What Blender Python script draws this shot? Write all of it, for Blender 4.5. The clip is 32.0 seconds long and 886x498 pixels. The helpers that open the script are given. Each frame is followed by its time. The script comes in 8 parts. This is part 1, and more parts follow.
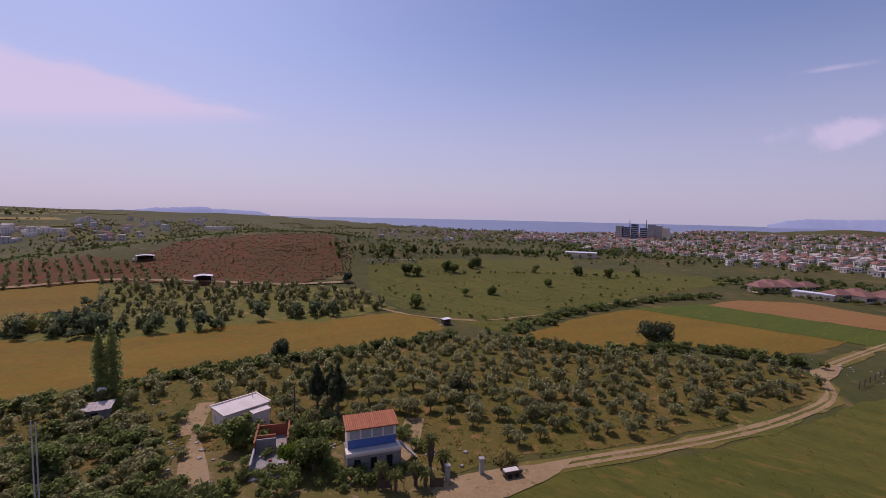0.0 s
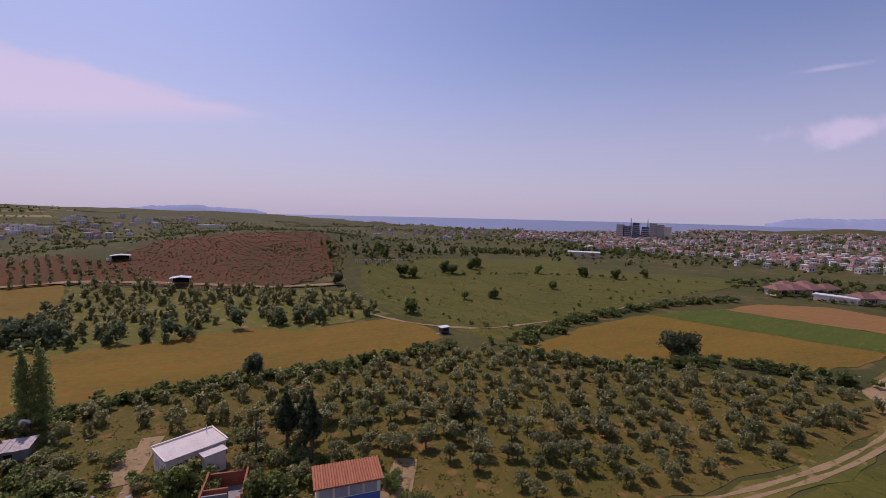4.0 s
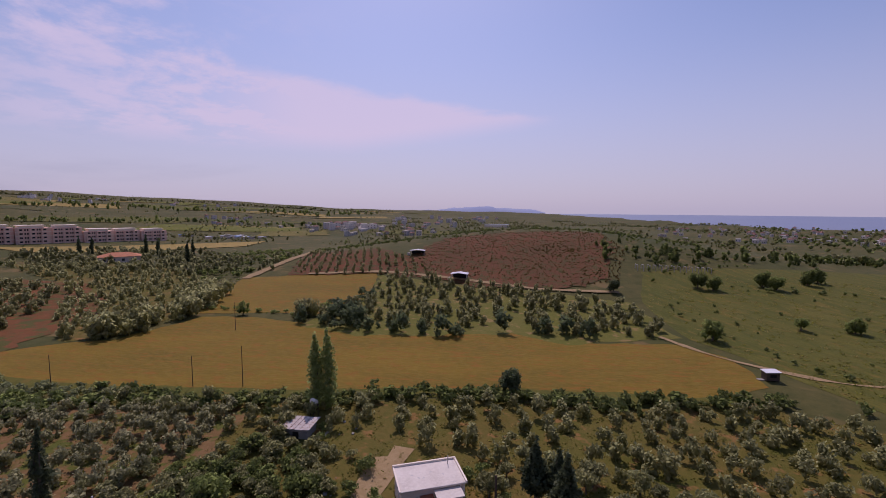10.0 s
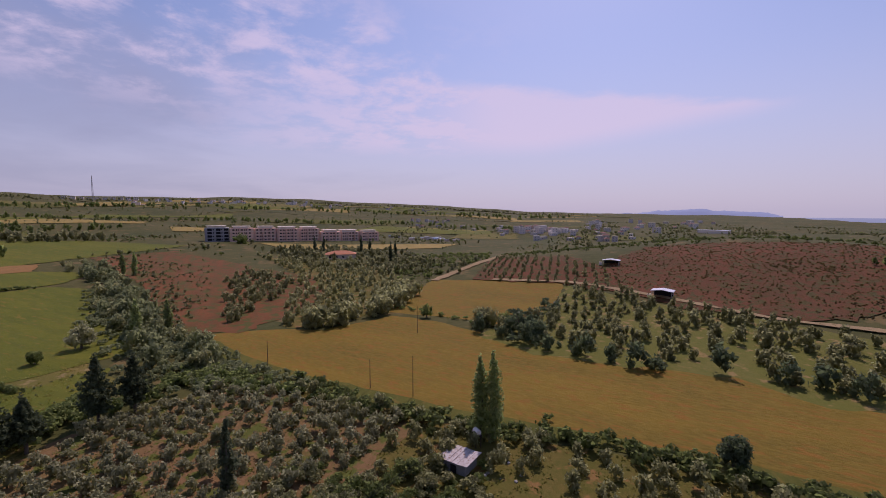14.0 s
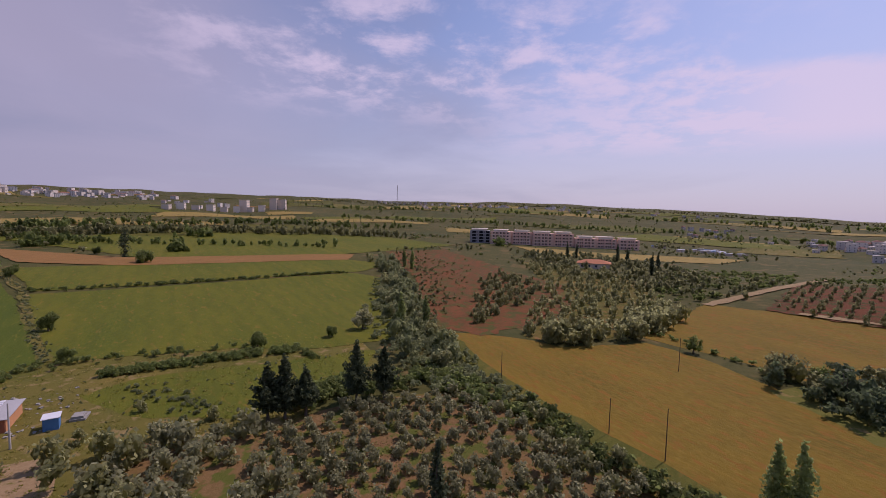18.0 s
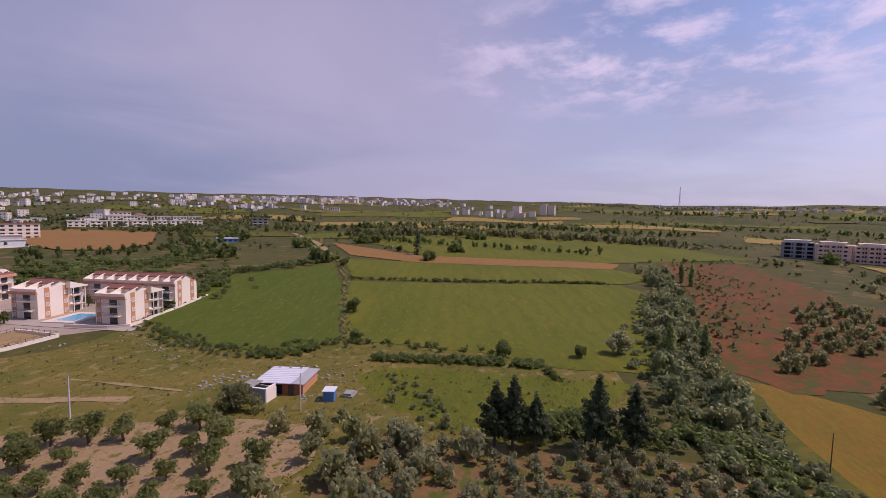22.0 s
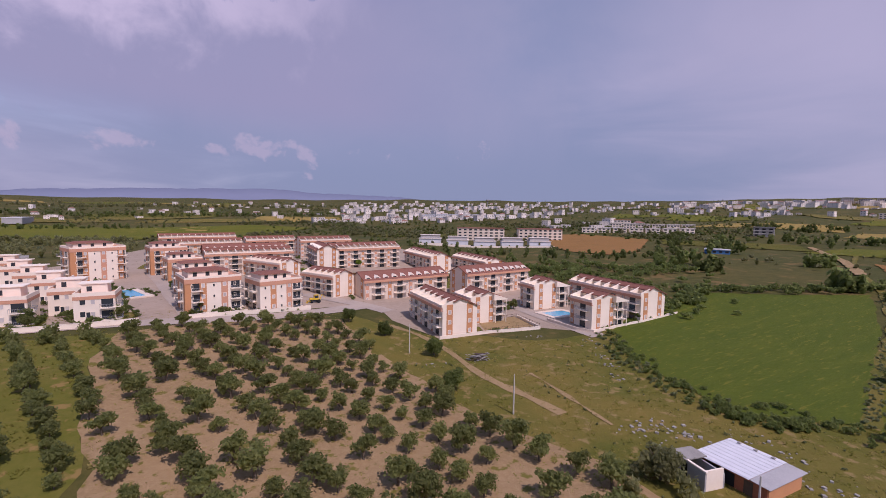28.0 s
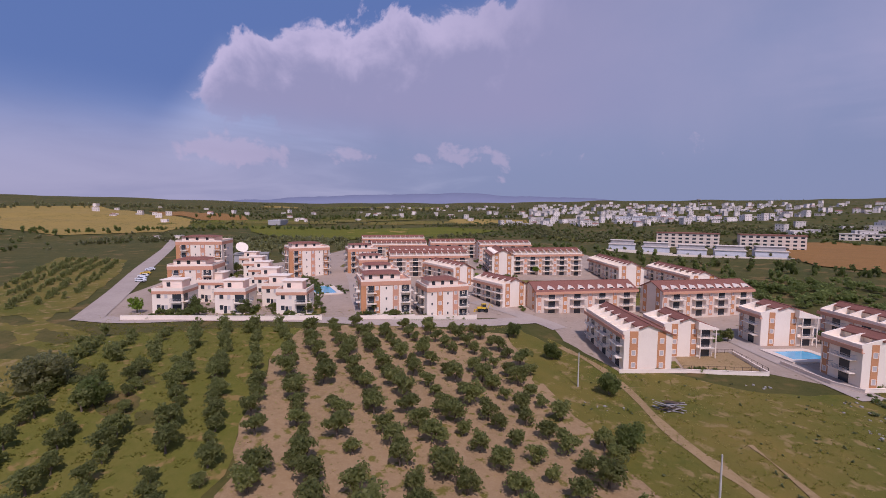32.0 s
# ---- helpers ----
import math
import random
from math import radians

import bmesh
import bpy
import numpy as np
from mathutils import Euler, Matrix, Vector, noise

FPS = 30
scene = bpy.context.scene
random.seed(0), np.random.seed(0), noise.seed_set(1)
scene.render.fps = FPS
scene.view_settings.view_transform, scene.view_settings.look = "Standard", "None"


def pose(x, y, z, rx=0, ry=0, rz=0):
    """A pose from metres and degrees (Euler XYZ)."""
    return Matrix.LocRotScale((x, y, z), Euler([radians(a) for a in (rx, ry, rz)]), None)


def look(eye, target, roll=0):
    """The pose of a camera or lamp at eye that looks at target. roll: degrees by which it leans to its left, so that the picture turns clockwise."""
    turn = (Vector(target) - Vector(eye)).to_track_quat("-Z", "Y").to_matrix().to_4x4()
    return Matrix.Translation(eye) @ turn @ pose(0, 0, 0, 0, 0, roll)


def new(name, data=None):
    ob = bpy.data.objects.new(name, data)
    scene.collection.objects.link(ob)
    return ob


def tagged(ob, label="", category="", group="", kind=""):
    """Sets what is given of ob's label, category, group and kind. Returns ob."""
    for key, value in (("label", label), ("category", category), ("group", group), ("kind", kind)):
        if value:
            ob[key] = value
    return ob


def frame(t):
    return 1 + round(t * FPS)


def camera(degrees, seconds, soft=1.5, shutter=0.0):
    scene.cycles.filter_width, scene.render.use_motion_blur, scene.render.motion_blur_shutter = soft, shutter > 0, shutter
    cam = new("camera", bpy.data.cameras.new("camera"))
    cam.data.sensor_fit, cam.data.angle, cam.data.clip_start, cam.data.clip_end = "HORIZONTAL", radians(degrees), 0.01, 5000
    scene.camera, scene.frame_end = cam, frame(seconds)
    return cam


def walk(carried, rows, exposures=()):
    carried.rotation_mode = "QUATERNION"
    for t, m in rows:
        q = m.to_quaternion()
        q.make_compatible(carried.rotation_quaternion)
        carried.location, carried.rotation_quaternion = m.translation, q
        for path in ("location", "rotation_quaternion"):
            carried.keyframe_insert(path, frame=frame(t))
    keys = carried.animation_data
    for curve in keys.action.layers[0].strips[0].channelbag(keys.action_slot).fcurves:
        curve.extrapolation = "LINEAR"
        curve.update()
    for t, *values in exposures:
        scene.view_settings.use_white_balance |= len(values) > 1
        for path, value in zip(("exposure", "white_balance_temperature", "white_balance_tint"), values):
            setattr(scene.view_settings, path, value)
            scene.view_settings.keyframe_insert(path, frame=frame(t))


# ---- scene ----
cam = camera(90.26, 32.0, soft=0.8)
# seconds, place, heading, tilt, lean
FLIGHT = (
    (0, 0.01, 0.00, 35.58, 3.68, -4.44, 1.20),
    (0.5, -0.29, 1.78, 35.53, 3.67, -4.42, 1.21),
    (1, -0.50, 3.66, 35.56, 3.67, -4.42, 1.28),
    (1.5, -0.59, 5.47, 35.50, 3.63, -4.45, 1.33),
    (2, -0.69, 7.21, 35.39, 3.99, -4.47, 1.34),
    (2.5, -0.76, 9.02, 35.28, 4.32, -4.53, 1.30),
    (3, -0.82, 10.81, 35.18, 4.10, -4.57, 1.33),
    (3.5, -0.89, 12.52, 35.09, 3.42, -4.60, 1.30),
    (5.5, -1.40, 19.06, 34.84, 3.34, -4.66, 1.31),
    (6, -1.66, 20.67, 34.71, 5.13, -4.76, 1.33),
    (6.5, -2.05, 22.24, 34.47, 8.25, -4.84, 1.14),
    (7, -2.62, 23.80, 34.22, 13.46, -4.95, 0.88),
    (7.5, -3.20, 25.20, 34.07, 21.16, -5.01, 0.77),
    (8, -3.73, 26.61, 34.01, 27.91, -5.06, 0.58),
    (8.5, -4.21, 28.01, 34.02, 31.85, -5.11, 0.46),
    (9, -4.77, 29.33, 34.10, 34.47, -5.24, 0.34),
    (9.5, -5.50, 30.43, 34.16, 36.30, -5.12, 0.44),
    (10, -6.18, 31.65, 34.35, 38.22, -5.19, 0.28),
    (10.5, -6.78, 32.69, 34.48, 40.80, -5.11, 0.34),
    (11, -7.34, 33.80, 34.65, 43.82, -5.11, 0.26),
    (11.5, -8.01, 34.98, 34.84, 46.87, -5.14, 0.28),
    (12, -8.74, 36.15, 35.02, 49.80, -5.13, 0.22),
    (12.5, -9.58, 37.28, 35.11, 52.66, -5.13, 0.17),
    (13, -10.54, 38.34, 35.13, 55.80, -5.07, 0.07),
    (13.5, -11.56, 39.40, 35.12, 59.20, -4.95, 0.10),
    (14, -12.65, 40.43, 35.09, 62.76, -4.85, 0.09),
    (14.5, -13.71, 41.31, 35.13, 66.41, -4.82, 0.07),
    (16.5, -18.15, 43.89, 35.74, 82.84, -4.57, 0.99),
    (17, -19.35, 44.32, 35.74, 86.80, -4.53, 1.16),
    (17.5, -20.76, 44.66, 35.73, 91.00, -4.53, 1.17),
    (18, -22.26, 45.08, 35.72, 95.26, -4.56, 1.08),
    (18.5, -23.67, 45.52, 35.63, 99.24, -4.57, 1.04),
    (19, -25.30, 45.61, 35.58, 102.88, -4.52, 1.24),
    (19.5, -26.90, 45.60, 35.60, 106.84, -4.50, 1.39),
    (20, -28.37, 45.58, 35.66, 111.26, -4.51, 1.41),
    (20.5, -29.87, 45.51, 35.74, 116.10, -4.48, 1.41),
    (21, -31.48, 45.35, 35.80, 120.79, -4.47, 1.26),
    (21.5, -33.16, 45.07, 35.82, 124.95, -4.50, 1.14),
    (22, -34.81, 44.62, 35.82, 129.27, -4.51, 1.16),
    (22.5, -36.30, 44.03, 35.80, 135.04, -4.52, 1.01),
    (23, -37.82, 43.34, 35.79, 142.04, -4.59, 1.03),
    (23.5, -39.39, 42.56, 35.79, 147.60, -4.64, 0.85),
    (24, -40.89, 41.60, 35.78, 151.79, -4.62, 0.79),
    (24.5, -42.27, 40.41, 35.80, 155.87, -4.57, 0.93),
    (25, -43.47, 39.09, 35.79, 161.10, -4.54, 1.06),
    (25.5, -44.65, 37.62, 35.76, 167.33, -4.52, 0.93),
    (26, -45.84, 36.11, 35.70, 172.44, -4.50, 0.76),
    (26.5, -46.81, 34.47, 35.68, 176.64, -4.48, 0.67),
    (28.5, -49.78, 27.65, 36.53, 192.02, -4.61, 0.71),
    (29, -50.27, 25.77, 36.59, 195.61, -4.55, 0.54),
    (29.5, -50.73, 23.80, 36.61, 199.27, -4.48, 0.46),
    (30, -51.09, 21.80, 36.66, 203.01, -4.39, 0.38),
    (30.5, -51.17, 19.69, 36.75, 206.81, -4.39, 0.28),
    (31, -50.90, 17.61, 36.90, 210.04, -4.45, 0.30),
    (31.5, -50.44, 15.72, 37.07, 212.06, -4.50, 0.38),
    (32, -49.98, 13.97, 37.19, 212.67, -4.61, 0.47),
)
walk(cam, [(t, pose(x, y, z, 90 + b, 0, a) @ pose(0, 0, 0, 0, 0, c)) for t, x, y, z, a, b, c in FLIGHT], ((0, -0.28, 6050, 37), (6, -0.32, 6030, 37), (9.5, -0.32, 6020, 37), (11.3, -0.42, 6000, 36), (12.3, -0.44, 6000, 36), (13.2, -0.29, 6000, 36), (17, -0.25, 6080, 35), (20, -0.12, 6120, 35), (24, 0.02, 6100, 35), (28, -0.02, 5950, 33), (32, -0.09, 5800, 32)))

# ---- daylight ----
SUN_AZ, SUN_EL = 45.0, 55.0


def node(tree, kind, **values):
    n = tree.nodes.new(kind)
    for key, v in values.items():
        n.inputs[key].default_value = v
    return n


def sky():
    world = bpy.data.worlds.new("daylight")
    scene.world = world
    world.use_nodes = True
    t = world.node_tree
    t.nodes.clear()
    air = t.nodes.new("ShaderNodeTexSky")
    air.sky_type, air.sun_disc = "NISHITA", False
    air.sun_elevation, air.sun_rotation = radians(SUN_EL), radians(360 - SUN_AZ)
    air.altitude, air.air_density, air.dust_density, air.ozone_density = 60, 1.0, 1.2, 1.6
    place = t.nodes.new("ShaderNodeTexCoord")
    part3 = t.nodes.new("ShaderNodeSeparateXYZ")
    t.links.new(place.outputs["Generated"], part3.inputs[0])

    def calc(op, a, b=None):
        n = t.nodes.new("ShaderNodeMath")
        n.operation = op
        for i, v in enumerate((a, b)):
            if v is None:
                continue
            if isinstance(v, (int, float)):
                n.inputs[i].default_value = v
            else:
                t.links.new(v, n.inputs[i])
        return n.outputs[0]

    # clouds lie on a flat deck over the land
    up = calc("ADD", calc("MAXIMUM", part3.outputs[2], 0.0), 0.12)
    deck = t.nodes.new("ShaderNodeCombineXYZ")
    t.links.new(calc("DIVIDE", part3.outputs[0], up), deck.inputs[0])
    t.links.new(calc("DIVIDE", part3.outputs[1], up), deck.inputs[1])
    high = calc("MULTIPLY", calc("ARCSINE", part3.outputs[2]), 57.3)
    north = calc("MULTIPLY", calc("ARCTAN2", calc("MULTIPLY", part3.outputs[0], -1.0), part3.outputs[1]), 57.3)
    south = calc("MULTIPLY", calc("ARCTAN2", part3.outputs[0], calc("MULTIPLY", part3.outputs[1], -1.0)), 57.3)

    def ramp(value, low, high_end):
        n = t.nodes.new("ShaderNodeMapRange")
        n.interpolation_type = "SMOOTHSTEP"
        n.inputs["From Min"].default_value, n.inputs["From Max"].default_value = low, high_end
        t.links.new(value, n.inputs["Value"])
        return n.outputs[0]

    def noise_on(vector, scale, detail, rgh, dist):
        n = node(t, "ShaderNodeTexNoise", Scale=scale, Detail=detail, Roughness=rgh, Distortion=dist)
        t.links.new(vector, n.inputs["Vector"])
        return n.outputs[0]

    def bank(turn, centre, half, level, tall, rough_by, low, high_end):
        """A bank of cloud round a heading: one inside, nothing outside."""
        p = calc("POWER", calc("ABSOLUTE", calc("DIVIDE", calc("SUBTRACT", turn, centre), half)), 2.0)
        q = calc("POWER", calc("ABSOLUTE", calc("DIVIDE", calc("SUBTRACT", high, level), tall)), 2.0)
        return ramp(calc("ADD", calc("SQRT", calc("ADD", p, q)), rough_by), high_end, low)

    def over(under, factor, colour):
        n = t.nodes.new("ShaderNodeMix")
        n.data_type = "RGBA"
        t.links.new(factor, n.inputs["Factor"])
        t.links.new(under, n.inputs["A"])
        if isinstance(colour, tuple):
            n.inputs["B"].default_value = (*colour, 1)
        else:
            t.links.new(colour, n.inputs["B"])
        return n.outputs["Result"]

    soft = calc("MULTIPLY", calc("SUBTRACT", noise_on(deck.outputs[0], 0.55, 5.0, .55, .5), .5), 1.1)
    wisp = noise_on(deck.outputs[0], 2.9, 9.0, .62, .15)
    puff = calc("MULTIPLY", calc("SUBTRACT", noise_on(place.outputs["Generated"], 8.5, 9.0, .58, .25), .5), 2.0)
    view = over(air.outputs[0], calc("MULTIPLY", ramp(high, 24.0, -1.0), 0.80), (5.0, 4.95, 5.6))
    # the south under a wide veil of rain cloud
    veil = bank(south, -8.0, 92.0, 8.0, 44.0, soft, .45, 1.15)
    body = over(plain(t, (1.80, 2.32, 3.20)), ramp(high, 4.0, 19.0), (2.38, 2.75, 3.65))
    body = over(body, calc("MULTIPLY", bank(south, -44.0, 40.0, 19.0, 15.0, soft, .2, 1.1), 0.92), (4.15, 3.95, 4.6))
    # paler air low in the south-west
    body = over(body, calc("MULTIPLY", bank(south, -46.0, 30.0, 3.0, 11.0, soft, .2, 1.1), .75), (3.7, 3.65, 4.35))
    view = over(view, calc("MULTIPLY", veil, calc("ADD", calc("MULTIPLY", ramp(south, -78.0, -30.0), .46), .40)), body)
    mottle = ramp(noise_on(place.outputs["Generated"], 2.6, 7.0, .55, .4), .42, .70)
    view = over(view, calc("MULTIPLY", calc("MULTIPLY", veil, mottle), calc("MULTIPLY", ramp(high, 3.0, 12.0), .42)), (3.3, 3.35, 4.1))
    # clear air beyond the tall cloud
    over_top = calc("ADD", calc("MULTIPLY", calc("SUBTRACT", south, 52.0), .19), calc("MULTIPLY", calc("SUBTRACT", high, 20.2), .982))
    past_end = calc("ADD", calc("MULTIPLY", calc("SUBTRACT", south, 62.2), .82), calc("MULTIPLY", calc("SUBTRACT", high, 14.2), .57))
    under_end = calc("SUBTRACT", calc("MULTIPLY", calc("SUBTRACT", south, 62.2), .43), calc("MULTIPLY", calc("SUBTRACT", high, 14.2), .90))
    gap_side = calc("MAXIMUM", over_top, past_end)
    clear = calc("MULTIPLY", ramp(gap_side, -4.0, 1.0), ramp(south, 130.0, 100.0))
    view = over(view, calc("MULTIPLY", clear, calc("MULTIPLY", ramp(high, 2.0, 15.0), .95)), (1.0, 1.72, 3.3))
    view = over(view, calc("MULTIPLY", calc("MULTIPLY", ramp(south, 20.0, 70.0), ramp(south, 150.0, 90.0)), calc("MULTIPLY", ramp(high, 12.0, 4.0), .7)), (3.0, 3.0, 3.8))
    # a thin pointed sheet of cloud over the sea
    streak = calc("MULTIPLY", calc("SUBTRACT", wisp, .5), 3.0)
    top_side = calc("SUBTRACT", calc("ADD", calc("MINIMUM", calc("MULTIPLY", calc("SUBTRACT", north, 23.5), .135), 6.3), calc("ADD", streak, 11.3)), high)
    low_side = calc("SUBTRACT", high, calc("SUBTRACT", 10.6, calc("MINIMUM", calc("MULTIPLY", calc("SUBTRACT", north, 23.5), .135), 3.6)))
    sheet = calc("MULTIPLY", calc("MULTIPLY", ramp(top_side, -.3, 1.3), ramp(low_side, -.7, 2.2)), calc("MULTIPLY", ramp(north, 21.5, 29.0), ramp(north, 100.0, 66.0)))
    # towards the land the sheet breaks up into small lumps
    lumps = calc("MAXIMUM", ramp(north, 70.0, 54.0), ramp(calc("ADD", wisp, calc("MULTIPLY", soft, .12)), .36, .60))
    sheet = calc("MULTIPLY", sheet, lumps)
    view = over(view, calc("MULTIPLY", sheet, 0.66), (7.1, 6.3, 6.8))
    view = over(view, calc("MULTIPLY", calc("MULTIPLY", bank(north, 92.0, 44.0, 20.0, 9.0, soft, .3, 1.1), ramp(wisp, .43, .66)), 0.70), (7.0, 6.3, 6.9))
    # the tall cloud: a crisp sunlit rim, a grey violet body
    rim_side = calc("ADD", calc("MAXIMUM", gap_side, calc("MULTIPLY", under_end, .6)), calc("MULTIPLY", puff, 6.0))
    tower = calc("MULTIPLY", calc("MULTIPLY", ramp(rim_side, .35, -.55), ramp(high, 7.5, 13.5)), ramp(south, -4.0, 26.0))
    core = over(plain(t, (2.85, 2.85, 3.75)), calc("MULTIPLY", ramp(calc("ADD", gap_side, calc("MULTIPLY", puff, 11.0)), -7.5, .2), ramp(south, 10.0, 40.0)), (5.3, 4.8, 5.5))
    view = over(view, calc("MULTIPLY", tower, 0.85), core)
    low_puff = calc("MULTIPLY", bank(south, 40.0, 38.0, 7.2, 3.0, calc("ADD", calc("MULTIPLY", puff, 2.2), .40), .45, .75), 0.42)
    view = over(view, low_puff, (4.9, 4.2, 4.7))
    edge_puff = calc("MULTIPLY", bank(north, -39.0, 5.0, 8.7, 1.3, calc("MULTIPLY", puff, 2.4), .10, 1.1), .50)
    view = over(view, edge_puff, (7.6, 6.7, 7.4))
    thread = calc("MULTIPLY", bank(north, -36.8, 3.2, 14.5, .35, calc("MULTIPLY", puff, 1.4), .2, 1.1), .30)
    view = over(view, thread, (7.2, 6.5, 7.2))
    back = node(t, "ShaderNodeBackground", Strength=0.113)
    t.links.new(view, back.inputs["Color"])
    end = t.nodes.new("ShaderNodeOutputWorld")
    t.links.new(back.outputs[0], end.inputs[0])


def plain(t, colour):
    n = t.nodes.new("ShaderNodeRGB")
    n.outputs[0].default_value = (*colour, 1)
    return n.outputs[0]


sky()
sun = new("sun", bpy.data.lights.new("sun", "SUN"))
sun.data.energy, sun.data.angle, sun.data.color = 3.0, radians(0.55), (1.0, 0.93, 0.82)
sun.matrix_world = look((-math.sin(radians(SUN_AZ)) * 300, math.cos(radians(SUN_AZ)) * 300, 300 * math.tan(radians(SUN_EL))), (0, 0, 0))

# ---- materials ----


def material(name, colours, scale=1.0, fine=6.0, rough=0.85, bump=0.2, stretch=(1, 1, 1), turn=0.0, metal=0.0, vary=0.0, spots=None, thin=0.0, spec=0.14, dist=0.2, lines=None):
    """A procedural surface: two colours mixed by coarse noise, a third by fine noise, with relief. vary: by object. spots: (colour, amount)."""
    m = bpy.data.materials.new(name)
    m.use_nodes = True
    t = m.node_tree
    t.nodes.clear()
    out, bsdf = t.nodes.new("ShaderNodeOutputMaterial"), t.nodes.new("ShaderNodeBsdfPrincipled")
    bsdf.inputs["Metallic"].default_value, bsdf.inputs["Specular IOR Level"].default_value = metal, spec
    place, mapping = t.nodes.new("ShaderNodeTexCoord"), t.nodes.new("ShaderNodeMapping")
    turned = t.nodes.new("ShaderNodeMapping")
    turned.inputs["Rotation"].default_value[2] = radians(turn)
    mapping.inputs["Scale"].default_value = stretch
    t.links.new(place.outputs["Object"], turned.inputs["Vector"])
    t.links.new(turned.outputs[0], mapping.inputs["Vector"])

    def noise_at(s, detail, rgh=0.6):
        n = node(t, "ShaderNodeTexNoise", Scale=s, Detail=detail, Roughness=rgh)
        t.links.new(mapping.outputs[0], n.inputs["Vector"])
        return n.outputs[0]

    def blend(factor, a, b):
        n = t.nodes.new("ShaderNodeMix")
        n.data_type = "RGBA"
        t.links.new(factor, n.inputs["Factor"])
        for key, v in (("A", a), ("B", b)):
            if isinstance(v, tuple):
                n.inputs[key].default_value = (*v, 1)
            else:
                t.links.new(v, n.inputs[key])
        return n.outputs["Result"]

    def band(value, low, high):
        n = t.nodes.new("ShaderNodeMapRange")
        n.inputs["From Min"].default_value, n.inputs["From Max"].default_value = low, high
        t.links.new(value, n.inputs["Value"])
        return n.outputs[0]

    coarse, close = noise_at(scale, 6.0, .65), noise_at(scale * fine, 8.0, 0.8)
    colour = blend(band(coarse, 0.36, 0.64), colours[0], colours[1])
    colour = blend(band(close, 0.44, 0.74), colour, colours[2] if len(colours) > 2 else colours[0])
    if spots:
        colour = blend(band(noise_at(scale * fine * 0.45, 3.0), 1 - spots[1], 1 - spots[1] + 0.08), colour, spots[0])
    if lines:
        # sowing and tractor lines: metres apart, strength
        w = node(t, "ShaderNodeTexWave", Scale=0.314 / lines[0], Distortion=6.0, Detail=5.0)
        w.inputs["Detail Scale"].default_value = 2.0
        w.bands_direction = "Y"
        t.links.new(turned.outputs[0], w.inputs["Vector"])
        less = t.nodes.new("ShaderNodeMath")
        less.operation = "MULTIPLY"
        less.inputs[1].default_value = lines[1]
        t.links.new(band(w.outputs["Fac"], .55, .95), less.inputs[0])
        colour = blend(less.outputs[0], colour, colours[1] if len(lines) < 3 else lines[2])
    if vary:
        info, geo, add = t.nodes.new("ShaderNodeObjectInfo"), t.nodes.new("ShaderNodeNewGeometry"), t.nodes.new("ShaderNodeMath")
        t.links.new(info.outputs["Random"], add.inputs[0])
        t.links.new(geo.outputs["Random Per Island"], add.inputs[1])
        hue = t.nodes.new("ShaderNodeHueSaturation")
        shift = t.nodes.new("ShaderNodeMapRange")
        shift.inputs["From Max"].default_value, shift.inputs["To Min"].default_value, shift.inputs["To Max"].default_value = 2.0, 1 - vary, 1 + vary
        t.links.new(add.outputs[0], shift.inputs["Value"])
        t.links.new(shift.outputs[0], hue.inputs["Value"])
        t.links.new(colour, hue.inputs["Color"])
        colour = hue.outputs[0]
    t.links.new(colour, bsdf.inputs["Base Color"])
    rgh = t.nodes.new("ShaderNodeMapRange")
    rgh.inputs["To Min"].default_value, rgh.inputs["To Max"].default_value = max(rough - 0.12, 0.02), min(rough + 0.12, 1)
    t.links.new(close, rgh.inputs["Value"])
    t.links.new(rgh.outputs[0], bsdf.inputs["Roughness"])
    if bump:
        b = node(t, "ShaderNodeBump", Strength=bump, Distance=dist)
        t.links.new(close, b.inputs["Height"])
        t.links.new(b.outputs[0], bsdf.inputs["Normal"])
    shader = bsdf.outputs[0]
    if thin:
        leaf, both = t.nodes.new("ShaderNodeBsdfTranslucent"), t.nodes.new("ShaderNodeMixShader")
        # light passing through a leaf is paler than light thrown back
        lit = t.nodes.new("ShaderNodeHueSaturation")
        lit.inputs["Value"].default_value = 1.75
        t.links.new(colour, lit.inputs["Color"])
        t.links.new(lit.outputs[0], leaf.inputs["Color"])
        both.inputs[0].default_value = thin
        t.links.new(shader, both.inputs[1])
        t.links.new(leaf.outputs[0], both.inputs[2])
        shader = both.outputs[0]
    t.links.new(shader, out.inputs[0])
    return m


SCRUB = material("scrubland", ((0.066, 0.069, 0.0160), (0.112, 0.090, 0.0240), (0.046, 0.053, 0.0120)), 0.014, 12, .95, .7, spots=((0.165, 0.110, 0.0380), .42))
WHEAT = material("ripening wheat", ((0.202, 0.123, 0.0105), (0.142, 0.095, 0.0095), (0.280, 0.178, 0.029)), .04, 24, .9, 1.0, (.55, 1.7, 1), -31, spots=((0.240, 0.110, 0.0155), .46), lines=(3.1, .13, (.125, .092, .012)))
WHEAT_FAR = material("pale stubble", ((0.310, 0.205, 0.050), (0.245, 0.170, 0.040), (0.370, 0.265, 0.080)), .03, 12, .9, .4, spots=((.17, .135, .03), .42))
PASTURE = material("meadow grass", ((0.092, 0.093, 0.0125), (0.138, 0.117, 0.0180), (0.058, 0.069, 0.0095)), .030, 16, .95, .9, (1, 2.5, 1), 35, spots=((0.155, 0.112, 0.0200), .44), lines=(7.0, .25, (.050, .058, .008)))
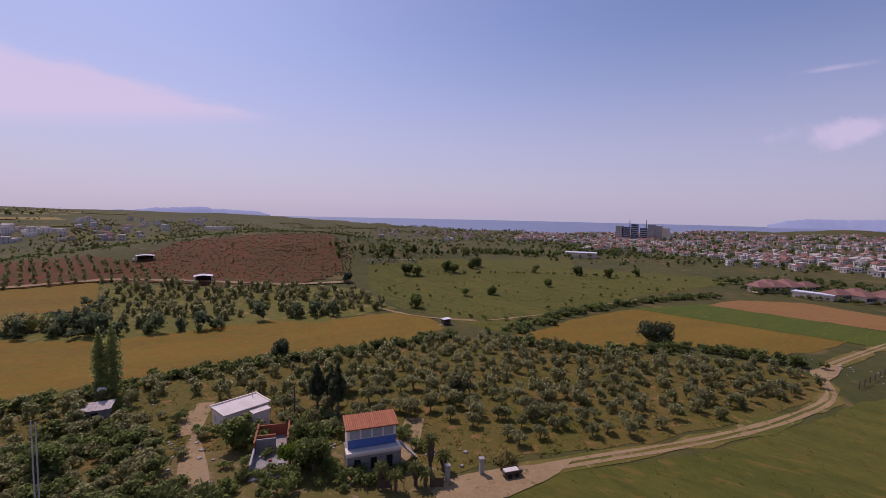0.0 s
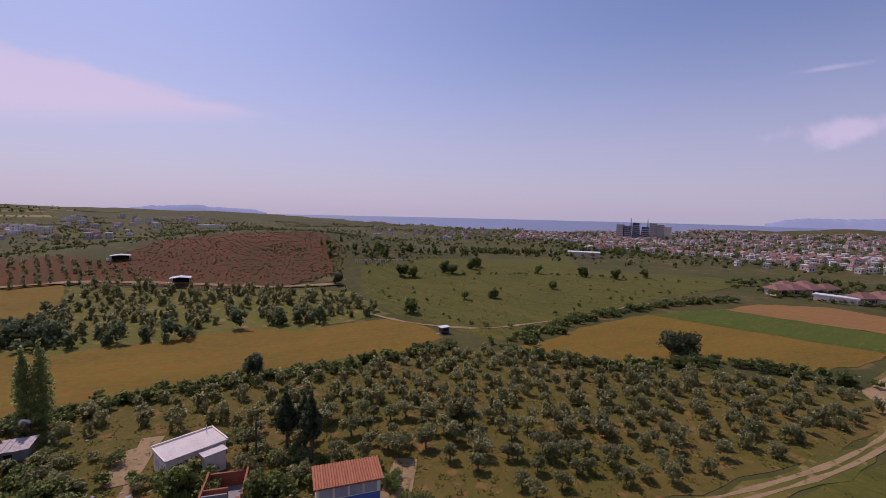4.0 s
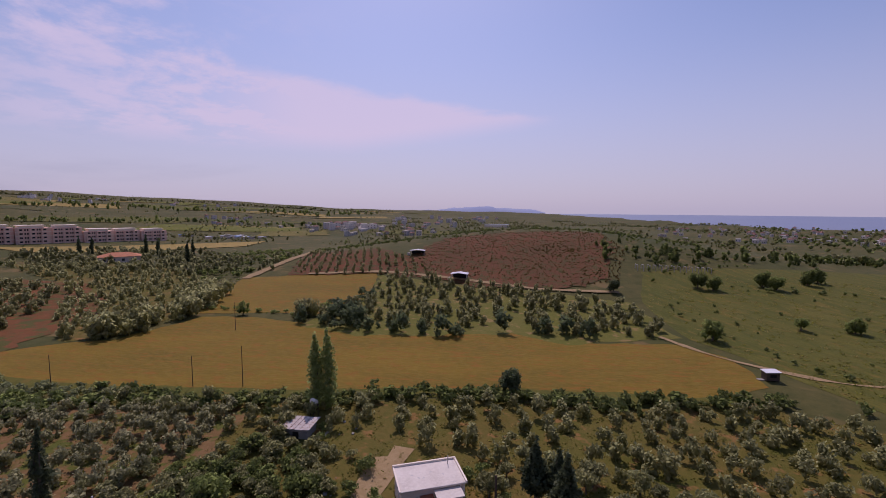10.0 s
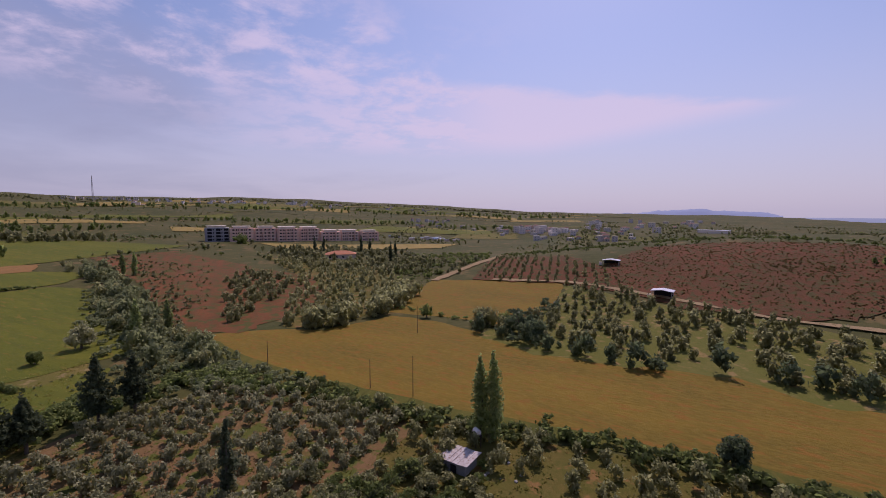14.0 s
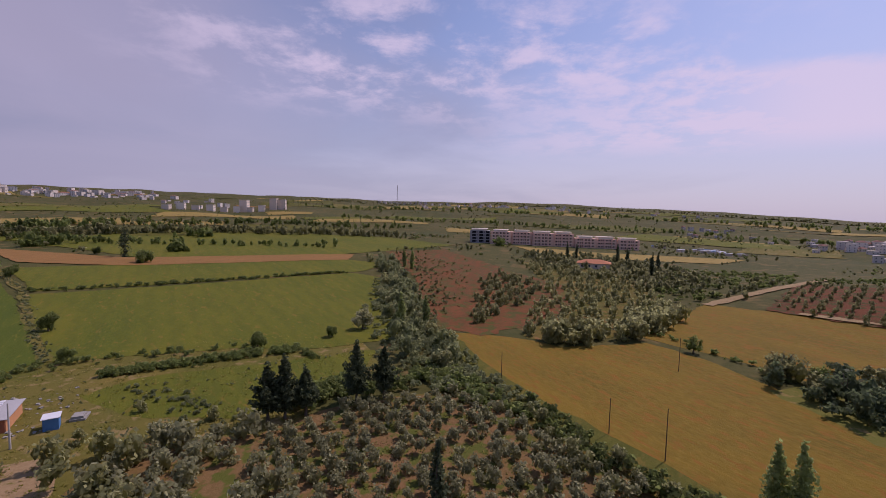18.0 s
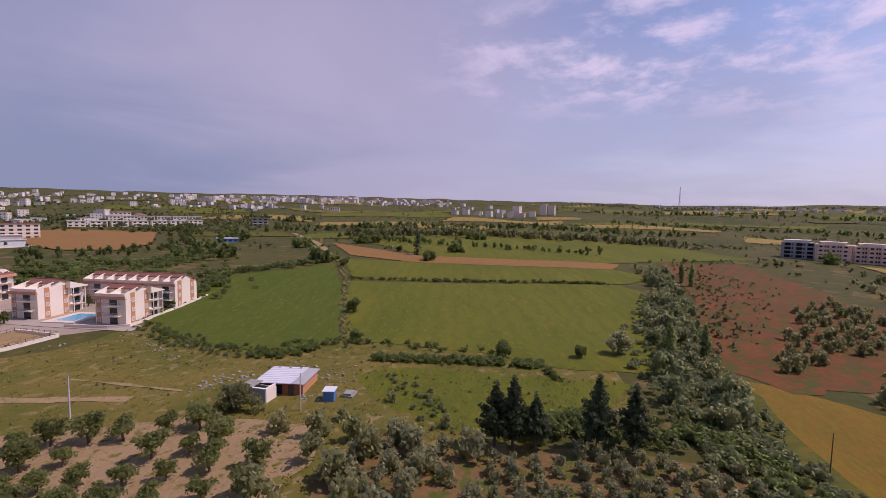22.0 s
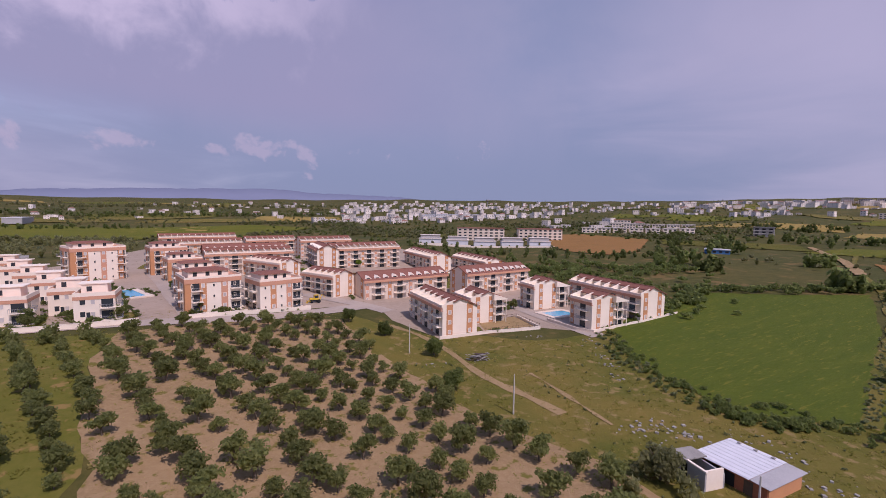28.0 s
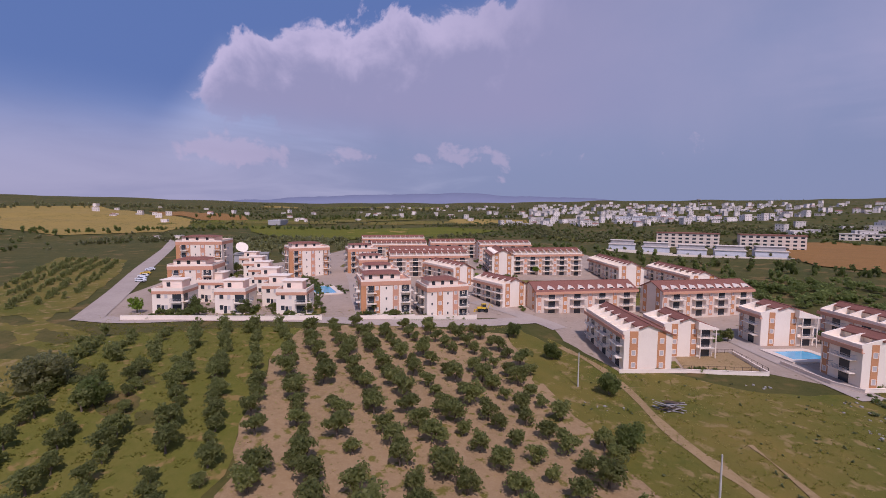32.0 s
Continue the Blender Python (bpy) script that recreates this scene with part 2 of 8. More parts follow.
BARLEY = material("dark green crop", ((0.074, 0.098, 0.0085), (0.096, 0.112, 0.0100), (0.056, 0.080, 0.0075)), .03, 18, .9, .7, (1, 5, 1), -38, spots=((.145, .135, .016), .42), lines=(5.3, .18, (.062, .080, .008)))
GREEN_CROP = material("light green crop", ((0.138, 0.131, 0.0105), (0.080, 0.101, 0.0085), (0.165, 0.146, 0.0150)), .016, 28, .9, .9, (1, 3, 1), -38, spots=((0.185, 0.132, 0.0190), .41), lines=(6.1, .28, (.078, .088, .010)))
ORANGE_SOIL = material("ploughed orange earth", ((0.285, 0.142, 0.042), (0.235, 0.120, 0.036), (0.325, 0.175, 0.056)), .04, 12, .95, .5, (1, 4, 1), 30, spots=((.17, .13, .03), .38), lines=(3.5, .4, (.20, .10, .03)))
RED_SOIL = material("red bare earth", ((0.180, 0.0620, 0.0190), (0.128, 0.0540, 0.0170), (0.215, 0.0850, 0.0290)), .05, 9, .95, .7, spots=((0.088, 0.0800, 0.0170), .50), lines=(6.0, .30, (.095, .064, .02)))
HILL_SOIL = material("reddish stony hillside", ((0.162, 0.0490, 0.0180), (0.096, 0.0460, 0.0150), (0.185, 0.0650, 0.0260)), .03, 30, .95, 1.0, spots=((0.078, 0.0640, 0.0160), .50))
ORCHARD_SOIL = material("pale tilled orchard soil", ((0.335, 0.215, 0.107), (0.275, 0.178, 0.086), (0.395, 0.268, 0.143)), .06, 18, .95, .8, spots=((0.165, 0.135, 0.030), .44))
ORCHARD_GRASS = material("weedy orchard floor", ((0.104, 0.096, 0.0140), (0.172, 0.110, 0.0270), (0.078, 0.080, 0.0110)), .05, 14, .95, .8, spots=((0.235, 0.125, 0.0380), .42))
RED_FLOOR = material("reddish brown grove soil", ((.200, .105, .042), (.150, .100, .030), (.250, .140, .062)), .05, 14, .95, .8, spots=((.100, .105, .018), .51))
ROUGH_GRASS = material("rough dry grass", ((0.095, 0.098, 0.0150), (0.200, 0.140, 0.0320), (0.135, 0.122, 0.0200)), .045, 16, .95, .9, spots=((0.250, 0.175, 0.065), .44))
YARD_GRASS = material("dry weedy yard", ((0.135, 0.112, 0.024), (0.205, 0.135, 0.050), (0.095, 0.092, 0.018)), .09, 12, .95, .8, spots=((0.250, 0.165, 0.078), .44))
PAVING = material("pale paved yards", ((.40, .298, .222), (.33, .248, .182), (.44, .34, .262)), .05, 14, .9, .15, spots=((.20, .155, .08), .36))
STRIP_GRASS = material("mown orchard grass", ((.128, .123, .018), (.155, .132, .027), (.098, .106, .014)), .06, 12, .95, .6, spots=((.25, .165, .055), .42))
DIRT = material("tan dirt track", ((0.345, 0.228, 0.108), (0.270, 0.178, 0.080), (0.400, 0.278, 0.145)), .15, 10, .95, .6, spots=((.165, .118, .038), .40))
ASPHALT = material("worn grey asphalt", ((.42, .335, .270), (.36, .285, .230), (.46, .372, .305)), .1, 12, .9, .2)
SEA = material("open sea", ((.185, .210, .300), (.200, .222, .315), (.190, .213, .305)), .004, 20, .5, .1, spec=.3)
# distance haze is put into these two blue-grey base colours
HAZE_HILL = material("far hills with painted haze", ((.30, .33, .46), (.33, .36, .48)), .002, 6, 1, 0)
HAZE_RANGE = material("far range with painted haze", ((.185, .200, .275), (.195, .210, .285)), .002, 6, 1, 0)
OLIVE = material("olive leaves", ((0.208, 0.203, 0.090), (0.265, 0.249, 0.118), (0.148, 0.153, 0.059)), .5, 5, .6, .1, vary=.45, thin=0.66)
OLIVE_PALE = material("pale dusty olive leaves", ((0.244, 0.234, 0.121), (0.293, 0.278, 0.153), (0.180, 0.177, 0.084)), .5, 5, .6, .1, vary=.45, thin=0.60)
OLIVE_GREEN = material("fresh olive leaves", ((0.178, 0.187, 0.059), (0.220, 0.219, 0.079), (0.131, 0.146, 0.042)), .5, 5, .6, .1, vary=.42, thin=0.58)
HEDGE = material("hedge leaves", ((0.139, 0.165, 0.047), (0.184, 0.201, 0.066), (0.097, 0.123, 0.035)), .3, 5, .65, .1, vary=.45, thin=0.66)
REED = material("reed leaves", ((0.176, 0.189, 0.083), (0.223, 0.228, 0.109), (0.130, 0.146, 0.059)), .3, 5, .65, .1, vary=.35, thin=0.55)
PINE = material("dark pine needles", ((0.076, 0.090, 0.042), (0.100, 0.114, 0.054), (0.060, 0.074, 0.034)), .5, 5, .7, .1, vary=.4, thin=.3)
DARK_LEAF = material("dark glossy leaves", ((0.105, 0.130, 0.060), (0.135, 0.160, 0.075), (0.080, 0.102, 0.045)), .3, 5, .6, .1, vary=.35, thin=.5)
SCRUB_LEAF = material("dry brownish scrub leaves", ((.165, .115, .045), (.200, .140, .058), (.120, .100, .036)), .4, 5, .8, .1, vary=.35, thin=.5)
POPLAR_LEAF = material("poplar leaves", ((0.212, 0.246, 0.081), (0.264, 0.287, 0.104), (0.162, 0.193, 0.058)), .5, 5, .6, .1, vary=.35, thin=.5)
BRIGHT_LEAF = material("bright yellow green leaves", ((0.145, 0.212, 0.018), (0.178, 0.238, 0.027), (0.111, 0.170, 0.018)), .6, 5, .6, .1, vary=.25, thin=.3)
BARK = material("grey bark", ((.16, .12, .085), (.11, .085, .06), (.20, .16, .12)), 2, 6, .95, .6)
WHITE = material("white painted render", ((.87, .735, .590), (.81, .680, .545), (.88, .765, .635)), .3, 10, .8, .06, vary=.05)
CREAM = material("cream painted render", ((.73, .59, .470), (.67, .54, .430), (.75, .63, .515)), .3, 10, .8, .06, vary=.05)
SHUTTER = material("pale closed shutters", ((.50, .44, .41), (.42, .37, .35), (.55, .50, .47)), .8, 8, .7, .05, vary=.25)
PINKISH = material("pinkish bare render", ((.82, .54, .41), (.74, .48, .36), (.85, .60, .47)), .3, 10, .85, .08, vary=.08)
GREY_WALL = material("grey rendered wall", ((.42, .39, .38), (.36, .34, .33), (.46, .43, .41)), .3, 10, .85, .1)
ORANGE = material("orange painted render", ((.58, .27, .125), (.52, .24, .11), (.61, .30, .15)), .4, 8, .8, .05)
PEACH = material("peach painted band", ((.62, .315, .195), (.57, .285, .175), (.65, .35, .23)), .4, 8, .8, .05)
TILE = material("brown roof tiles", ((.262, .108, .076), (.205, .084, .060), (.320, .146, .104)), 1.2, 6, .8, .4, vary=.12)
TERRACOTTA = material("orange clay roof tiles", ((.50, .19, .09), (.43, .16, .08), (.56, .25, .13)), 1.2, 6, .8, .4, vary=.15)
FADED_TILE = material("faded pinkish roof tiles", ((.27, .135, .10), (.215, .11, .085), (.33, .175, .135)), .8, 6, .85, .3, vary=.25)
TOWN_WALL = material("whitewashed town walls", ((.80, .70, .61), (.68, .59, .52), (.86, .77, .69)), .05, 8, .85, .05, vary=.28)
DRY_GRASS = material("dry grass blades", ((.28, .225, .070), (.22, .185, .050), (.33, .27, .10)), .4, 5, .8, 0, vary=.3, thin=.45)
GRASS = material("green grass blades", ((0.167, 0.160, 0.029), (0.194, 0.178, 0.036), (0.135, 0.137, 0.022)), .4, 5, .8, 0, vary=.3, thin=.6)
GLASS = material("dark window glass", ((.035, .040, .048), (.045, .050, .058)), .6, 4, .12, 0, spec=.6)
RAIL = material("grey metal railing", ((.30, .30, .31), (.26, .26, .27)), 2, 4, .5, 0, metal=.4)
CONCRETE = material("weathered concrete", ((.33, .30, .265), (.26, .235, .21), (.40, .365, .325)), .6, 8, .9, .3, spots=((.20, .175, .15), .40))
WHITE_ROOF = material("whitewashed flat roof", ((.70, .605, .515), (.58, .49, .41), (.76, .675, .59)), .4, 7, .85, .15, spots=((.52, .46, .42), .36))
SHEET = material("pale corrugated sheet", ((.70, .67, .68), (.62, .60, .61), (.75, .73, .73)), .5, 8, .5, .1)
RUSTY_SHEET = material("rust-stained pale sheet", ((.52, .45, .41), (.40, .31, .26), (.60, .54, .50)), .9, 7, .8, .2, spots=((.30, .17, .11), .44))
RUST = material("rust red sheet", ((.36, .12, .06), (.28, .10, .055), (.42, .16, .08)), .8, 6, .8, .2)
BLUE = material("faded blue paint", ((.085, .21, .42), (.075, .18, .36), (.11, .25, .46)), .6, 8, .6, .08)
# the pale reflection of the sky is put into this glass colour
PALE_GLASS = material("window glass with painted sky reflection", ((.40, .41, .43), (.30, .32, .36), (.46, .46, .47)), .8, 5, .2, 0, spec=.6)
BLUE_GLASS = material("blue glass front", ((.05, .085, .15), (.065, .10, .17)), .2, 6, .25, 0, spec=.5)
BLUE_WALL = material("blue painted wall", ((.10, .17, .40), (.085, .15, .36), (.12, .19, .43)), .5, 8, .8, .06)
STONE = material("pale rubble", ((.40, .36, .31), (.32, .29, .25), (.48, .44, .39)), 1.2, 5, .95, .6, vary=.2)
POOL = material("pool water", ((.10, .42, .62), (.13, .47, .66)), .6, 5, .08, .05, spec=.5)
POST = material("pale concrete post", ((.55, .50, .44), (.48, .44, .39)), 1.5, 6, .9, .2)
WOOD = material("dark timber", ((.11, .075, .05), (.08, .055, .04), (.14, .10, .07)), 1.5, 8, .85, .3)
DARK = material("dark opening", ((.02, .018, .018), (.028, .025, .024)), 1, 4, .9, 0)
CAR_PAINTS = [material(n, (c, c), 1, 4, .25, 0, spec=.5) for n, c in (("white car paint", (.75, .75, .75)), ("silver car paint", (.45, .46, .48)), ("yellow machine paint", (.72, .46, .04)), ("dark car paint", (.04, .04, .05)))]
RUBBER = material("black rubber", ((.02, .02, .02), (.03, .03, .03)), 2, 4, .9, 0)

# ---- helpers for shapes ----


def mesh_object(name, verts, faces, mat, parent=None, label="", smooth=False):
    me = bpy.data.meshes.new(name)
    me.from_pydata(verts, [], faces)
    me.materials.append(mat)
    if smooth:
        me.polygons.foreach_set("use_smooth", [True] * len(me.polygons))
    me.update()
    ob = new(name, me)
    if parent is not None:
        ob.parent = parent
    if label:
        ob["label"] = label
    return ob


def part(name, bm, mat, parent=None, label=""):
    me = bpy.data.meshes.new(name)
    bm.normal_update()
    bm.to_mesh(me)
    bm.free()
    me.materials.append(mat)
    ob = new(name, me)
    if parent is not None:
        ob.parent = parent
    if label:
        ob["label"] = label
    return ob


def same(name, like, parent, m):
    """Another piece on the mesh of one built before."""
    ob = new(name, like)
    ob.parent = parent
    ob.matrix_basis = m
    return ob


def thing(name, m, label, category, group="", kind=""):
    e = new(name)
    e.empty_display_size = 0.5
    e.matrix_basis = m
    return tagged(e, label, category, group, kind)


def box(bm, x0, y0, z0, x1, y1, z1, bevel=0.0):
    made = bmesh.ops.create_cube(bm, size=1, matrix=Matrix.LocRotScale(((x0 + x1) / 2, (y0 + y1) / 2, (z0 + z1) / 2), None, (x1 - x0, y1 - y0, z1 - z0)))
    if bevel:
        bmesh.ops.bevel(bm, geom=list({e for v in made["verts"] for e in v.link_edges}), offset=bevel, segments=1, affect="EDGES")
    return bm


def boxes(*all_boxes, bevel=0.0):
    bm = bmesh.new()
    for b in all_boxes:
        box(bm, *b, bevel=bevel)
    return bm


def prism(profile, y0, y1):
    """A profile in x and z drawn out along y."""
    bm = bmesh.new()
    a, b = [bm.verts.new((x, y0, z)) for x, z in profile], [bm.verts.new((x, y1, z)) for x, z in profile]
    bm.faces.new(a[::-1]), bm.faces.new(b)
    for i in range(len(a)):
        j = (i + 1) % len(a)
        bm.faces.new((a[i], a[j], b[j], b[i]))
    bmesh.ops.recalc_face_normals(bm, faces=bm.faces)
    return bm


def tube(bm, path, radii, sides=7):
    rings = []
    for i, (p, r) in enumerate(zip(path, radii)):
        q = Vector(path[min(i + 1, len(path) - 1)]) - Vector(path[max(i - 1, 0)])
        turn = q.to_track_quat("Z", "Y").to_matrix()
        rings.append([bm.verts.new(Vector(p) + turn @ Vector((math.cos(k / sides * math.tau) * r, math.sin(k / sides * math.tau) * r, 0))) for k in range(sides)])
    for a, b in zip(rings, rings[1:]):
        for k in range(sides):
            bm.faces.new((a[k], a[(k + 1) % sides], b[(k + 1) % sides], b[k]))
    bm.faces.new(rings[0][::-1]), bm.faces.new(rings[-1])
    return bm


# ---- the land ----
OX, OY = -25.0, 30.0
SKY_AZ = (0, 10, 25, 40, 52, 62, 72, 84, 100, 112, 130, 148, 170, 190, 205, 218, 230, 250, 275, 300, 319, 326, 340, 355, 360)
SKY_EL = (-1.95, -1.45, -.5, -.25, 0.05, .7, 1.1, 1.65, 1.5, 1.8, 1.95, 2.0, 1.7, 1.75, 1.5, 1.3, 1.2, 1.45, 1.6, 0.2, -.7, -1.0, -1.85, -2.1, -1.95)
RIDGE_AZ = (0, 10, 25, 45, 300, 318, 330, 360)
RIDGE_R = (1000, 1150, 2300, 2700, 2700, 1150, 1000, 1000)
SLOPE_AZ = (0, 60, 85, 110, 165, 190, 215, 260, 300, 360)
SLOPE = (0, 0, .018, .032, .032, .02, .012, .01, 0, 0)


def bump(x, y, cx, cy, sx, sy, turn):
    c, s = math.cos(math.radians(turn)), math.sin(math.radians(turn))
    u, v = (x - cx) * c + (y - cy) * s, (y - cy) * c - (x - cx) * s
    return np.exp(-0.5 * ((u / sx) ** 2 + (v / sy) ** 2))


def height(x, y):
    """The height of the land over the plan."""
    x, y = np.asarray(x, float), np.asarray(y, float)
    r = np.hypot(x - OX, y - OY)
    az = np.degrees(np.arctan2(OX - x, y - OY)) % 360
    ridge, el, slope = np.interp(az, RIDGE_AZ, RIDGE_R), np.interp(az, SKY_AZ, SKY_EL), np.interp(az, SLOPE_AZ, SLOPE)
    top = 35.5 + np.tan(np.radians(el)) * ridge
    mid = slope * 480
    near = slope * np.clip(r - 110, 0, 480)
    near = near * np.clip((r - 110) / 120, 0, 1)
    k = np.clip((r - 590) / (ridge - 590), 0, 1)
    far = mid + (top - mid) * k
    down = np.clip((r - ridge) / 350, 0, 1)
    z = np.where(r < 590, near, far) * (1 - down) - 45 * down
    z = z + 21 * bump(x, y, -128, 300, 85, 62, 20) + 5 * bump(x, y, -185, 205, 60, 40, 30)
    # the land climbs under the olive rows and the estate
    up, side = np.clip((x + 35) / 95, 0, 1), np.clip((24 - y) / 50, 0, 1)
    z = z + 6.0 * up * up * (3 - 2 * up) * side * side * (3 - 2 * side) * (1 - np.clip((r - 260) / 400, 0, 1))
    wob = np.sin(x / 83 + 1.3) * np.sin(y / 71) + .6 * np.sin(x / 37 - y / 51)
    return z + wob * np.clip((r - 330) / 600, 0, 1) * 3 * (1 - down)


def ground():
    turns, rings = 420, 190
    radius = np.concatenate([[0.0], np.geomspace(6, 4990, rings)])
    a = np.arange(turns) / turns * math.tau
    x = OX + radius[1:, None] * np.sin(a)[None]
    y = OY + radius[1:, None] * np.cos(a)[None]
    z = height(x, y)
    verts = [(OX, OY, 0.0)] + np.stack([x, y, z], -1).reshape(-1, 3).tolist()
    faces = [(0, 1 + (k + 1) % turns, 1 + k) for k in range(turns)]
    for i in range(rings - 1):
        s, n = 1 + i * turns, 1 + (i + 1) * turns
        faces += [(s + k, s + (k + 1) % turns, n + (k + 1) % turns, n + k) for k in range(turns)]
    ob = mesh_object("ground", verts, faces, SCRUB, smooth=True)
    return tagged(ob, "dry green and brown scrubland running to the horizon", "ground", kind="structure")


ground()


def inside(points, poly):
    px, py = points[:, 0], points[:, 1]
    hit = np.zeros(len(points), bool)
    for (x0, y0), (x1, y1) in zip(poly, poly[1:] + poly[:1]):
        cross = ((y0 > py) != (y1 > py)) & (px < (x1 - x0) * (py - y0) / (y1 - y0 + 1e-9) + x0)
        hit ^= cross
    return hit


OPEN_FIELDS = []


def patch(name, poly, mat, label, category, lift=0.05, cell=8.0, wobble=0.8, kind="structure"):
    """A field or yard that lies on the land, cut to its outline."""
    from mathutils.geometry import delaunay_2d_cdt
    if name in ("spring_field", "brown_field", "yellow_hill_field", "far_pasture", "ploughed_field", "yellow_field", "green_field", "tan_hill_field"):
        OPEN_FIELDS.append(poly)
    rng = np.random.default_rng(len(name) * 7 + int(abs(poly[0][0])))
    rim = []
    for (x0, y0), (x1, y1) in zip(poly, poly[1:] + poly[:1]):
        n = max(1, int(math.hypot(x1 - x0, y1 - y0) / max(3.0, cell / 2)))
        for k in range(n):
            j = rng.normal(0, wobble * 0.5, 2) if wobble else (0, 0)
            rim.append((x0 + (x1 - x0) * k / n + j[0], y0 + (y1 - y0) * k / n + j[1]))
    lo, hi = np.min(rim, 0), np.max(rim, 0)
    gx, gy = np.meshgrid(np.arange(lo[0] + cell / 2, hi[0], cell), np.arange(lo[1] + cell / 2, hi[1], cell))
    pts = np.stack([gx.ravel(), gy.ravel()], 1) + rng.uniform(-.2, .2, (gx.size, 2)) * cell
    pts = pts[inside(pts, rim)]
    allp = [Vector(p) for p in rim] + [Vector(p) for p in pts]
    got = delaunay_2d_cdt(allp, [], [list(range(len(rim)))], 1, 1e-4)
    v = np.array([tuple(p) for p in got[0]])
    d = np.hypot(v[:, 0] - OX, v[:, 1] - OY)
    z = height(v[:, 0], v[:, 1]) + lift + np.clip(d - 120, 0, None) * 0.0005
    ob = mesh_object(name, np.column_stack([v, z]).tolist(), [tuple(f) for f in got[2]], mat, smooth=True)
    return tagged(ob, label, category, kind=kind)


def ribbon(name, path, width, mat, label, category, lift=0.1, wobble=0.3, kind="structure"):
    """A track of one width along a path."""
    rng = np.random.default_rng(len(path) * 13 + int(abs(path[0][0])))
    fine = []
    for (x0, y0), (x1, y1) in zip(path, path[1:]):
        n = max(1, int(math.hypot(x1 - x0, y1 - y0) / 4))
        fine += [(x0 + (x1 - x0) * k / n, y0 + (y1 - y0) * k / n) for k in range(n)]
    fine = np.array(fine + [path[-1]])
    for _ in range(3):
        fine[1:-1] = (fine[:-2] + 2 * fine[1:-1] + fine[2:]) / 4
    d = np.gradient(fine, axis=0)
    side = np.stack([-d[:, 1], d[:, 0]], 1) / np.linalg.norm(d, axis=1)[:, None]
    verts, faces = [], []
    for i, (p, s) in enumerate(zip(fine, side)):
        w = width / 2 + rng.normal(0, wobble)
        for k in (-1, -.33, .33, 1):
            q = p + s * w * k
            far = max(math.hypot(q[0] - OX, q[1] - OY) - 120, 0)
            verts.append((q[0], q[1], float(height(q[0], q[1])) + lift + far * 0.0009))
        if i:
            faces += [(4 * i - 4 + k, 4 * i + k, 4 * i + k + 1, 4 * i - 3 + k) for k in range(3)]
    return tagged(mesh_object(name, verts, faces, mat, smooth=True), label, category, kind=kind)


# fields and yards, from the sea side round to the houses
patch("wheat_field", [(-153, 43), (-150, 28), (-136, 39.5), (-118, 50), (-105, 57), (-75, 79), (-46, 103), (-28, 112), (-14, 123), (-8, 136), (-16, 151), (-27, 154), (-44, 142), (-50, 138), (-64, 138), (-78, 126), (-98, 110), (-119, 106), (-137, 102), (-150, 91), (-143, 68), (-149, 57)], WHEAT, "ripening ochre wheat field behind a hedge", "wheat field")
patch("wheat_field", [(-165, 95), (-160, 88), (-138, 108), (-122, 118), (-126, 131), (-131, 146), (-154, 171), (-178, 153), (-203, 133)], WHEAT, "small golden wheat field below the hill", "wheat field")
patch("barley_field", [(12, 130), (23, 138), (35, 153), (64, 176), (80, 173), (113, 137), (94, 125), (75, 119), (65, 126), (45, 121), (32, 118), (22, 120)], WHEAT, "golden brown grain field with orange patches", "grain field")
patch("clover_strip", [(64, 176), (99, 191), (137, 153), (158, 132), (121, 131), (113, 137)], BARLEY, "narrow strip of dark green crop", "crop field", lift=.1)
patch("stubble_field", [(99, 189), (120, 203), (146, 202), (159, 177), (178, 160), (160, 134), (137, 154)], ORANGE_SOIL, "tan stubble field at the edge of town", "stubble field", lift=.14)
patch("meadow", [(-56, 235), (-26, 271), (83, 390), (72, 305), (145, 286), (153, 264), (110, 228), (86, 214), (25, 149), (8, 134), (-10, 151), (-25, 160), (-46, 193)], PASTURE, "wide green meadow with scattered trees", "meadow", cell=10)
patch("hillside", [(-156, 176), (-165, 238), (-139, 262), (-98, 300), (-76, 262), (-64, 216), (-75, 192), (-103, 176)], HILL_SOIL, "reddish stony hillside with low scrub", "hillside", lift=.3, cell=7, wobble=3)
patch("young_orchard_ground", [(-188, 146), (-236, 190), (-190, 205), (-155, 196), (-118, 176), (-150, 168)], HILL_SOIL, "red brown slope planted with young olives", "orchard floor", lift=.3, cell=7, wobble=1.5)
patch("grass_field", [(-5, 56), (14, 61), (35, 67), (54, 76), (68, 84), (82, 92), (125, 110), (150, 70), (120, 10), (60, -8), (20, 10), (2, 40)], PASTURE, "green grass field beside the dirt track", "meadow", lift=.04)
patch("orchard_floor", [(-108, 53), (-75, 74), (-46, 98), (-28, 107), (-8, 124), (12, 126), (44, 116), (74, 114), (80, 104), (76, 95), (62, 86), (46, 77), (30, 70), (8, 63), (-2, 58), (-12, 66), (-40, 60), (-66, 44), (-80, 20), (-92, 12), (-103, 24), (-110, 44)], ORCHARD_GRASS, "weedy reddish floor of an old olive orchard", "orchard floor", lift=.05, wobble=1.2)
patch("farm_yard", [(-66, 60), (-58, 40), (-34, 32), (-12, 44), (-2, 52), (0, 60), (-8, 74), (-30, 80), (-48, 76)], YARD_GRASS, "dry weedy ground round the farm houses", "yard", lift=.02, cell=5, wobble=1.0)
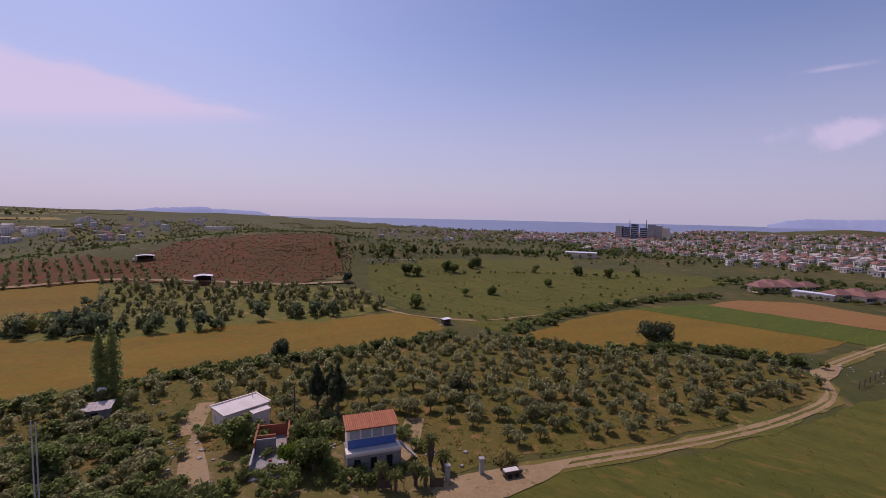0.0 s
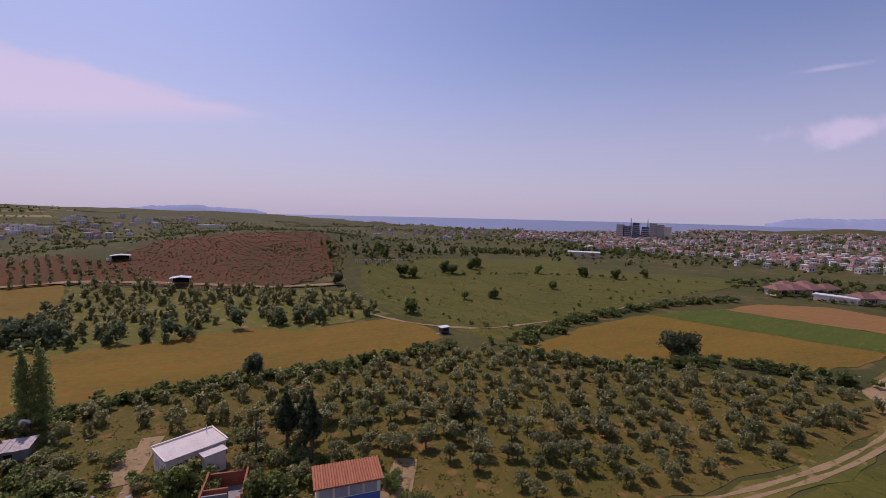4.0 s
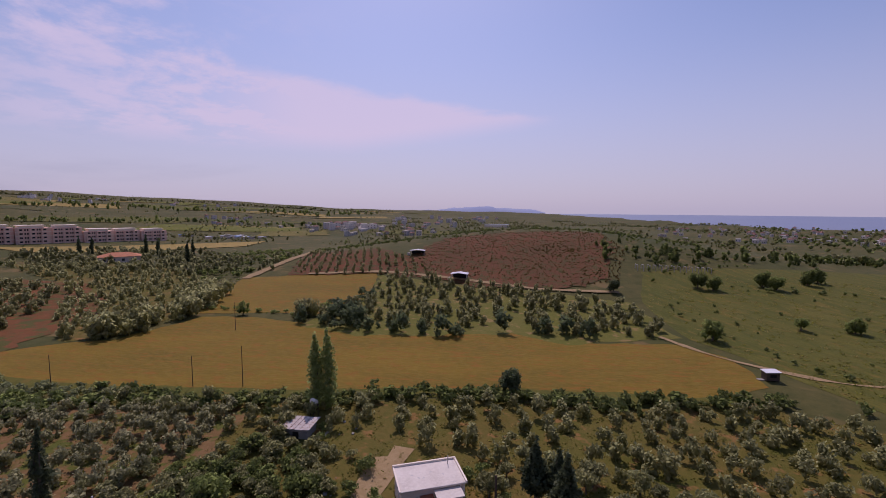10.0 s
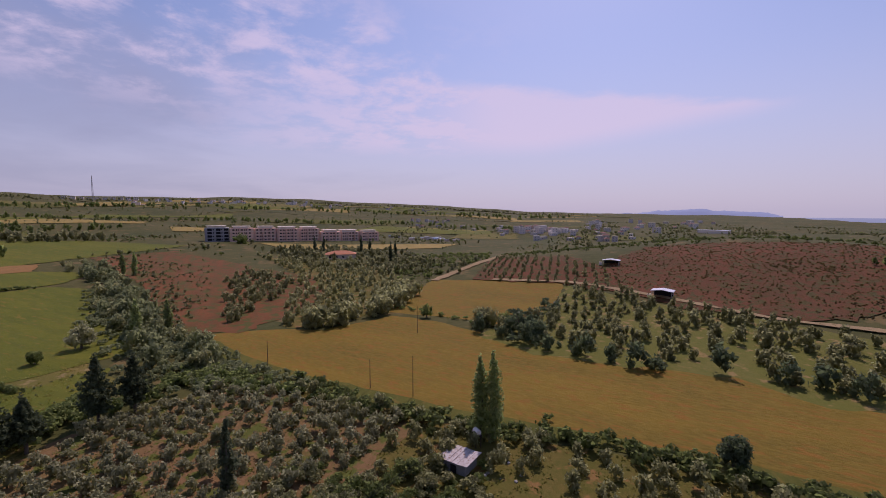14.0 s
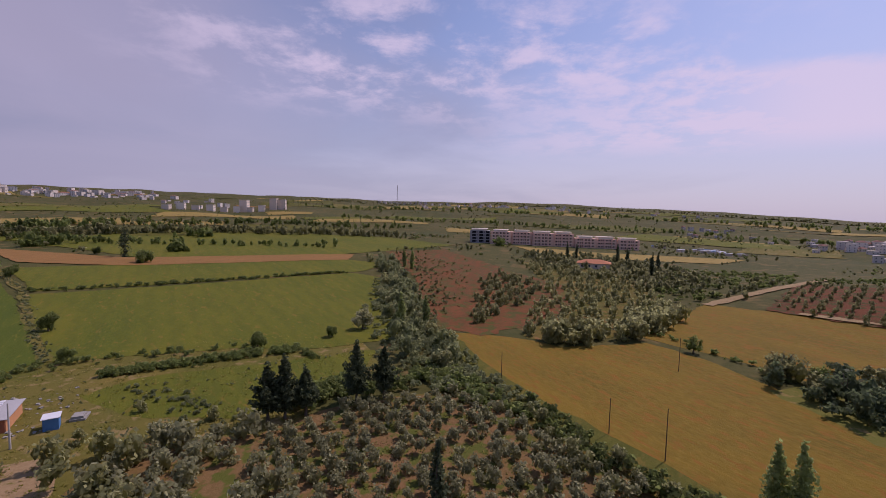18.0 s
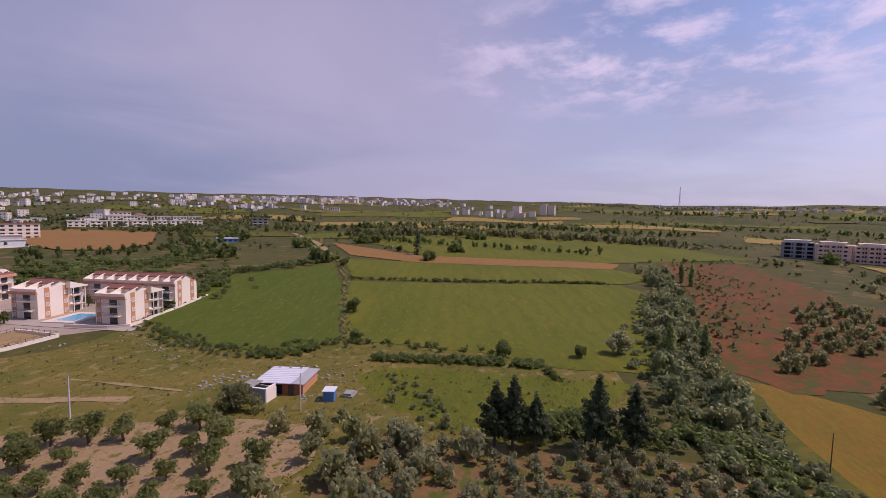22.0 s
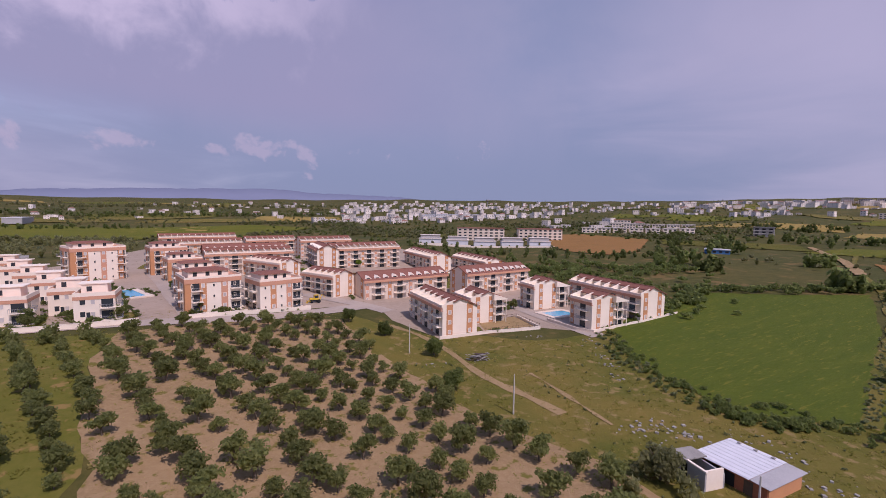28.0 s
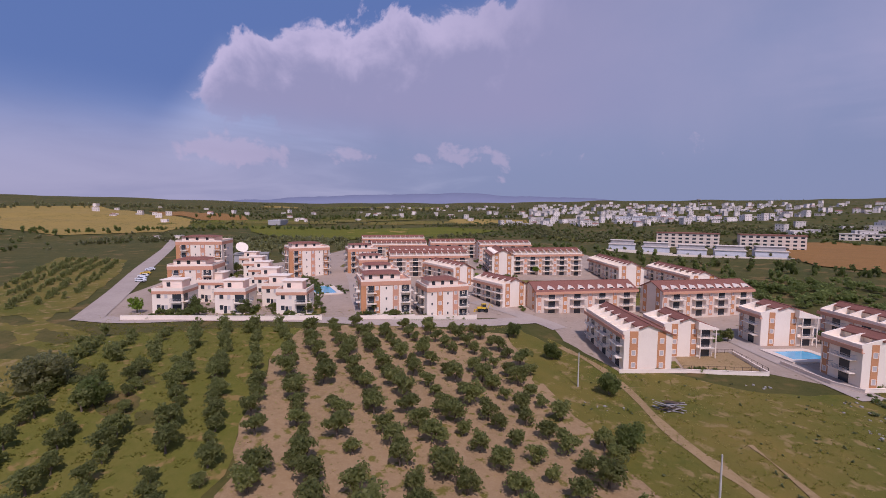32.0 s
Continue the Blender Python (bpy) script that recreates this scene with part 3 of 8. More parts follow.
patch("bare_soil", [(-72, 60), (-65, 58.5), (-59, 53), (-54, 47), (-58, 44), (-68, 50)], RED_FLOOR, "bare reddish soil beside the thicket", "bare soil", lift=.09, cell=4, wobble=.8)
patch("grove_floor", [(-88, 10), (-102, 23), (-109, 43), (-93, 56), (-77, 69), (-69, 57), (-64, 44), (-56, 22), (-56, 4), (-70, -6), (-82, -6)], RED_FLOOR, "reddish brown soil under dense olive trees", "orchard floor", lift=.1, cell=6, wobble=1.2)
patch("red_earth_field", [(-356, -29), (-389, 13), (-294, 58), (-240, 84), (-192, 79), (-166, 63), (-151, 45), (-157, 33), (-170, 26), (-200, 20), (-240, 12)], RED_SOIL, "bare red earth between young olive rows", "bare field", lift=.1, wobble=1.6)
patch("green_field", [(-112, -54), (-169, -124), (-250, -24), (-236, 4), (-200, 12), (-165, 20), (-143, 22), (-131, 2), (-128, -18)], GREEN_CROP, "light green crop with tractor lines", "crop field", lift=.12)
patch("dark_green_field", [(-81, -98), (-83, -113), (-92, -130), (-110, -148), (-130, -172), (-165, -170), (-198, -174), (-166, -126), (-114, -56), (-98, -55), (-92, -58), (-88, -67), (-83, -79)], BARLEY, "dense dark green cereal crop", "crop field", lift=.2)
patch("green_field", [(-174, -127), (-214, -184), (-300, -48), (-288, -14), (-256, -20)], GREEN_CROP, "long light green strip behind a hedge", "crop field", lift=.16)
patch("ploughed_field", [(-272, -275), (-262, -165), (-326, -46), (-297, -41), (-236, -143), (-229, -197)], ORANGE_SOIL, "long ploughed orange field", "ploughed field", lift=.3)
patch("field_meadow", [(-106, -27), (-133, 18), (-119, 19), (-104, 16), (-92, 3), (-90, -16), (-96, -30)], GREEN_CROP, "rough green meadow beside the pines", "meadow", lift=.06)
patch("rough_grass", [(-50, 0), (-96, 14), (-120, 22), (-140, 12), (-142, -18), (-112, -56), (-100, -64), (-88, -98), (-60, -98), (-30, -95), (-8, -108), (-20, -80), (-45, -46), (-66, -20)], ROUGH_GRASS, "rough green grass round the farm shed", "grass", lift=.03)
patch("rough_grass", [(-45, -46), (-66, -28), (-92, -10), (-97, -30), (-112, -50), (-98, -62), (-90, -92), (-106, -136), (-96, -124), (-84, -117), (-74, -106), (-58, -98), (-40, -100), (-30, -94), (6, -112), (-8, -82), (-20, -62), (-34, -42), (-58, -14)], ROUGH_GRASS, "rough dry grass with stones and rubble", "grass", lift=.05)
patch("orchard_ground", [(2.9, -102.7), (26.2, -87.2), (37.9, -78.1), (45.1, -64.8), (36.2, -48.9), (20.1, -32.0), (4.6, -18.6), (-14, 2), (-44, 4), (-58, -2), (-70, -8), (-77, -15), (-74, -22), (-65, -36), (-56, -40), (-46, -47), (-34, -59), (-19.4, -74.9)], ORCHARD_SOIL, "pale tilled soil of an olive orchard", "orchard floor", lift=.07, wobble=1.0)
patch("orchard_strip", [(45.1, -64.8), (57.4, -57.1), (82.6, -28.5), (49.9, -3.5), (18.7, 10.2), (-2.8, 2.3), (4.6, -18.6), (20.1, -32.0), (36.2, -48.9)], STRIP_GRASS, "grassy floor between olive rows", "orchard floor", lift=.06, wobble=1.0)
patch("verge", [(82.6, -30.2), (50.9, -5.1), (28.2, 10.2), (54.2, 4.9), (107.4, 14.1), (147.3, -6.8), (149.6, -47.8), (110.1, -28.7)], ROUGH_GRASS, "grass verge beside the estate road", "grass", lift=.05)
patch("side_orchard_ground", [(127.0, -22.2), (184.9, -34.8), (309.0, -90.8), (255.1, -107.0), (194.3, -79.3), (140.9, -49.4), (118.8, -35.6)], ROUGH_GRASS, "grassy slope planted with olives", "orchard floor", lift=.1)
patch("hill_orchard_floor", [(-49, 136), (-64, 136), (-77, 124), (-96, 108.5), (-118, 104), (-122, 120), (-130, 146), (-150, 168), (-112, 174), (-75, 186), (-48, 190), (-28, 160)], STRIP_GRASS, "weedy yellow green floor below the hill", "orchard floor", lift=.06, wobble=1.2)
patch("grove_ground", [(-150, 58), (-146, 70), (-157, 89), (-186, 114), (-230, 122), (-300, 124), (-335, 72), (-240, 78), (-180, 60)], ORCHARD_GRASS, "weedy ground of an old grove", "orchard floor", lift=.08, wobble=1.5)
patch("yellow_field", [(-452, 74), (-430, 137), (-428, 274), (-385, 229), (-378, 146), (-400, 90)], WHEAT_FAR, "pale yellow stubble before the long housing block", "stubble field", lift=.3, cell=14)
patch("brown_field", [(-83, -494), (-136, -508), (-190, -440), (-150, -330), (-122, -304), (-97, -324), (-84, -378)], ORANGE_SOIL, "bare brown field behind the white terraces", "bare field", lift=.5, cell=14)
patch("yellow_hill_field", [(600, -172), (716, -151), (1411, -304), (1354, -476), (800, -440), (640, -340), (560, -270)], WHEAT_FAR, "broad yellow field on the far slope", "grain field", lift=.4, cell=26)
patch("tan_hill_field", [(810, -450), (1150, -500), (1160, -600), (940, -610), (720, -500)], ORANGE_SOIL, "bare tan field beside the yellow one", "bare field", lift=.4, cell=22)
patch("far_pasture", [(-330, -50), (-300, -62), (-268, -160), (-300, -262), (-420, -300), (-470, -200), (-486, -60), (-430, 20)], GREEN_CROP, "green pasture behind the ploughed strip", "meadow", lift=.2, cell=14, wobble=2)
patch("spring_field", [(600, -418), (586, -480), (450, -520), (330, -580), (236, -586), (246, -420), (330, -392), (303, -352), (350, -318), (492, -349)], GREEN_CROP, "yellow green field behind the estate", "crop field", lift=.5, cell=16)


def far_fields():
    """Plots of crop and fallow on the wide land beyond."""
    rng = np.random.default_rng(5)
    for az, r, w, d, m, words in ((62, 700, 150, 90, WHEAT_FAR, "pale yellow plot"), (75, 820, 200, 110, PASTURE, "green plot"), (88, 620, 120, 70, WHEAT_FAR, "pale plot"), (95, 900, 220, 120, GREEN_CROP, "green plot"),
                                  (104, 720, 180, 60, WHEAT_FAR, "straw coloured plot"), (112, 560, 160, 70, PASTURE, "green plot"), (120, 800, 200, 90, WHEAT_FAR, "pale plot"), (128, 620, 150, 60, WHEAT_FAR, "yellow plot"),
                                  (136, 900, 240, 110, GREEN_CROP, "green plot"), (140, 470, 90, 60, GREEN_CROP, "green plot"), (150, 760, 160, 90, WHEAT_FAR, "tan plot"), (152, 480, 110, 50, PASTURE, "green plot"),
                                  (160, 1000, 200, 120, GREEN_CROP, "green plot"), (50, 900, 220, 100, PASTURE, "grassy plot"), (58, 1300, 300, 160, WHEAT_FAR, "pale plot"), (82, 1400, 320, 160, GREEN_CROP, "green plot"),
                                  (110, 1300, 300, 150, PASTURE, "green plot"), (220, 1000, 240, 140, PASTURE, "green plot"), (205, 900, 160, 90, WHEAT_FAR, "pale plot"), (238, 800, 200, 110, PASTURE, "green plot"), (40, 620, 120, 60, PASTURE, "grassy plot")):
        c, s = math.cos(radians(az)), math.sin(radians(az))
        skew = rng.uniform(-.35, .35)
        poly = []
        for u, v in ((-.5, -.5), (.5, -.5), (.5, .5), (-.5, .5)):
            a, b = u * w * rng.uniform(.8, 1.2) + v * d * skew, v * d * rng.uniform(.8, 1.2)
            poly.append((OX - s * (r + b) + c * a, OY + c * (r + b) + s * a))
        patch("far_field", poly, m, "far " + words + " among hedges", "field", lift=.35, cell=24, wobble=3)
        RIMS.append(poly)
    kinds = ((WHEAT_FAR, "pale yellow plot"), (PASTURE, "green plot"), (GREEN_CROP, "light green plot"), (ORANGE_SOIL, "ploughed plot"), (ROUGH_GRASS, "dry grass plot"))
    for k in range(96):
        az, r = rng.uniform(44, 235), math.sqrt(rng.uniform(480 ** 2, 1900 ** 2))
        if 166 < az < 212 and r > 560:
            continue
        w, d = rng.uniform(70, 190) * (.6 + r / 1600), rng.uniform(40, 90) * (.6 + r / 1600)
        c, s = math.cos(radians(az)), math.sin(radians(az))
        poly = []
        for u, v in ((-.5, -.5), (.5, -.5), (.5, .5), (-.5, .5)):
            a, b = u * w * rng.uniform(.8, 1.2), v * d * rng.uniform(.8, 1.2)
            poly.append((OX - s * (r + b) + c * a, OY + c * (r + b) + s * a))
        m, words = kinds[rng.choice(5, p=(.28, .16, .22, .08, .26))]
        patch("far_field", poly, m, "far " + words + " among hedges", "field", lift=.25 + k * .004, cell=26, wobble=3)
        RIMS.append(poly)


RIMS = []
far_fields()
patch("estate_ground", [(102.4, -36.3), (93.9, -41.3), (48.2, -75.6), (40.8, -83.6), (15.8, -109.7), (-0.4, -126.8), (-12.8, -109.1), (-31, -94), (-60, -112), (-76, -109), (-95, -125), (-108, -140), (-84, -172), (-64, -196), (-48, -232), (6.7, -282.4), (73.8, -333.8), (164.7, -319.8), (216.2, -263.9), (170.9, -166.8), (161.2, -89.7), (132.2, -56.2)], PAVING, "paved yards and weedy lawns between apartment blocks", "yard", lift=.06, cell=9, wobble=.5)
for k, plot in enumerate(([(91.4, -47.2), (83.7, -52.2), (87.3, -62.4), (96.7, -57.4)], [(75.3, -58.9), (67.7, -63.9), (76.4, -74.2), (84.8, -67.5)], [(60.1, -69.0), (51.3, -75.3), (58.6, -84.3), (69.6, -77.6)], [(-31, -97), (-43, -105), (-41, -110), (-30, -100)], [(-79, -113), (-93, -124), (-92, -128), (-80, -118)], [(-45, -126), (-54, -142), (-48, -147), (-38, -132)], [(40.8, -83.6), (32.1, -91.8), (36.6, -98.6), (45.4, -90.6)], [(119.5, -73.1), (141.8, -85.1), (152.3, -114.7), (128.3, -97.1)], [(14.6, -170.2), (32.9, -152.8), (38.9, -168.2), (20.7, -186.6)], [(-10.9, -159.7), (-30, -176), (-22.2, -194.5), (-2.0, -177.8)], [(101.5, -165.1), (126.9, -156.8), (155.3, -202.3), (119.2, -200.0)])):
    patch("lawn", plot, STRIP_GRASS if k % 2 else ROUGH_GRASS, "green garden lawn between white houses", "lawn", lift=.1, cell=6, wobble=.4)
TRACK = [(-6, 44), (-3, 52), (2, 57), (8, 60), (19, 64), (33, 69), (51, 77), (66, 86), (76, 93), (79, 99), (81, 107), (95, 117), (122, 135), (170, 165)]
ribbon("track_verge", TRACK, 3.4, ROUGH_GRASS, "dry grass verge along the dirt track", "grass", .07, .5)
for side in (-.62, .62):
    ribbon("dirt_track", [(x + side * .45, y - side) for x, y in TRACK], .74, DIRT, "worn wheel rut of a pale dirt track", "dirt track", .10, .10)
patch("sandy_ground", [(80, 107), (87, 112), (95, 117), (92, 112), (86, 106), (81, 102), (79, 103)], DIRT, "open sandy ground where tracks meet", "dirt", lift=.13, cell=5, wobble=1.0)
patch("sandy_ground", [(.5, 58.3), (-4, 54), (-2, 50), (5.5, 53.9), (10.3, 57.8), (16, 63), (7.7, 60.6)], DIRT, "sandy turning place by the gate", "dirt", lift=.13, cell=4, wobble=.6)
patch("sandy_ground", [(-49.5, 71.5), (-48, 73), (-46, 72.6), (-44.6, 70), (-43.6, 67), (-43.4, 64.6), (-45.2, 63.2), (-46.6, 65), (-48, 68)], DIRT, "bare sandy yard beside the white house", "dirt", lift=.12, cell=4, wobble=.25)
ribbon("farm_path", [(-10, 60), (-7, 67), (-9, 74)], 3.0, DIRT, "sandy drive by the blue house", "path", .13)
ribbon("farm_path", [(-48, 76), (-45, 68), (-38, 56), (-30, 46), (-24, 36)], 2.2, DIRT, "worn grassy track beside the white house", "path", .13)
ribbon("field_path", [(-32, 158), (-18, 149), (4, 146), (40, 168), (70, 196), (110, 214)], 1.2, DIRT, "thin footpath across the meadow", "path", .16)
ribbon("cart_track", [(-55, -71), (-60, -63), (-64, -55), (-68, -48)], .8, DIRT, "faint wheel tracks in the rough grass", "dirt track", .16, .2)
ribbon("hill_track", [(-200, 132), (-236, 190), (-275, 230)], 5, DIRT, "dirt road climbing beside the olives", "dirt track", .3)
ribbon("hill_track", [(-180, 152), (-150, 172), (-116, 180), (-80, 186), (-55, 200)], 2.5, DIRT, "dirt lane below the hill", "dirt track", .5)
ribbon("field_path", [(-112, -54), (-140, -90), (-170, -126), (-205, -178), (-250, -260), (-300, -330)], 2.5, ROUGH_GRASS, "grassy balk between two fields", "path", .2)
ribbon("field_track", [(-230, -225), (-262, -285), (-300, -380)], 5, DIRT, "dirt track between far fields", "dirt track", .5)
ribbon("front_road", [(106.7, -35.5), (91.3, -40.4), (78.6, -53.9), (49.7, -72.8), (26.2, -89.9), (11.8, -107.3), (1.3, -123.4)], 6.5, ASPHALT, "grey asphalt road before the estate wall", "road", .16, 0)
ribbon("estate_road", [(102.4, -35.4), (146.2, -61.4), (214.4, -100.2), (319.9, -160.4), (416.3, -212.2), (523.3, -245.0)], 8, ASPHALT, "grey asphalt road running up beside the estate", "road", .2, 0)
ribbon("estate_road", [(26.6, -127.8), (11.1, -125.4), (-0.4, -123.9), (-8.0, -119.5)], 6.5, ASPHALT, "grey asphalt lane between apartment blocks", "road", .17, 0)
ribbon("estate_road", [(-44, -150), (-53, -140), (-62, -126), (-77, -105)], 6.0, ASPHALT, "grey asphalt lane ending in the grass", "road", .17, 0)
ribbon("estate_road", [(42.3, -86.0), (63.2, -104.9), (87.7, -128.7), (110.4, -148.7)], 6.0, ASPHALT, "grey asphalt lane between villas and blocks", "road", .17, 0)
ribbon("rubble_path", [(-13.3, -103), (-24, -97), (-33, -86.5), (-44.8, -66), (-54, -58), (-60, -51)], 1.9, DIRT, "stony path across rough grass", "path", .13)
patch("courtyard", [(-44, -102), (-60, -111), (-52, -125), (-40, -115)], DIRT, "bare sandy yard inside a low wall", "yard", lift=.12, wobble=0)

ribbon("grass_margin", [(-146, 36), (-127, 43), (-104, 56), (-88, 68), (-73, 79), (-60, 91), (-45, 103), (-28, 112), (-12, 124)], 4.5, PASTURE, "green grass margin along the wheat", "grass", .12, .5)
sea_disc = bmesh.new()
bmesh.ops.create_circle(sea_disc, cap_ends=True, segments=96, radius=4980, matrix=Matrix.Translation((OX, OY, -14)))
tagged(part("sea", sea_disc, SEA), "calm blue sea along the horizon", "sea", kind="structure")


def far_hills(name, rows, r, base, label, seed):
    """A low range far off: heading, and height over the eye's level in degrees."""
    rng = np.random.default_rng(seed)
    az = np.linspace(rows[0][0], rows[-1][0], 90)
    el = np.interp(az, [a for a, _ in rows], [e for _, e in rows])
    el = el + np.convolve(rng.normal(0, .12, 90), np.ones(5) / 5, "same")
    verts, faces = [], []
    for i, (a, e) in enumerate(zip(az, el)):
        s, c = -math.sin(radians(a)), math.cos(radians(a))
        for k, (rr, f) in enumerate(((r - 250, 0), (r - 120, .6), (r, 1), (r + 150, .5), (r + 300, 0))):
            top = 35.5 + math.tan(radians(e)) * r
            verts.append((OX + s * rr, OY + c * rr, base + (top - base) * f))
        if i:
            faces += [(5 * i - 5 + k, 5 * i + k, 5 * i + 1 + k, 5 * i - 4 + k) for k in range(4)]
    # the mountain range takes the darker of the two haze-tinted colours
    tagged(mesh_object(name, verts, faces, HAZE_RANGE if name == "mountain_range" else HAZE_HILL, smooth=True), label, "hills", kind="structure")


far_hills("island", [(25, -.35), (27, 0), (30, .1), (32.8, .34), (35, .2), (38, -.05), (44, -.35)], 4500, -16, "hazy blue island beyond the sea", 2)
far_hills("island", [(306, -.3), (312, .1), (318, .4), (324, .3), (327, -.3)], 4500, -16, "faint island on the horizon, blue haze in its colour", 3)
far_hills("mountain_range", [(187, 1.0), (191, 1.8), (197, 2.15), (204, 2.35), (210, 2.7), (214, 2.55), (219, 2.4), (226, 2.1), (233, 1.7), (240, 1.1)], 4500, 20, "faint mountains behind the town, blue haze in their colour", 4)

# ---- plants ----


def leaves(rng, lumps, n, size, flat=0.5):
    """Small tufts set over lumps (centre and radii): points and four-sided faces."""
    lumps = np.array(lumps, float)
    weight = lumps[:, 3] * lumps[:, 4]
    pick = rng.choice(len(lumps), n, p=weight / weight.sum())
    d = rng.normal(size=(n, 3))
    d /= np.linalg.norm(d, axis=1)[:, None]
    d[:, 2] = np.where(d[:, 2] < -.35, -d[:, 2], d[:, 2])
    c = lumps[pick, :3] + d * lumps[pick][:, [3, 3, 4]] * rng.uniform(.62, 1.16, (n, 1))
    normal = d * flat + rng.normal(size=(n, 3)) * .55
    normal /= np.linalg.norm(normal, axis=1)[:, None]
    a = np.cross(normal, rng.normal(size=(n, 3)))
    a /= np.linalg.norm(a, axis=1)[:, None]
    b = np.cross(normal, a)
    s = size * rng.uniform(.55, 1.35, (n, 1))
    corners = np.stack([c + a * s, c + b * s * .62 + normal * s * .12, c - a * s * .9, c - b * s * .58 - normal * s * .1], 1)
    return corners.reshape(-1, 3), np.arange(n * 4).reshape(-1, 4)


def cores(rng, lumps, shrink=.55):
    """The dense inner foliage: an uneven eight-sided lump in each clump of leaves."""
    ends = np.array([(1, 0, 0), (0, 1, 0), (-1, 0, 0), (0, -1, 0), (0, 0, 1), (0, 0, -1)], float)
    turn = [(0, 1, 4), (1, 2, 4), (2, 3, 4), (3, 0, 4), (1, 0, 5), (2, 1, 5), (3, 2, 5), (0, 3, 5)]
    v, f = [], []
    for k, (x, y, z, r, h) in enumerate(lumps):
        v.append(np.array((x, y, z)) + ends * (r, r, h) * shrink * rng.uniform(.95, 1.3, (6, 1)))
        f += [tuple(i + 6 * k for i in q) for q in turn]
    return np.vstack(v), f


def crown_lumps(rng, wide, low, high, count):
    lumps = []
    for k in range(count):
        a, q = k / count * math.tau + rng.uniform(-.6, .6), wide * rng.uniform(.25, .72)
        lumps.append((math.cos(a) * q, math.sin(a) * q, low + (high - low) * rng.uniform(.25, .78), wide * rng.uniform(.28, .56), (high - low) * rng.uniform(.18, .38)))
    lumps.append((wide * rng.uniform(-.2, .2), wide * rng.uniform(-.2, .2), low + (high - low) * .62, wide * .5, (high - low) * .36))
    return lumps


def crown_arrays(seed, wide, low, high, count, n, size, flat=.5, shrink=.55):
    rng = np.random.default_rng(seed)
    lumps = crown_lumps(rng, wide, low, high, count)
    v1, f1 = leaves(rng, lumps, n, size, flat)
    v2, f2 = cores(rng, lumps, shrink)
    return np.vstack([v1, v2]), [tuple(f) for f in f1] + [tuple(i + len(v1) for i in f) for f in f2]


def mesh_of(name, arrays, mat):
    me = bpy.data.meshes.new(name)
    me.from_pydata(arrays[0].tolist(), [], arrays[1])
    me.materials.append(mat)
    me.update()
    return me


def trunk_mesh(name, seed, tall, thick, limbs, spread):
    rng = np.random.default_rng(seed)
    bm = bmesh.new()
    lean = rng.uniform(-.15, .15, 2)
    tube(bm, [(0, 0, -.25), (lean[0] * .4, lean[1] * .4, tall * .5), (lean[0], lean[1], tall)], (thick * 1.35, thick, thick * .8))
    for k in range(limbs):
        a = k / limbs * math.tau + rng.uniform(-.4, .4)
        d = Vector((math.cos(a), math.sin(a), 0))
        p = Vector((lean[0], lean[1], tall * .92))
        tube(bm, [p, p + d * spread * .45 + Vector((0, 0, tall * .45)), p + d * spread + Vector((0, 0, tall * 1.0))], (thick * .6, thick * .4, thick * .15), 5)
    me = bpy.data.meshes.new(name)
    bm.to_mesh(me)
    bm.free()
    me.materials.append(BARK)
    return me


def scatter(name, places, protos, mat, label, category, kind="stuff"):
    """Many plants as one mesh: places are rows of x, y, size."""
    rng = np.random.default_rng(len(places) + len(name))
    verts, faces, at = [], [], 0
    for row in places:
        x, y, s = row[:3]
        v, f = protos[rng.integers(len(protos))]
        a, t = rng.uniform(0, math.tau), s * rng.uniform(.88, 1.12)
        c, w = math.cos(a), math.sin(a)
        q = np.column_stack([(v[:, 0] * c - v[:, 1] * w) * s + x, (v[:, 0] * w + v[:, 1] * c) * s + y, v[:, 2] * t + float(height(x, y))])
        verts.append(q)
        faces += [tuple(i + at for i in g) for g in f]
        at += len(v)
    ob = mesh_object(name, np.vstack(verts).tolist(), faces, mat)
    return tagged(ob, label, category, kind=kind)


def rows_in(poly, origin, turn, step, gap, jitter, miss=0.0, seed=1, size=(.8, 1.2)):
    """Tree places in rows inside a plot."""
    rng = np.random.default_rng(seed)
    c, s = math.cos(radians(turn)), math.sin(radians(turn))
    k = np.arange(-60, 61)
    u, v = np.meshgrid(k * step, k * gap)
    u, v = u.ravel() + rng.normal(0, jitter, u.size), v.ravel() + rng.normal(0, jitter, v.size)
    p = np.stack([origin[0] + u * c - v * s, origin[1] + u * s + v * c], 1)
    keep = inside(p, poly) & (rng.uniform(size=len(p)) > miss)
    p = p[keep]
    return np.column_stack([p, rng.uniform(*size, len(p))])


def spread_in(poly, n, seed, size=(.7, 1.3)):
    rng = np.random.default_rng(seed)
    lo, hi = np.min(poly, 0), np.max(poly, 0)
    p = rng.uniform(lo, hi, (n * 6, 2))
    p = p[inside(p, poly)][:n]
    return np.column_stack([p, rng.uniform(*size, len(p))])


def along(path, gap, width, seed, size=(.7, 1.3)):
    rng = np.random.default_rng(seed)
    out = []
    for (x0, y0), (x1, y1) in zip(path, path[1:]):
        d = math.hypot(x1 - x0, y1 - y0)
        for k in range(max(1, int(d / gap))):
            f = (k + rng.uniform()) * gap / d
            out.append((x0 + (x1 - x0) * f + rng.normal(0, width / 2), y0 + (y1 - y0) * f + rng.normal(0, width / 2), rng.uniform(*size)))
    return np.array(out)


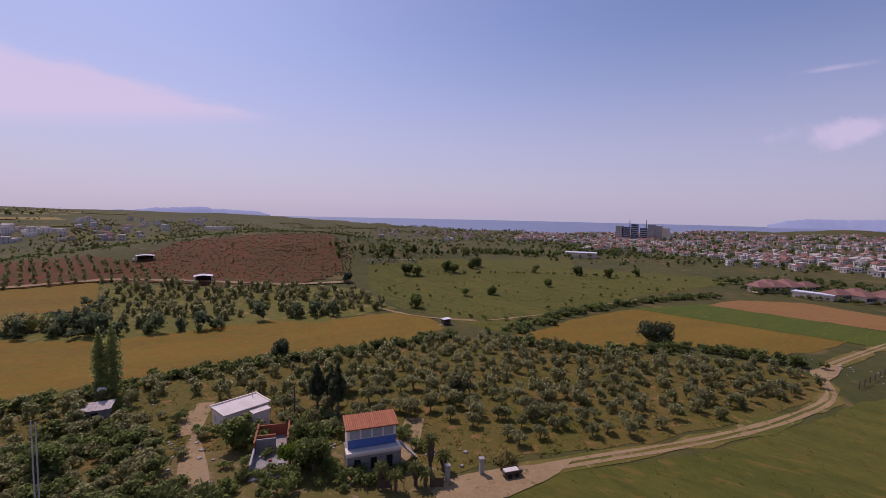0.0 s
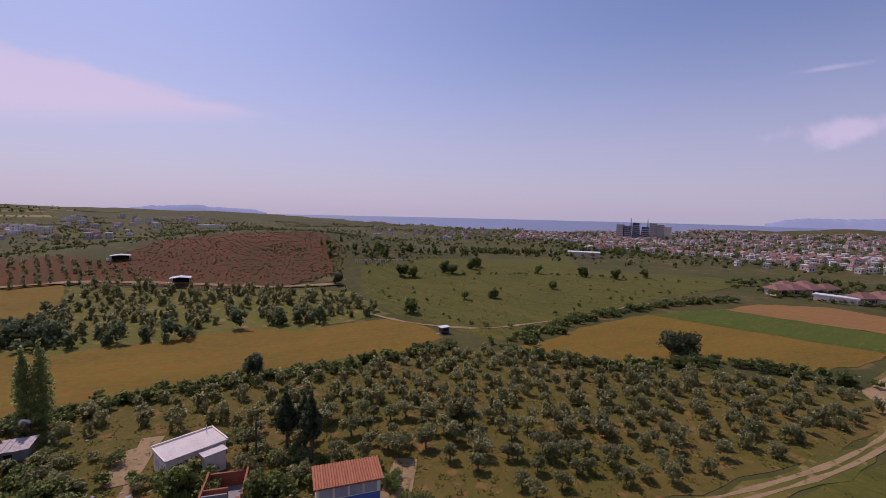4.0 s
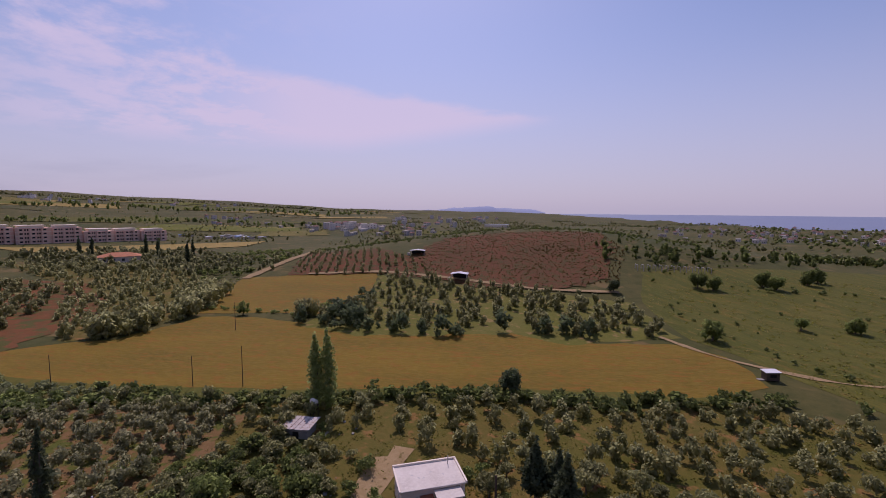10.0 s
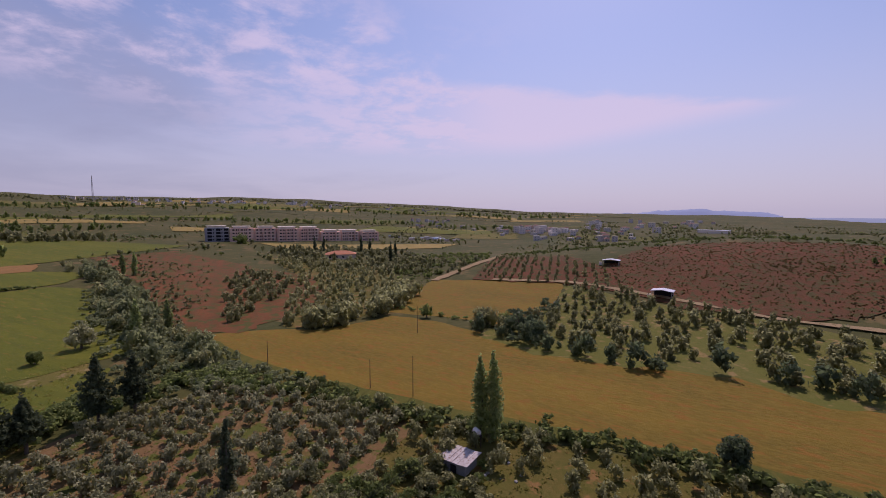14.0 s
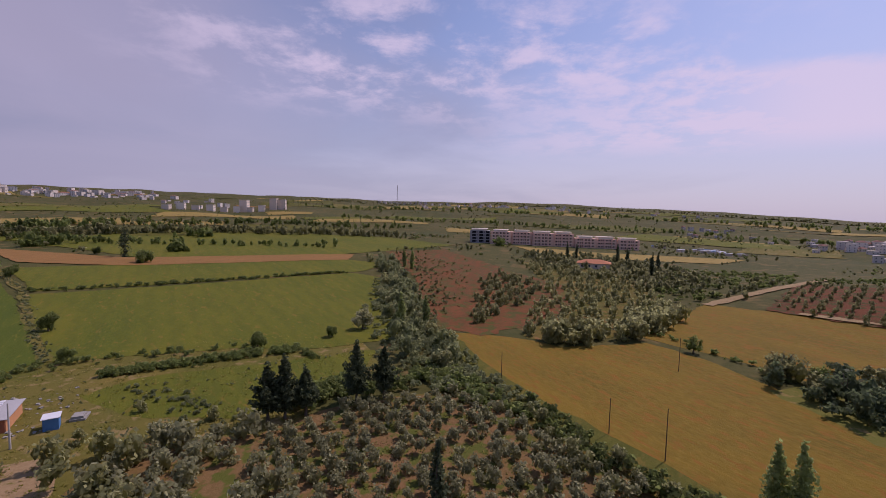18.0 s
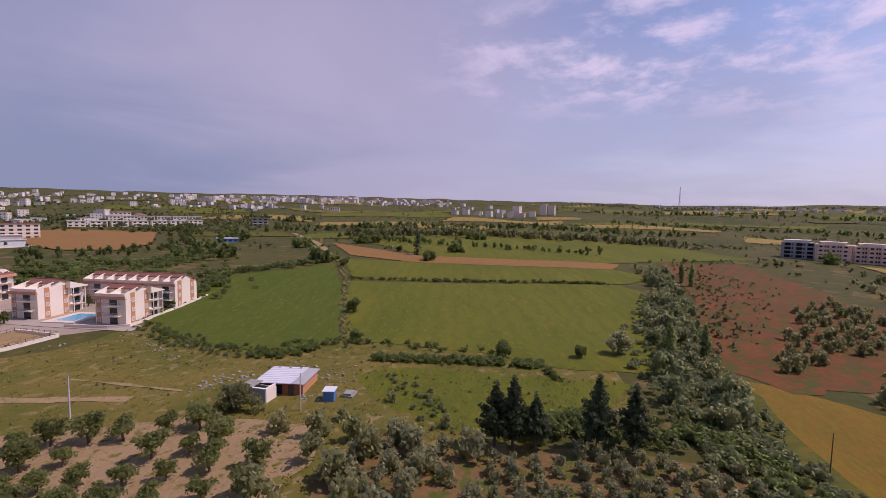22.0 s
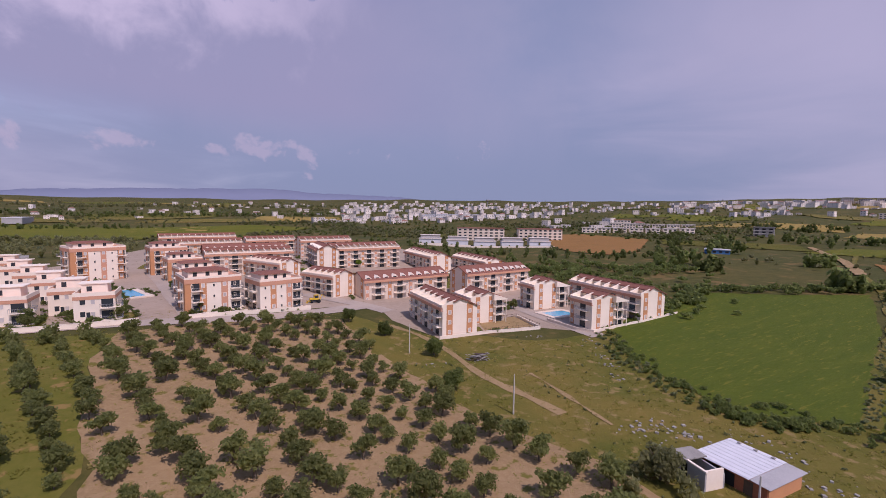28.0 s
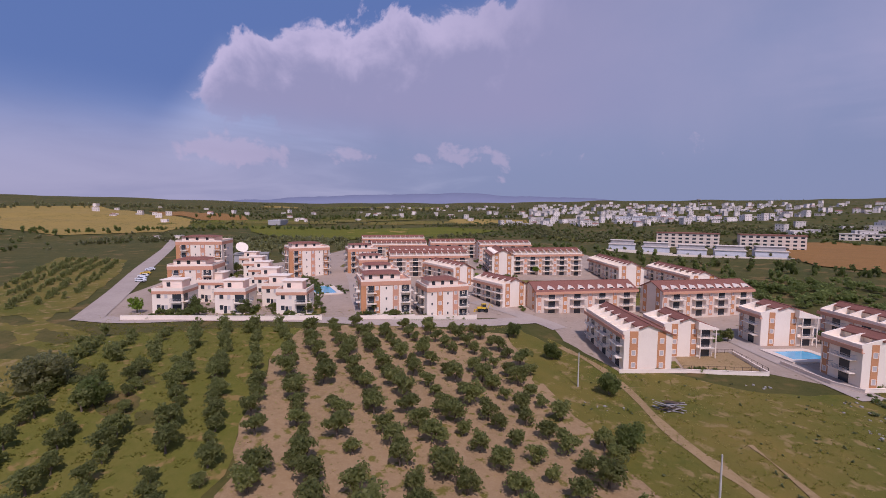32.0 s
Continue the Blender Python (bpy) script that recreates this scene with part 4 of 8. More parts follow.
# unit plants: about one metre of half width each, scaled when set out
OLIVE_LOW = [crown_arrays(20 + k, 1.6, -.7, 3.1, 4, 92, .36, 1.0, .62) for k in range(5)]
OLIVE_FAR = [crown_arrays(25 + k, 1.6, -.7, 3.1, 2, 26, .58, 1.1, .80) for k in range(5)]
OLIVE_MID = [crown_arrays(30 + k, 1.7, -.55, 3.2, 7, 165, .315, .8, .58) for k in range(6)]
BUSH_LOW = [crown_arrays(40 + k, 1.35, -.15, 1.7, 5, 120, .26, .9, .66) for k in range(5)]
BUSH_NEAR = [crown_arrays(240 + k, 1.35, -.1, 1.75, 5, 235, .215) for k in range(5)]
BUSH_MID = [crown_arrays(45 + k, 1.35, -.15, 1.7, 4, 52, .36, 1.0, .62) for k in range(5)]
BUSH_TINY = [crown_arrays(50 + k, 1.35, -.15, 1.7, 1, 11, .62, 1.1, .85) for k in range(5)]
TREE_FAR = [crown_arrays(60 + k, 2.4, .0, 3.6, 1, 8, 1.05, 1.1, .92) for k in range(4)]
BUSH_FAR = [crown_arrays(80 + k, 2.2, -.3, 2.2, 1, 8, .9, 1.1, .9) for k in range(4)]


def tuft(seed):
    """A tuft of upright blades."""
    rng = np.random.default_rng(seed)
    v, f = [], []
    for k in range(6):
        a, r = rng.uniform(0, math.tau), rng.uniform(.1, .7)
        p = np.array([math.cos(a) * r, math.sin(a) * r, 0])
        d = np.array([math.cos(a + 1.6), math.sin(a + 1.6), 0]) * rng.uniform(.14, .3)
        out = np.array([math.cos(a), math.sin(a), 0]) * rng.uniform(.35, .9)
        top = p + out + np.array([0, 0, rng.uniform(.22, .5)])
        v += [p - d, p + d, top + d * .3, top - d * .3]
        f.append(tuple(range(4 * k, 4 * k + 4)))
    return np.array(v), f


TUFTS = [tuft(k) for k in range(6)]

OLIVE_CROWNS = [mesh_of("olive_crown", crown_arrays(100 + k, 1.85, .65, 3.3, 8, 640, .23), OLIVE) for k in range(6)]
GREEN_ARRAYS = [crown_arrays(110 + k, 1.9, .45, 3.2, 8, 680, .225) for k in range(6)]
GREEN_CROWNS = [mesh_of("olive_crown", q, OLIVE_GREEN) for q in GREEN_ARRAYS]
OLIVE_TRUNKS = [trunk_mesh("olive_trunk", 120 + k, 1.0, .15, 4, .75) for k in range(3)]


def olive_tree(x, y, s, crowns, label, group, rng):
    m = pose(x, y, float(height(x, y)), 0, 0, rng.uniform(0, 360)) @ Matrix.Diagonal((s, s, s * rng.uniform(.9, 1.1), 1))
    tree = thing("olive_tree", m, label, "olive tree", group)
    same("trunk", OLIVE_TRUNKS[rng.integers(3)], tree, Matrix())
    same("crown", crowns[rng.integers(6)], tree, Matrix())
    return tree


def orchards():
    rng = np.random.default_rng(77)
    south = rows_in([(4.5, -100.3), (26.2, -85.4), (39.3, -76.1), (46.6, -66.3), (37.7, -50.4), (21.6, -33.6), (6.2, -21.1), (-12.4, 0.2), (-50, 0), (-66, -10), (-68, -24), (-58, -38), (-44, -49), (-32, -61), (-17.5, -76.6)], (0, -50), 145, 4.9, 6.4, .5, .05, 3, (.75, 1.4))
    for x, y, s in south:
        olive_tree(x, y, s, GREEN_CROWNS, "round olive tree with green crown on tilled soil", "olive trees on tilled soil", rng)
    strips = rows_in([(46.6, -66.3), (59.1, -57.1), (82.6, -30.2), (50.9, -5.1), (20.3, 8.3), (-3.0, 0.4), (6.2, -21.1), (21.6, -33.6), (37.7, -50.4)], (50, -45), 147, 3.2, 6.8, .5, .12, 4, (.5, 1.15))
    by = np.argsort(np.hypot(strips[:, 0] + 40, strips[:, 1] - 20))
    scatter("olive_grove", strips[by[70:]], OLIVE_MID, OLIVE_GREEN, "small olive trees in grassy rows", "olive trees")
    for x, y, s in strips[by[:70]]:
        olive_tree(x, y, s, GREEN_CROWNS, "small olive tree in a grassy row", "olive trees in grassy rows", rng)
    north = rows_in([(-104, 52), (-75, 73), (-46, 97), (-28, 106), (-8, 122), (12, 124), (44, 114), (74, 112), (78, 102), (74, 95), (60, 87), (44, 79), (28, 72), (8, 66), (-6, 74), (-30, 64), (-36, 78), (-50, 78), (-62, 66)], (0, 90), 38, 3.6, 3.9, .8, .06, 5, (.55, .98))
    by = np.argsort(np.hypot(north[:, 0] + 6, north[:, 1] - 30))
    near = north[by[:70]]
    for x, y, s in near:
        olive_tree(x, y, s, OLIVE_CROWNS, "grey green olive tree in an old orchard", "olive trees of the old orchard", rng)
    rest = north[by[70:]]
    scatter("olive_grove", rest, OLIVE_MID, OLIVE, "grey green olive trees of an old orchard", "olive trees")
    west = rows_in([(-88, 12), (-101, 24), (-108, 43), (-93, 55), (-77, 68), (-70, 56), (-66, 44), (-70, 30), (-76, 16)], (-90, 40), 35, 2.7, 3.1, .4, .05, 6, (.55, .85))
    scatter("olive_grove", west, OLIVE_MID, OLIVE_PALE, "dense young olive trees on red soil", "olive trees")
    low = rows_in([(-76, 16), (-70, 30), (-66, 44), (-60, 40), (-52, 20), (-54, 6), (-66, 0), (-80, -10), (-88, 10)], (-70, 10), 20, 3.8, 4.0, 1.1, .1, 7, (.8, 1.45))
    scatter("olive_grove", low, OLIVE_MID, OLIVE_PALE, "shaggy olive trees beside the field", "olive trees")
    hill = rows_in([(-186, 148), (-234, 190), (-190, 203), (-157, 194), (-122, 178), (-150, 168)], (-180, 180), 47, 4.0, 5.0, .4, .05, 8, (.5, .9))
    scatter("olive_grove", hill, OLIVE_LOW, OLIVE, "young olive trees on a red slope", "olive trees")
    redrows = rows_in([(-380, 15), (-294, 52), (-236, 74), (-175, 56), (-158, 40), (-164, 29), (-200, 22), (-240, 14), (-300, -4), (-350, -20)], (-240, 50), 163, 4.2, 5.6, 1.0, .1, 9, (.9, 1.45))
    redrows = redrows[(np.sin(redrows[:, 0] / 21 + redrows[:, 1] / 9) > -.5) & (redrows[:, 1] > 41 - .03 * (redrows[:, 0] + 156))]
    scatter("olive_grove", redrows, OLIVE_LOW, OLIVE, "olive rows beside bare red earth", "olive trees")
    midwood = rows_in([(-150, 58), (-144, 70), (-155, 89), (-186, 114), (-230, 120), (-300, 120), (-330, 70), (-240, 78), (-180, 62)], (-180, 90), 30, 4.6, 4.8, 1.3, .22, 10, (.75, 1.3))
    scatter("olive_grove", midwood, OLIVE_LOW, OLIVE, "tall old olive trees in a thick grove", "olive trees")
    under = rows_in([(-50, 140), (-66, 140), (-80, 128), (-98, 113), (-117, 109), (-122, 120), (-130, 146), (-150, 168), (-112, 174), (-75, 186), (-48, 186), (-28, 158)], (-90, 150), 30, 5.0, 5.8, 1.5, .12, 11, (.9, 1.5))
    scatter("olive_grove", under, OLIVE_LOW, OLIVE, "olive trees below the reddish hill", "olive trees")
    side = rows_in([(131.8, -25.5), (184.9, -37.3), (290.6, -88.2), (251.8, -102.3), (194.3, -76.8), (143.5, -47.8)], (200, -60), 152, 4.5, 6.5, .5, .05, 12, (.6, 1.0))
    scatter("olive_grove", side, OLIVE_LOW, OLIVE_GREEN, "low olive trees on a grassy slope", "olive trees")


orchards()


def hedges():
    def hedge(path, gap, width, seed, size, label, mat=HEDGE, protos=BUSH_MID):
        scatter("hedge", along(path, gap, width, seed, size), protos, mat, label, "hedge")
    hedge([(-289, -15), (-230, 6), (-171, 20), (-146, 30), (-127, 38), (-102, 53)], .6, 4.5, 17, (.5, 1.05), "pale reeds and bushes along the wheat field", REED)
    hedge([(-102, 53), (-85, 65), (-72, 76), (-60, 88), (-44, 100), (-27, 109), (-8, 126), (-2, 128)], .7, 3.2, 1, (.7, 1.3), "thick dark hedge along the wheat field")
    hedge([(-240, 0), (-190, 12), (-150, 22), (-122, 34), (-112, 40)], .19, 8.5, 2, (.55, 1.15), "tall pale reeds filling a ditch", REED, BUSH_MID)
    hedge([(-300, -22), (-240, 2), (-190, 13), (-150, 25), (-118, 38)], 3.0, 7.5, 31, (1.0, 1.9), "tall pale willows along a ditch", REED, OLIVE_MID)
    hedge([(-320, -34), (-240, 0), (-170, 18), (-110, 42)], 6.5, 7.0, 32, (.8, 1.6), "dark leafy trees among the reeds", OLIVE, OLIVE_MID)
    hedge([(10, 131), (24, 147), (37, 163), (62, 183), (94, 204), (112, 208)], .8, 3.5, 3, (.7, 1.5), "scrubby hedge between meadow and grain")
    hedge([(8, 126), (30, 116), (44, 118), (62, 122), (76, 116), (84, 110)], .9, 3, 4, (.8, 1.5), "dark bushes along the orchard edge")
    hedge([(-122, 32), (-112, 40), (-104, 48), (-97, 55)], .4, 6, 21, (.7, 1.3), "dark green bushes at the end of the reeds")
    hedge([(-106.6, -34.7), (-113.9, -24.8), (-121.5, -15.3), (-127.3, -5.9), (-129.4, -1.9)], .28, 2.2, 41, (.5, 1.0), "dense dark brambles along the light green field", HEDGE, BUSH_LOW)
    hedge([(-128, 0), (-125.3, 1.8), (-123.8, 6.2)], .6, 1.2, 42, (.4, .8), "brambles straggling into the meadow", HEDGE, BUSH_LOW)
    hedge([(-101.9, -23.1), (-97.9, -15.0), (-94.8, -6.9), (-92.7, -0.7), (-88, 2.2)], .55, 3.6, 43, (.2, .55), "grey green weeds running down from the shed", REED, BUSH_LOW)
    hedge([(-97.5, 12.6), (-102.0, 13.5), (-107.1, 16.4), (-112, 18)], .4, 3.4, 44, (.8, 1.5), "dark bushes between the pines", HEDGE, BUSH_NEAR)
    hedge([(-98, -62), (-108, -52), (-118, -40), (-130, -18)], 1.0, 3.4, 5, (.35, .9), "low hedge between two green fields")
    hedge([(-89, -59), (-92, -53), (-97, -52), (-103, -54)], .4, 3.0, 6, (.5, 1.0), "brambles beside the rubble", HEDGE, BUSH_LOW)
    hedge([(-80, -106), (-80, -89), (-82, -78), (-86, -69), (-89, -61), (-92, -55)], .5, 5.0, 7, (.25, .8), "weedy bank at the field edge", HEDGE, BUSH_LOW)
    hedge([(-79, -108), (-78, -90), (-80, -78), (-84, -68), (-87, -60)], .8, 5.0, 33, (.25, .6), "pale weeds along the field bank", REED, BUSH_LOW)
    hedge([(-174, -128), (-210, -80), (-250, -28)], .9, 2.5, 8, (.5, 1.0), "thin hedge across the green fields")
    hedge([(-100, 12), (-106, 20), (-112, 30), (-118, 36)], .5, 4, 9, (.7, 1.3), "bushes behind the pines")
    hedge([(-48, 66), (-56, 60), (-62, 56), (-58, 50), (-50, 46), (-46, 54)], .45, 7, 10, (.6, 1.2), "dense green thicket by the small hut", HEDGE, BUSH_NEAR)
    hedge([(-58, 64), (-66, 60), (-60, 50), (-48, 52), (-40, 58)], .7, 8, 16, (.5, 1.0), "grey green shrubs round the thicket", OLIVE, BUSH_NEAR)
    hedge([(-34, 50), (-40, 44), (-36, 38), (-28, 44)], .5, 7, 11, (.9, 1.5), "shrubs and fruit trees in the farm garden", HEDGE, BUSH_NEAR)
    hedge([(-165, 95), (-140, 106), (-122, 114)], 1.6, 2.2, 12, (.25, .8), "bushes between two wheat fields")
    hedge([(-130, 146), (-126, 131), (-124, 118), (-110, 112), (-96, 116)], 1.7, 5, 13, (.7, 1.9), "dark trees at the wheat field corner", DARK_LEAF)
    hedge([(-215, -190), (-190, -180), (-165, -176), (-132, -178), (-118, -152)], 1.2, 6, 14, (1.0, 2.2), "trees behind the dark green field")
    hedge([(-100, -140), (-112, -170), (-90, -200), (-60, -230), (-110, -240), (-150, -230)], .7, 24, 15, (1.0, 2.2), "scrubby wood behind the apartment blocks", HEDGE, BUSH_MID)


hedges()
scatter("orchard_shrubs", np.array([(-72, -19, 1.2), (-75, -13, 1.4), (-69, -1, 1.6), (-70, -8, 1.3), (-78, -8, 1.3), (-64, -12, 1.2), (-73, -29, 1.1), (-60, -4, 1.4), (-81, -15, .8), (-66, 4, 1.4), (-76, -3, 1.4), (-84, -4, .9), (-92, -14, .7), (-91, 0, .8), (-69, -33, 1.2), (-66, -28, 1.0)]), OLIVE_MID, OLIVE, "big shaggy olive trees at the edge of the tilled soil", "olive trees")
scatter("scrub_patch", spread_in([(-235, 122), (-168, 97), (-205, 136), (-242, 192), (-300, 230), (-340, 180)], 330, 73, (.5, 1.4)), BUSH_MID, HEDGE, "green bushes beside the dirt road", "bushes")
scatter("grove_edge", along([(-147, 62), (-150, 76), (-157, 89), (-172, 102), (-188, 113)], 1.5, 6, 74, (1.4, 2.1)), OLIVE_MID, OLIVE, "large pale olive trees at the edge of the wheat", "olive trees")
scatter("field_edge_trees", np.array([(-119.6, 107.5, 1.5), (-112, 109.5, 1.1), (-103.8, 112, 1.6), (-97, 113.5, 1.3), (-90, 118, 1.8), (-84, 121, 1.2), (-78, 123, 1.7), (-75, 125, 1.4), (-67, 135.5, 1.9), (-57.8, 141.4, 1.6), (-52.6, 144.8, 1.8), (-47, 145.5, 1.4)]), OLIVE_MID, DARK_LEAF, "large round dark trees along the edge of the wheat", "trees")
scatter("grove_trees", np.vstack([spread_in([(-390, 70), (-250, 92), (-225, 130), (-260, 165), (-340, 168), (-395, 140)], 240, 71, (.9, 1.7)), spread_in([(-300, 128), (-225, 124), (-205, 150), (-250, 190)], 60, 72, (.7, 1.3))]), OLIVE_FAR, OLIVE, "grey green trees round the farmhouse", "trees")
for k, (x, y, n, s) in enumerate(((-371, -587, 14, 16), (-400, -545, 16, 18), (-457, -588, 10, 12), (-394, -385, 12, 12), (-396, -345, 14, 14), (-432, -342, 8, 8), (-294, -252, 14, 10), (-450, -293, 9, 9), (-405, -215, 16, 12), (-232, -258, 10, 7), (-300, -158, 10, 5), (-194, -182, 8, 4), (-163, -235, 14, 8), (-226, -366, 16, 14), (-210, -330, 10, 9), (-330, -300, 10, 16), (-150, -262, 12, 12))):
    rng = np.random.default_rng(600 + k)
    scatter("tree_clump", np.column_stack([rng.normal(x, s * .6, n), rng.normal(y, s * .6, n), rng.uniform(1.4, 3.0, n)]), OLIVE_FAR, HEDGE, "clump of dark green trees between fields", "trees")


def tree_belts():
    """Thick rows of trees between the far fields."""
    for k, (path, gap, width, size, words) in enumerate((
            ([(-330, -330), (-395, -275), (-458, -222), (-471, -130), (-499, -51)], 2.2, 15, (1.5, 3.0), "thick belt of dark trees across the plain"),
            ([(-330, -320), (-322, -257), (-330, -200), (-352, -120), (-360, -70)], 3.4, 9, (1.0, 2.2), "uneven row of trees behind the ploughed strip"),
            ([(-300, -420), (-420, -400), (-520, -330), (-600, -200), (-640, -60)], 3.4, 26, (1.4, 2.8), "scattered dark trees beyond the pasture"),
            ([(-640, 60), (-560, 160), (-520, 260)], 5.0, 22, (1.0, 2.2), "dark trees behind the housing row"),
            ([(-81, 268), (-72, 252), (-45, 275), (-9, 321), (53, 431)], 2.4, 12, (.8, 1.8), "dark scrub belt beyond the meadow"),
            ([(20, 380), (90, 420), (157, 470), (220, 500), (300, 520)], 2.6, 20, (.8, 2.0), "dark trees before the seaside town"),
            ([(215, -178), (262, -182), (310, -230), (330, -300), (260, -270), (228, -220)], 2.0, 26, (.9, 2.1), "dark trees behind the tall blocks"),
            ([(-60, -262), (-20, -300), (60, -330), (140, -350), (230, -350)], 3.0, 18, (.8, 1.9), "dark trees behind the estate"),
            ([(-70, -300), (-120, -286), (-168, -312), (-212, -430), (-240, -510)], 3.2, 14, (.9, 2.0), "trees round the brown field"),
            ([(445, -141), (408, -220), (358, -291), (300, -330)], 2.6, 14, (.9, 2.0), "dark trees at the back of the estate"),
            ([(640, -130), (590, -300), (511, -440), (425, -506)], 3.6, 22, (1.0, 2.4), "dark trees along the far lane"),
            ([(841, -480), (741, -613), (618, -736), (475, -836), (330, -880)], 4.2, 34, (1.4, 3.0), "dark belt of trees on the far slope"),
            ([(1440, -250), (1335, -604), (1124, -934), (835, -1199), (488, -1380)], 5.5, 90, (2.0, 4.2), "dark wood along the skyline"),
            ([(-640, 520), (-780, 320), (-820, 60), (-780, -200)], 4.2, 26, (1.2, 2.6), "dark trees across the western plain"),
            ([(-1100, 1000), (-1230, 500), (-1320, -80), (-1240, -420)], 5.5, 90, (2.0, 3.8), "dark wood on the western slope"),
            ([(-1400, 1420), (-1860, 720), (-1980, -100), (-1800, -680)], 6.0, 150, (2.0, 3.6), "dark wood below the western skyline"))):
        scatter("tree_belt", along(path, gap, width, 200 + k, size), OLIVE_FAR, HEDGE if k % 3 else OLIVE, words, "trees")
    scatter("balk_weeds", along([(-112, -54), (-140, -90), (-170, -126), (-205, -178)], .45, 1.8, 230, (.2, .5)), BUSH_TINY, REED, "pale weeds on the balk between two fields", "weeds")


tree_belts()


def wild():
    """Scattered bushes and trees over the wide land."""
    rng = np.random.default_rng(31)
    p = []
    for az0, az1, r0, r1, n, s0, s1 in ((44, 200, 330, 800, 4900, .35, 1.2), (44, 240, 800, 2500, 9000, .5, 1.2), (150, 215, 430, 800, 3300, .6, 1.6), (200, 262, 420, 1500, 4000, .6, 1.6), (0, 44, 330, 1100, 4500, .5, 1.4), (318, 360, 330, 900, 1500, .5, 1.5), (60, 112, 300, 520, 700, .4, 1.1)):
        az, r = np.radians(rng.uniform(az0, az1, n)), np.sqrt(rng.uniform(r0 ** 2, r1 ** 2, n))
        x, y = OX - np.sin(az) * r, OY + np.cos(az) * r
        clump = np.sin(x / 61) * np.sin(y / 47) + np.sin(x / 23 + y / 31) * .6 + rng.normal(0, .35, n)
        keep = clump > .15
        for poly in OPEN_FIELDS:
            keep &= ~inside(np.column_stack([x, y]), poly)
        p.append(np.column_stack([x, y, rng.uniform(s0, s1, n)])[keep])
    p = np.vstack(p)
    half = rng.uniform(size=len(p)) < .45
    scatter("far_bushes", p[half], BUSH_FAR, HEDGE, "dark scrub dotted over the far land", "bushes")
    scatter("far_trees", p[~half], TREE_FAR, OLIVE, "small trees scattered over the far land", "trees")
    rim = np.vstack([along(q + q[:1], 25, 6, 40 + k, (.5, 1.3)) for k, q in enumerate(RIMS)])
    scatter("far_hedges", rim, BUSH_TINY, HEDGE, "dark hedges between far plots", "hedges")
    hill = spread_in([(-156, 178), (-165, 240), (-139, 264), (-98, 302), (-70, 262), (-60, 216), (-75, 192)], 3000, 8, (.16, .52))
    hill = np.vstack([hill, spread_in([(-112, 236), (-104, 256), (-90, 252), (-84, 238), (-96, 230)], 160, 18, (.25, .6))])
    scatter("hill_scrub", hill, BUSH_TINY, SCRUB_LEAF, "low scrub on the reddish hillside", "scrub")
    top = spread_in([(-240, 190), (-160, 240), (-140, 268), (-98, 306), (-60, 270), (-50, 220), (-20, 280), (-60, 360), (-200, 330), (-280, 230)], 700, 9, (.5, 1.2))
    scatter("hill_bushes", top, BUSH_TINY, HEDGE, "green bushes over the hilltop", "bushes")
    weeds = np.vstack([spread_in([(-45, -46), (-66, -28), (-92, -10), (-112, -50), (-98, -62), (-86, -96), (-74, -106), (-40, -98), (-20, -82), (-32, -62)], 170, 10, (.12, .34)), spread_in([(-106, -27), (-133, 18), (-104, 16), (-92, 3), (-88, -16)], 60, 12, (.15, .4))])
    scatter("weeds", weeds, BUSH_TINY, REED, "tufts of weeds in rough grass", "weeds")


wild()


def grasses():
    """Tufts of grass over the nearer ground."""
    old = [(-108, 53), (-75, 74), (-46, 98), (-28, 107), (-8, 124), (12, 126), (44, 116), (74, 114), (80, 104), (62, 86), (30, 70), (8, 63), (-2, 58), (-12, 66), (-40, 60), (-66, 44), (-80, 20), (-92, 12), (-103, 24)]
    rough = [(-50, 0), (-96, 14), (-120, 22), (-140, 12), (-142, -18), (-112, -56), (-100, -64), (-88, -98), (-60, -98), (-30, -95), (-8, -108), (-20, -80), (-45, -46), (-66, -20)]
    till = [(6, -110), (36, -101), (62, -80), (28, -38), (8, -21), (-14, 2), (-50, 2), (-64, -22), (-46, -47), (-19, -76)]
    strip = [(62, -80), (78, -72), (108, -38), (60, -6), (20, 10), (-2, 2), (28, -38)]
    track = [(-5, 56), (35, 67), (68, 84), (82, 92), (125, 110), (150, 70), (120, 10), (60, -8), (20, 10)]
    lea = [(-46, 193), (-25, 160), (-10, 152), (8, 136), (25, 151), (86, 216), (110, 230), (60, 300), (-26, 262)]
    for k, (poly, n, size, mat, words) in enumerate(((lea, 1300, (.4, 1.0), GRASS, "long grass in the meadow"), (lea, 600, (.4, 1.0), DRY_GRASS, "dry grass in the meadow"), (old, 2000, (.3, .8), GRASS, "green weeds between old olive trees"), (old, 1200, (.3, .7), DRY_GRASS, "dry grass between old olive trees"), (rough, 2000, (.3, .7), GRASS, "green tufts in rough grass"), (rough, 1700, (.25, .6), DRY_GRASS, "dry tufts in rough grass"),
                                                     (till, 1800, (.2, .55), DRY_GRASS, "dry weeds on tilled soil"), (strip, 2000, (.25, .7), GRASS, "weeds between olive rows"), (track, 1600, (.2, .45), GRASS, "tufts in the grass field"))):
        scatter("grass_tufts", spread_in(poly, n, 90 + k, size), TUFTS, mat, words, "grass")


grasses()

# ---- pieces for houses ----


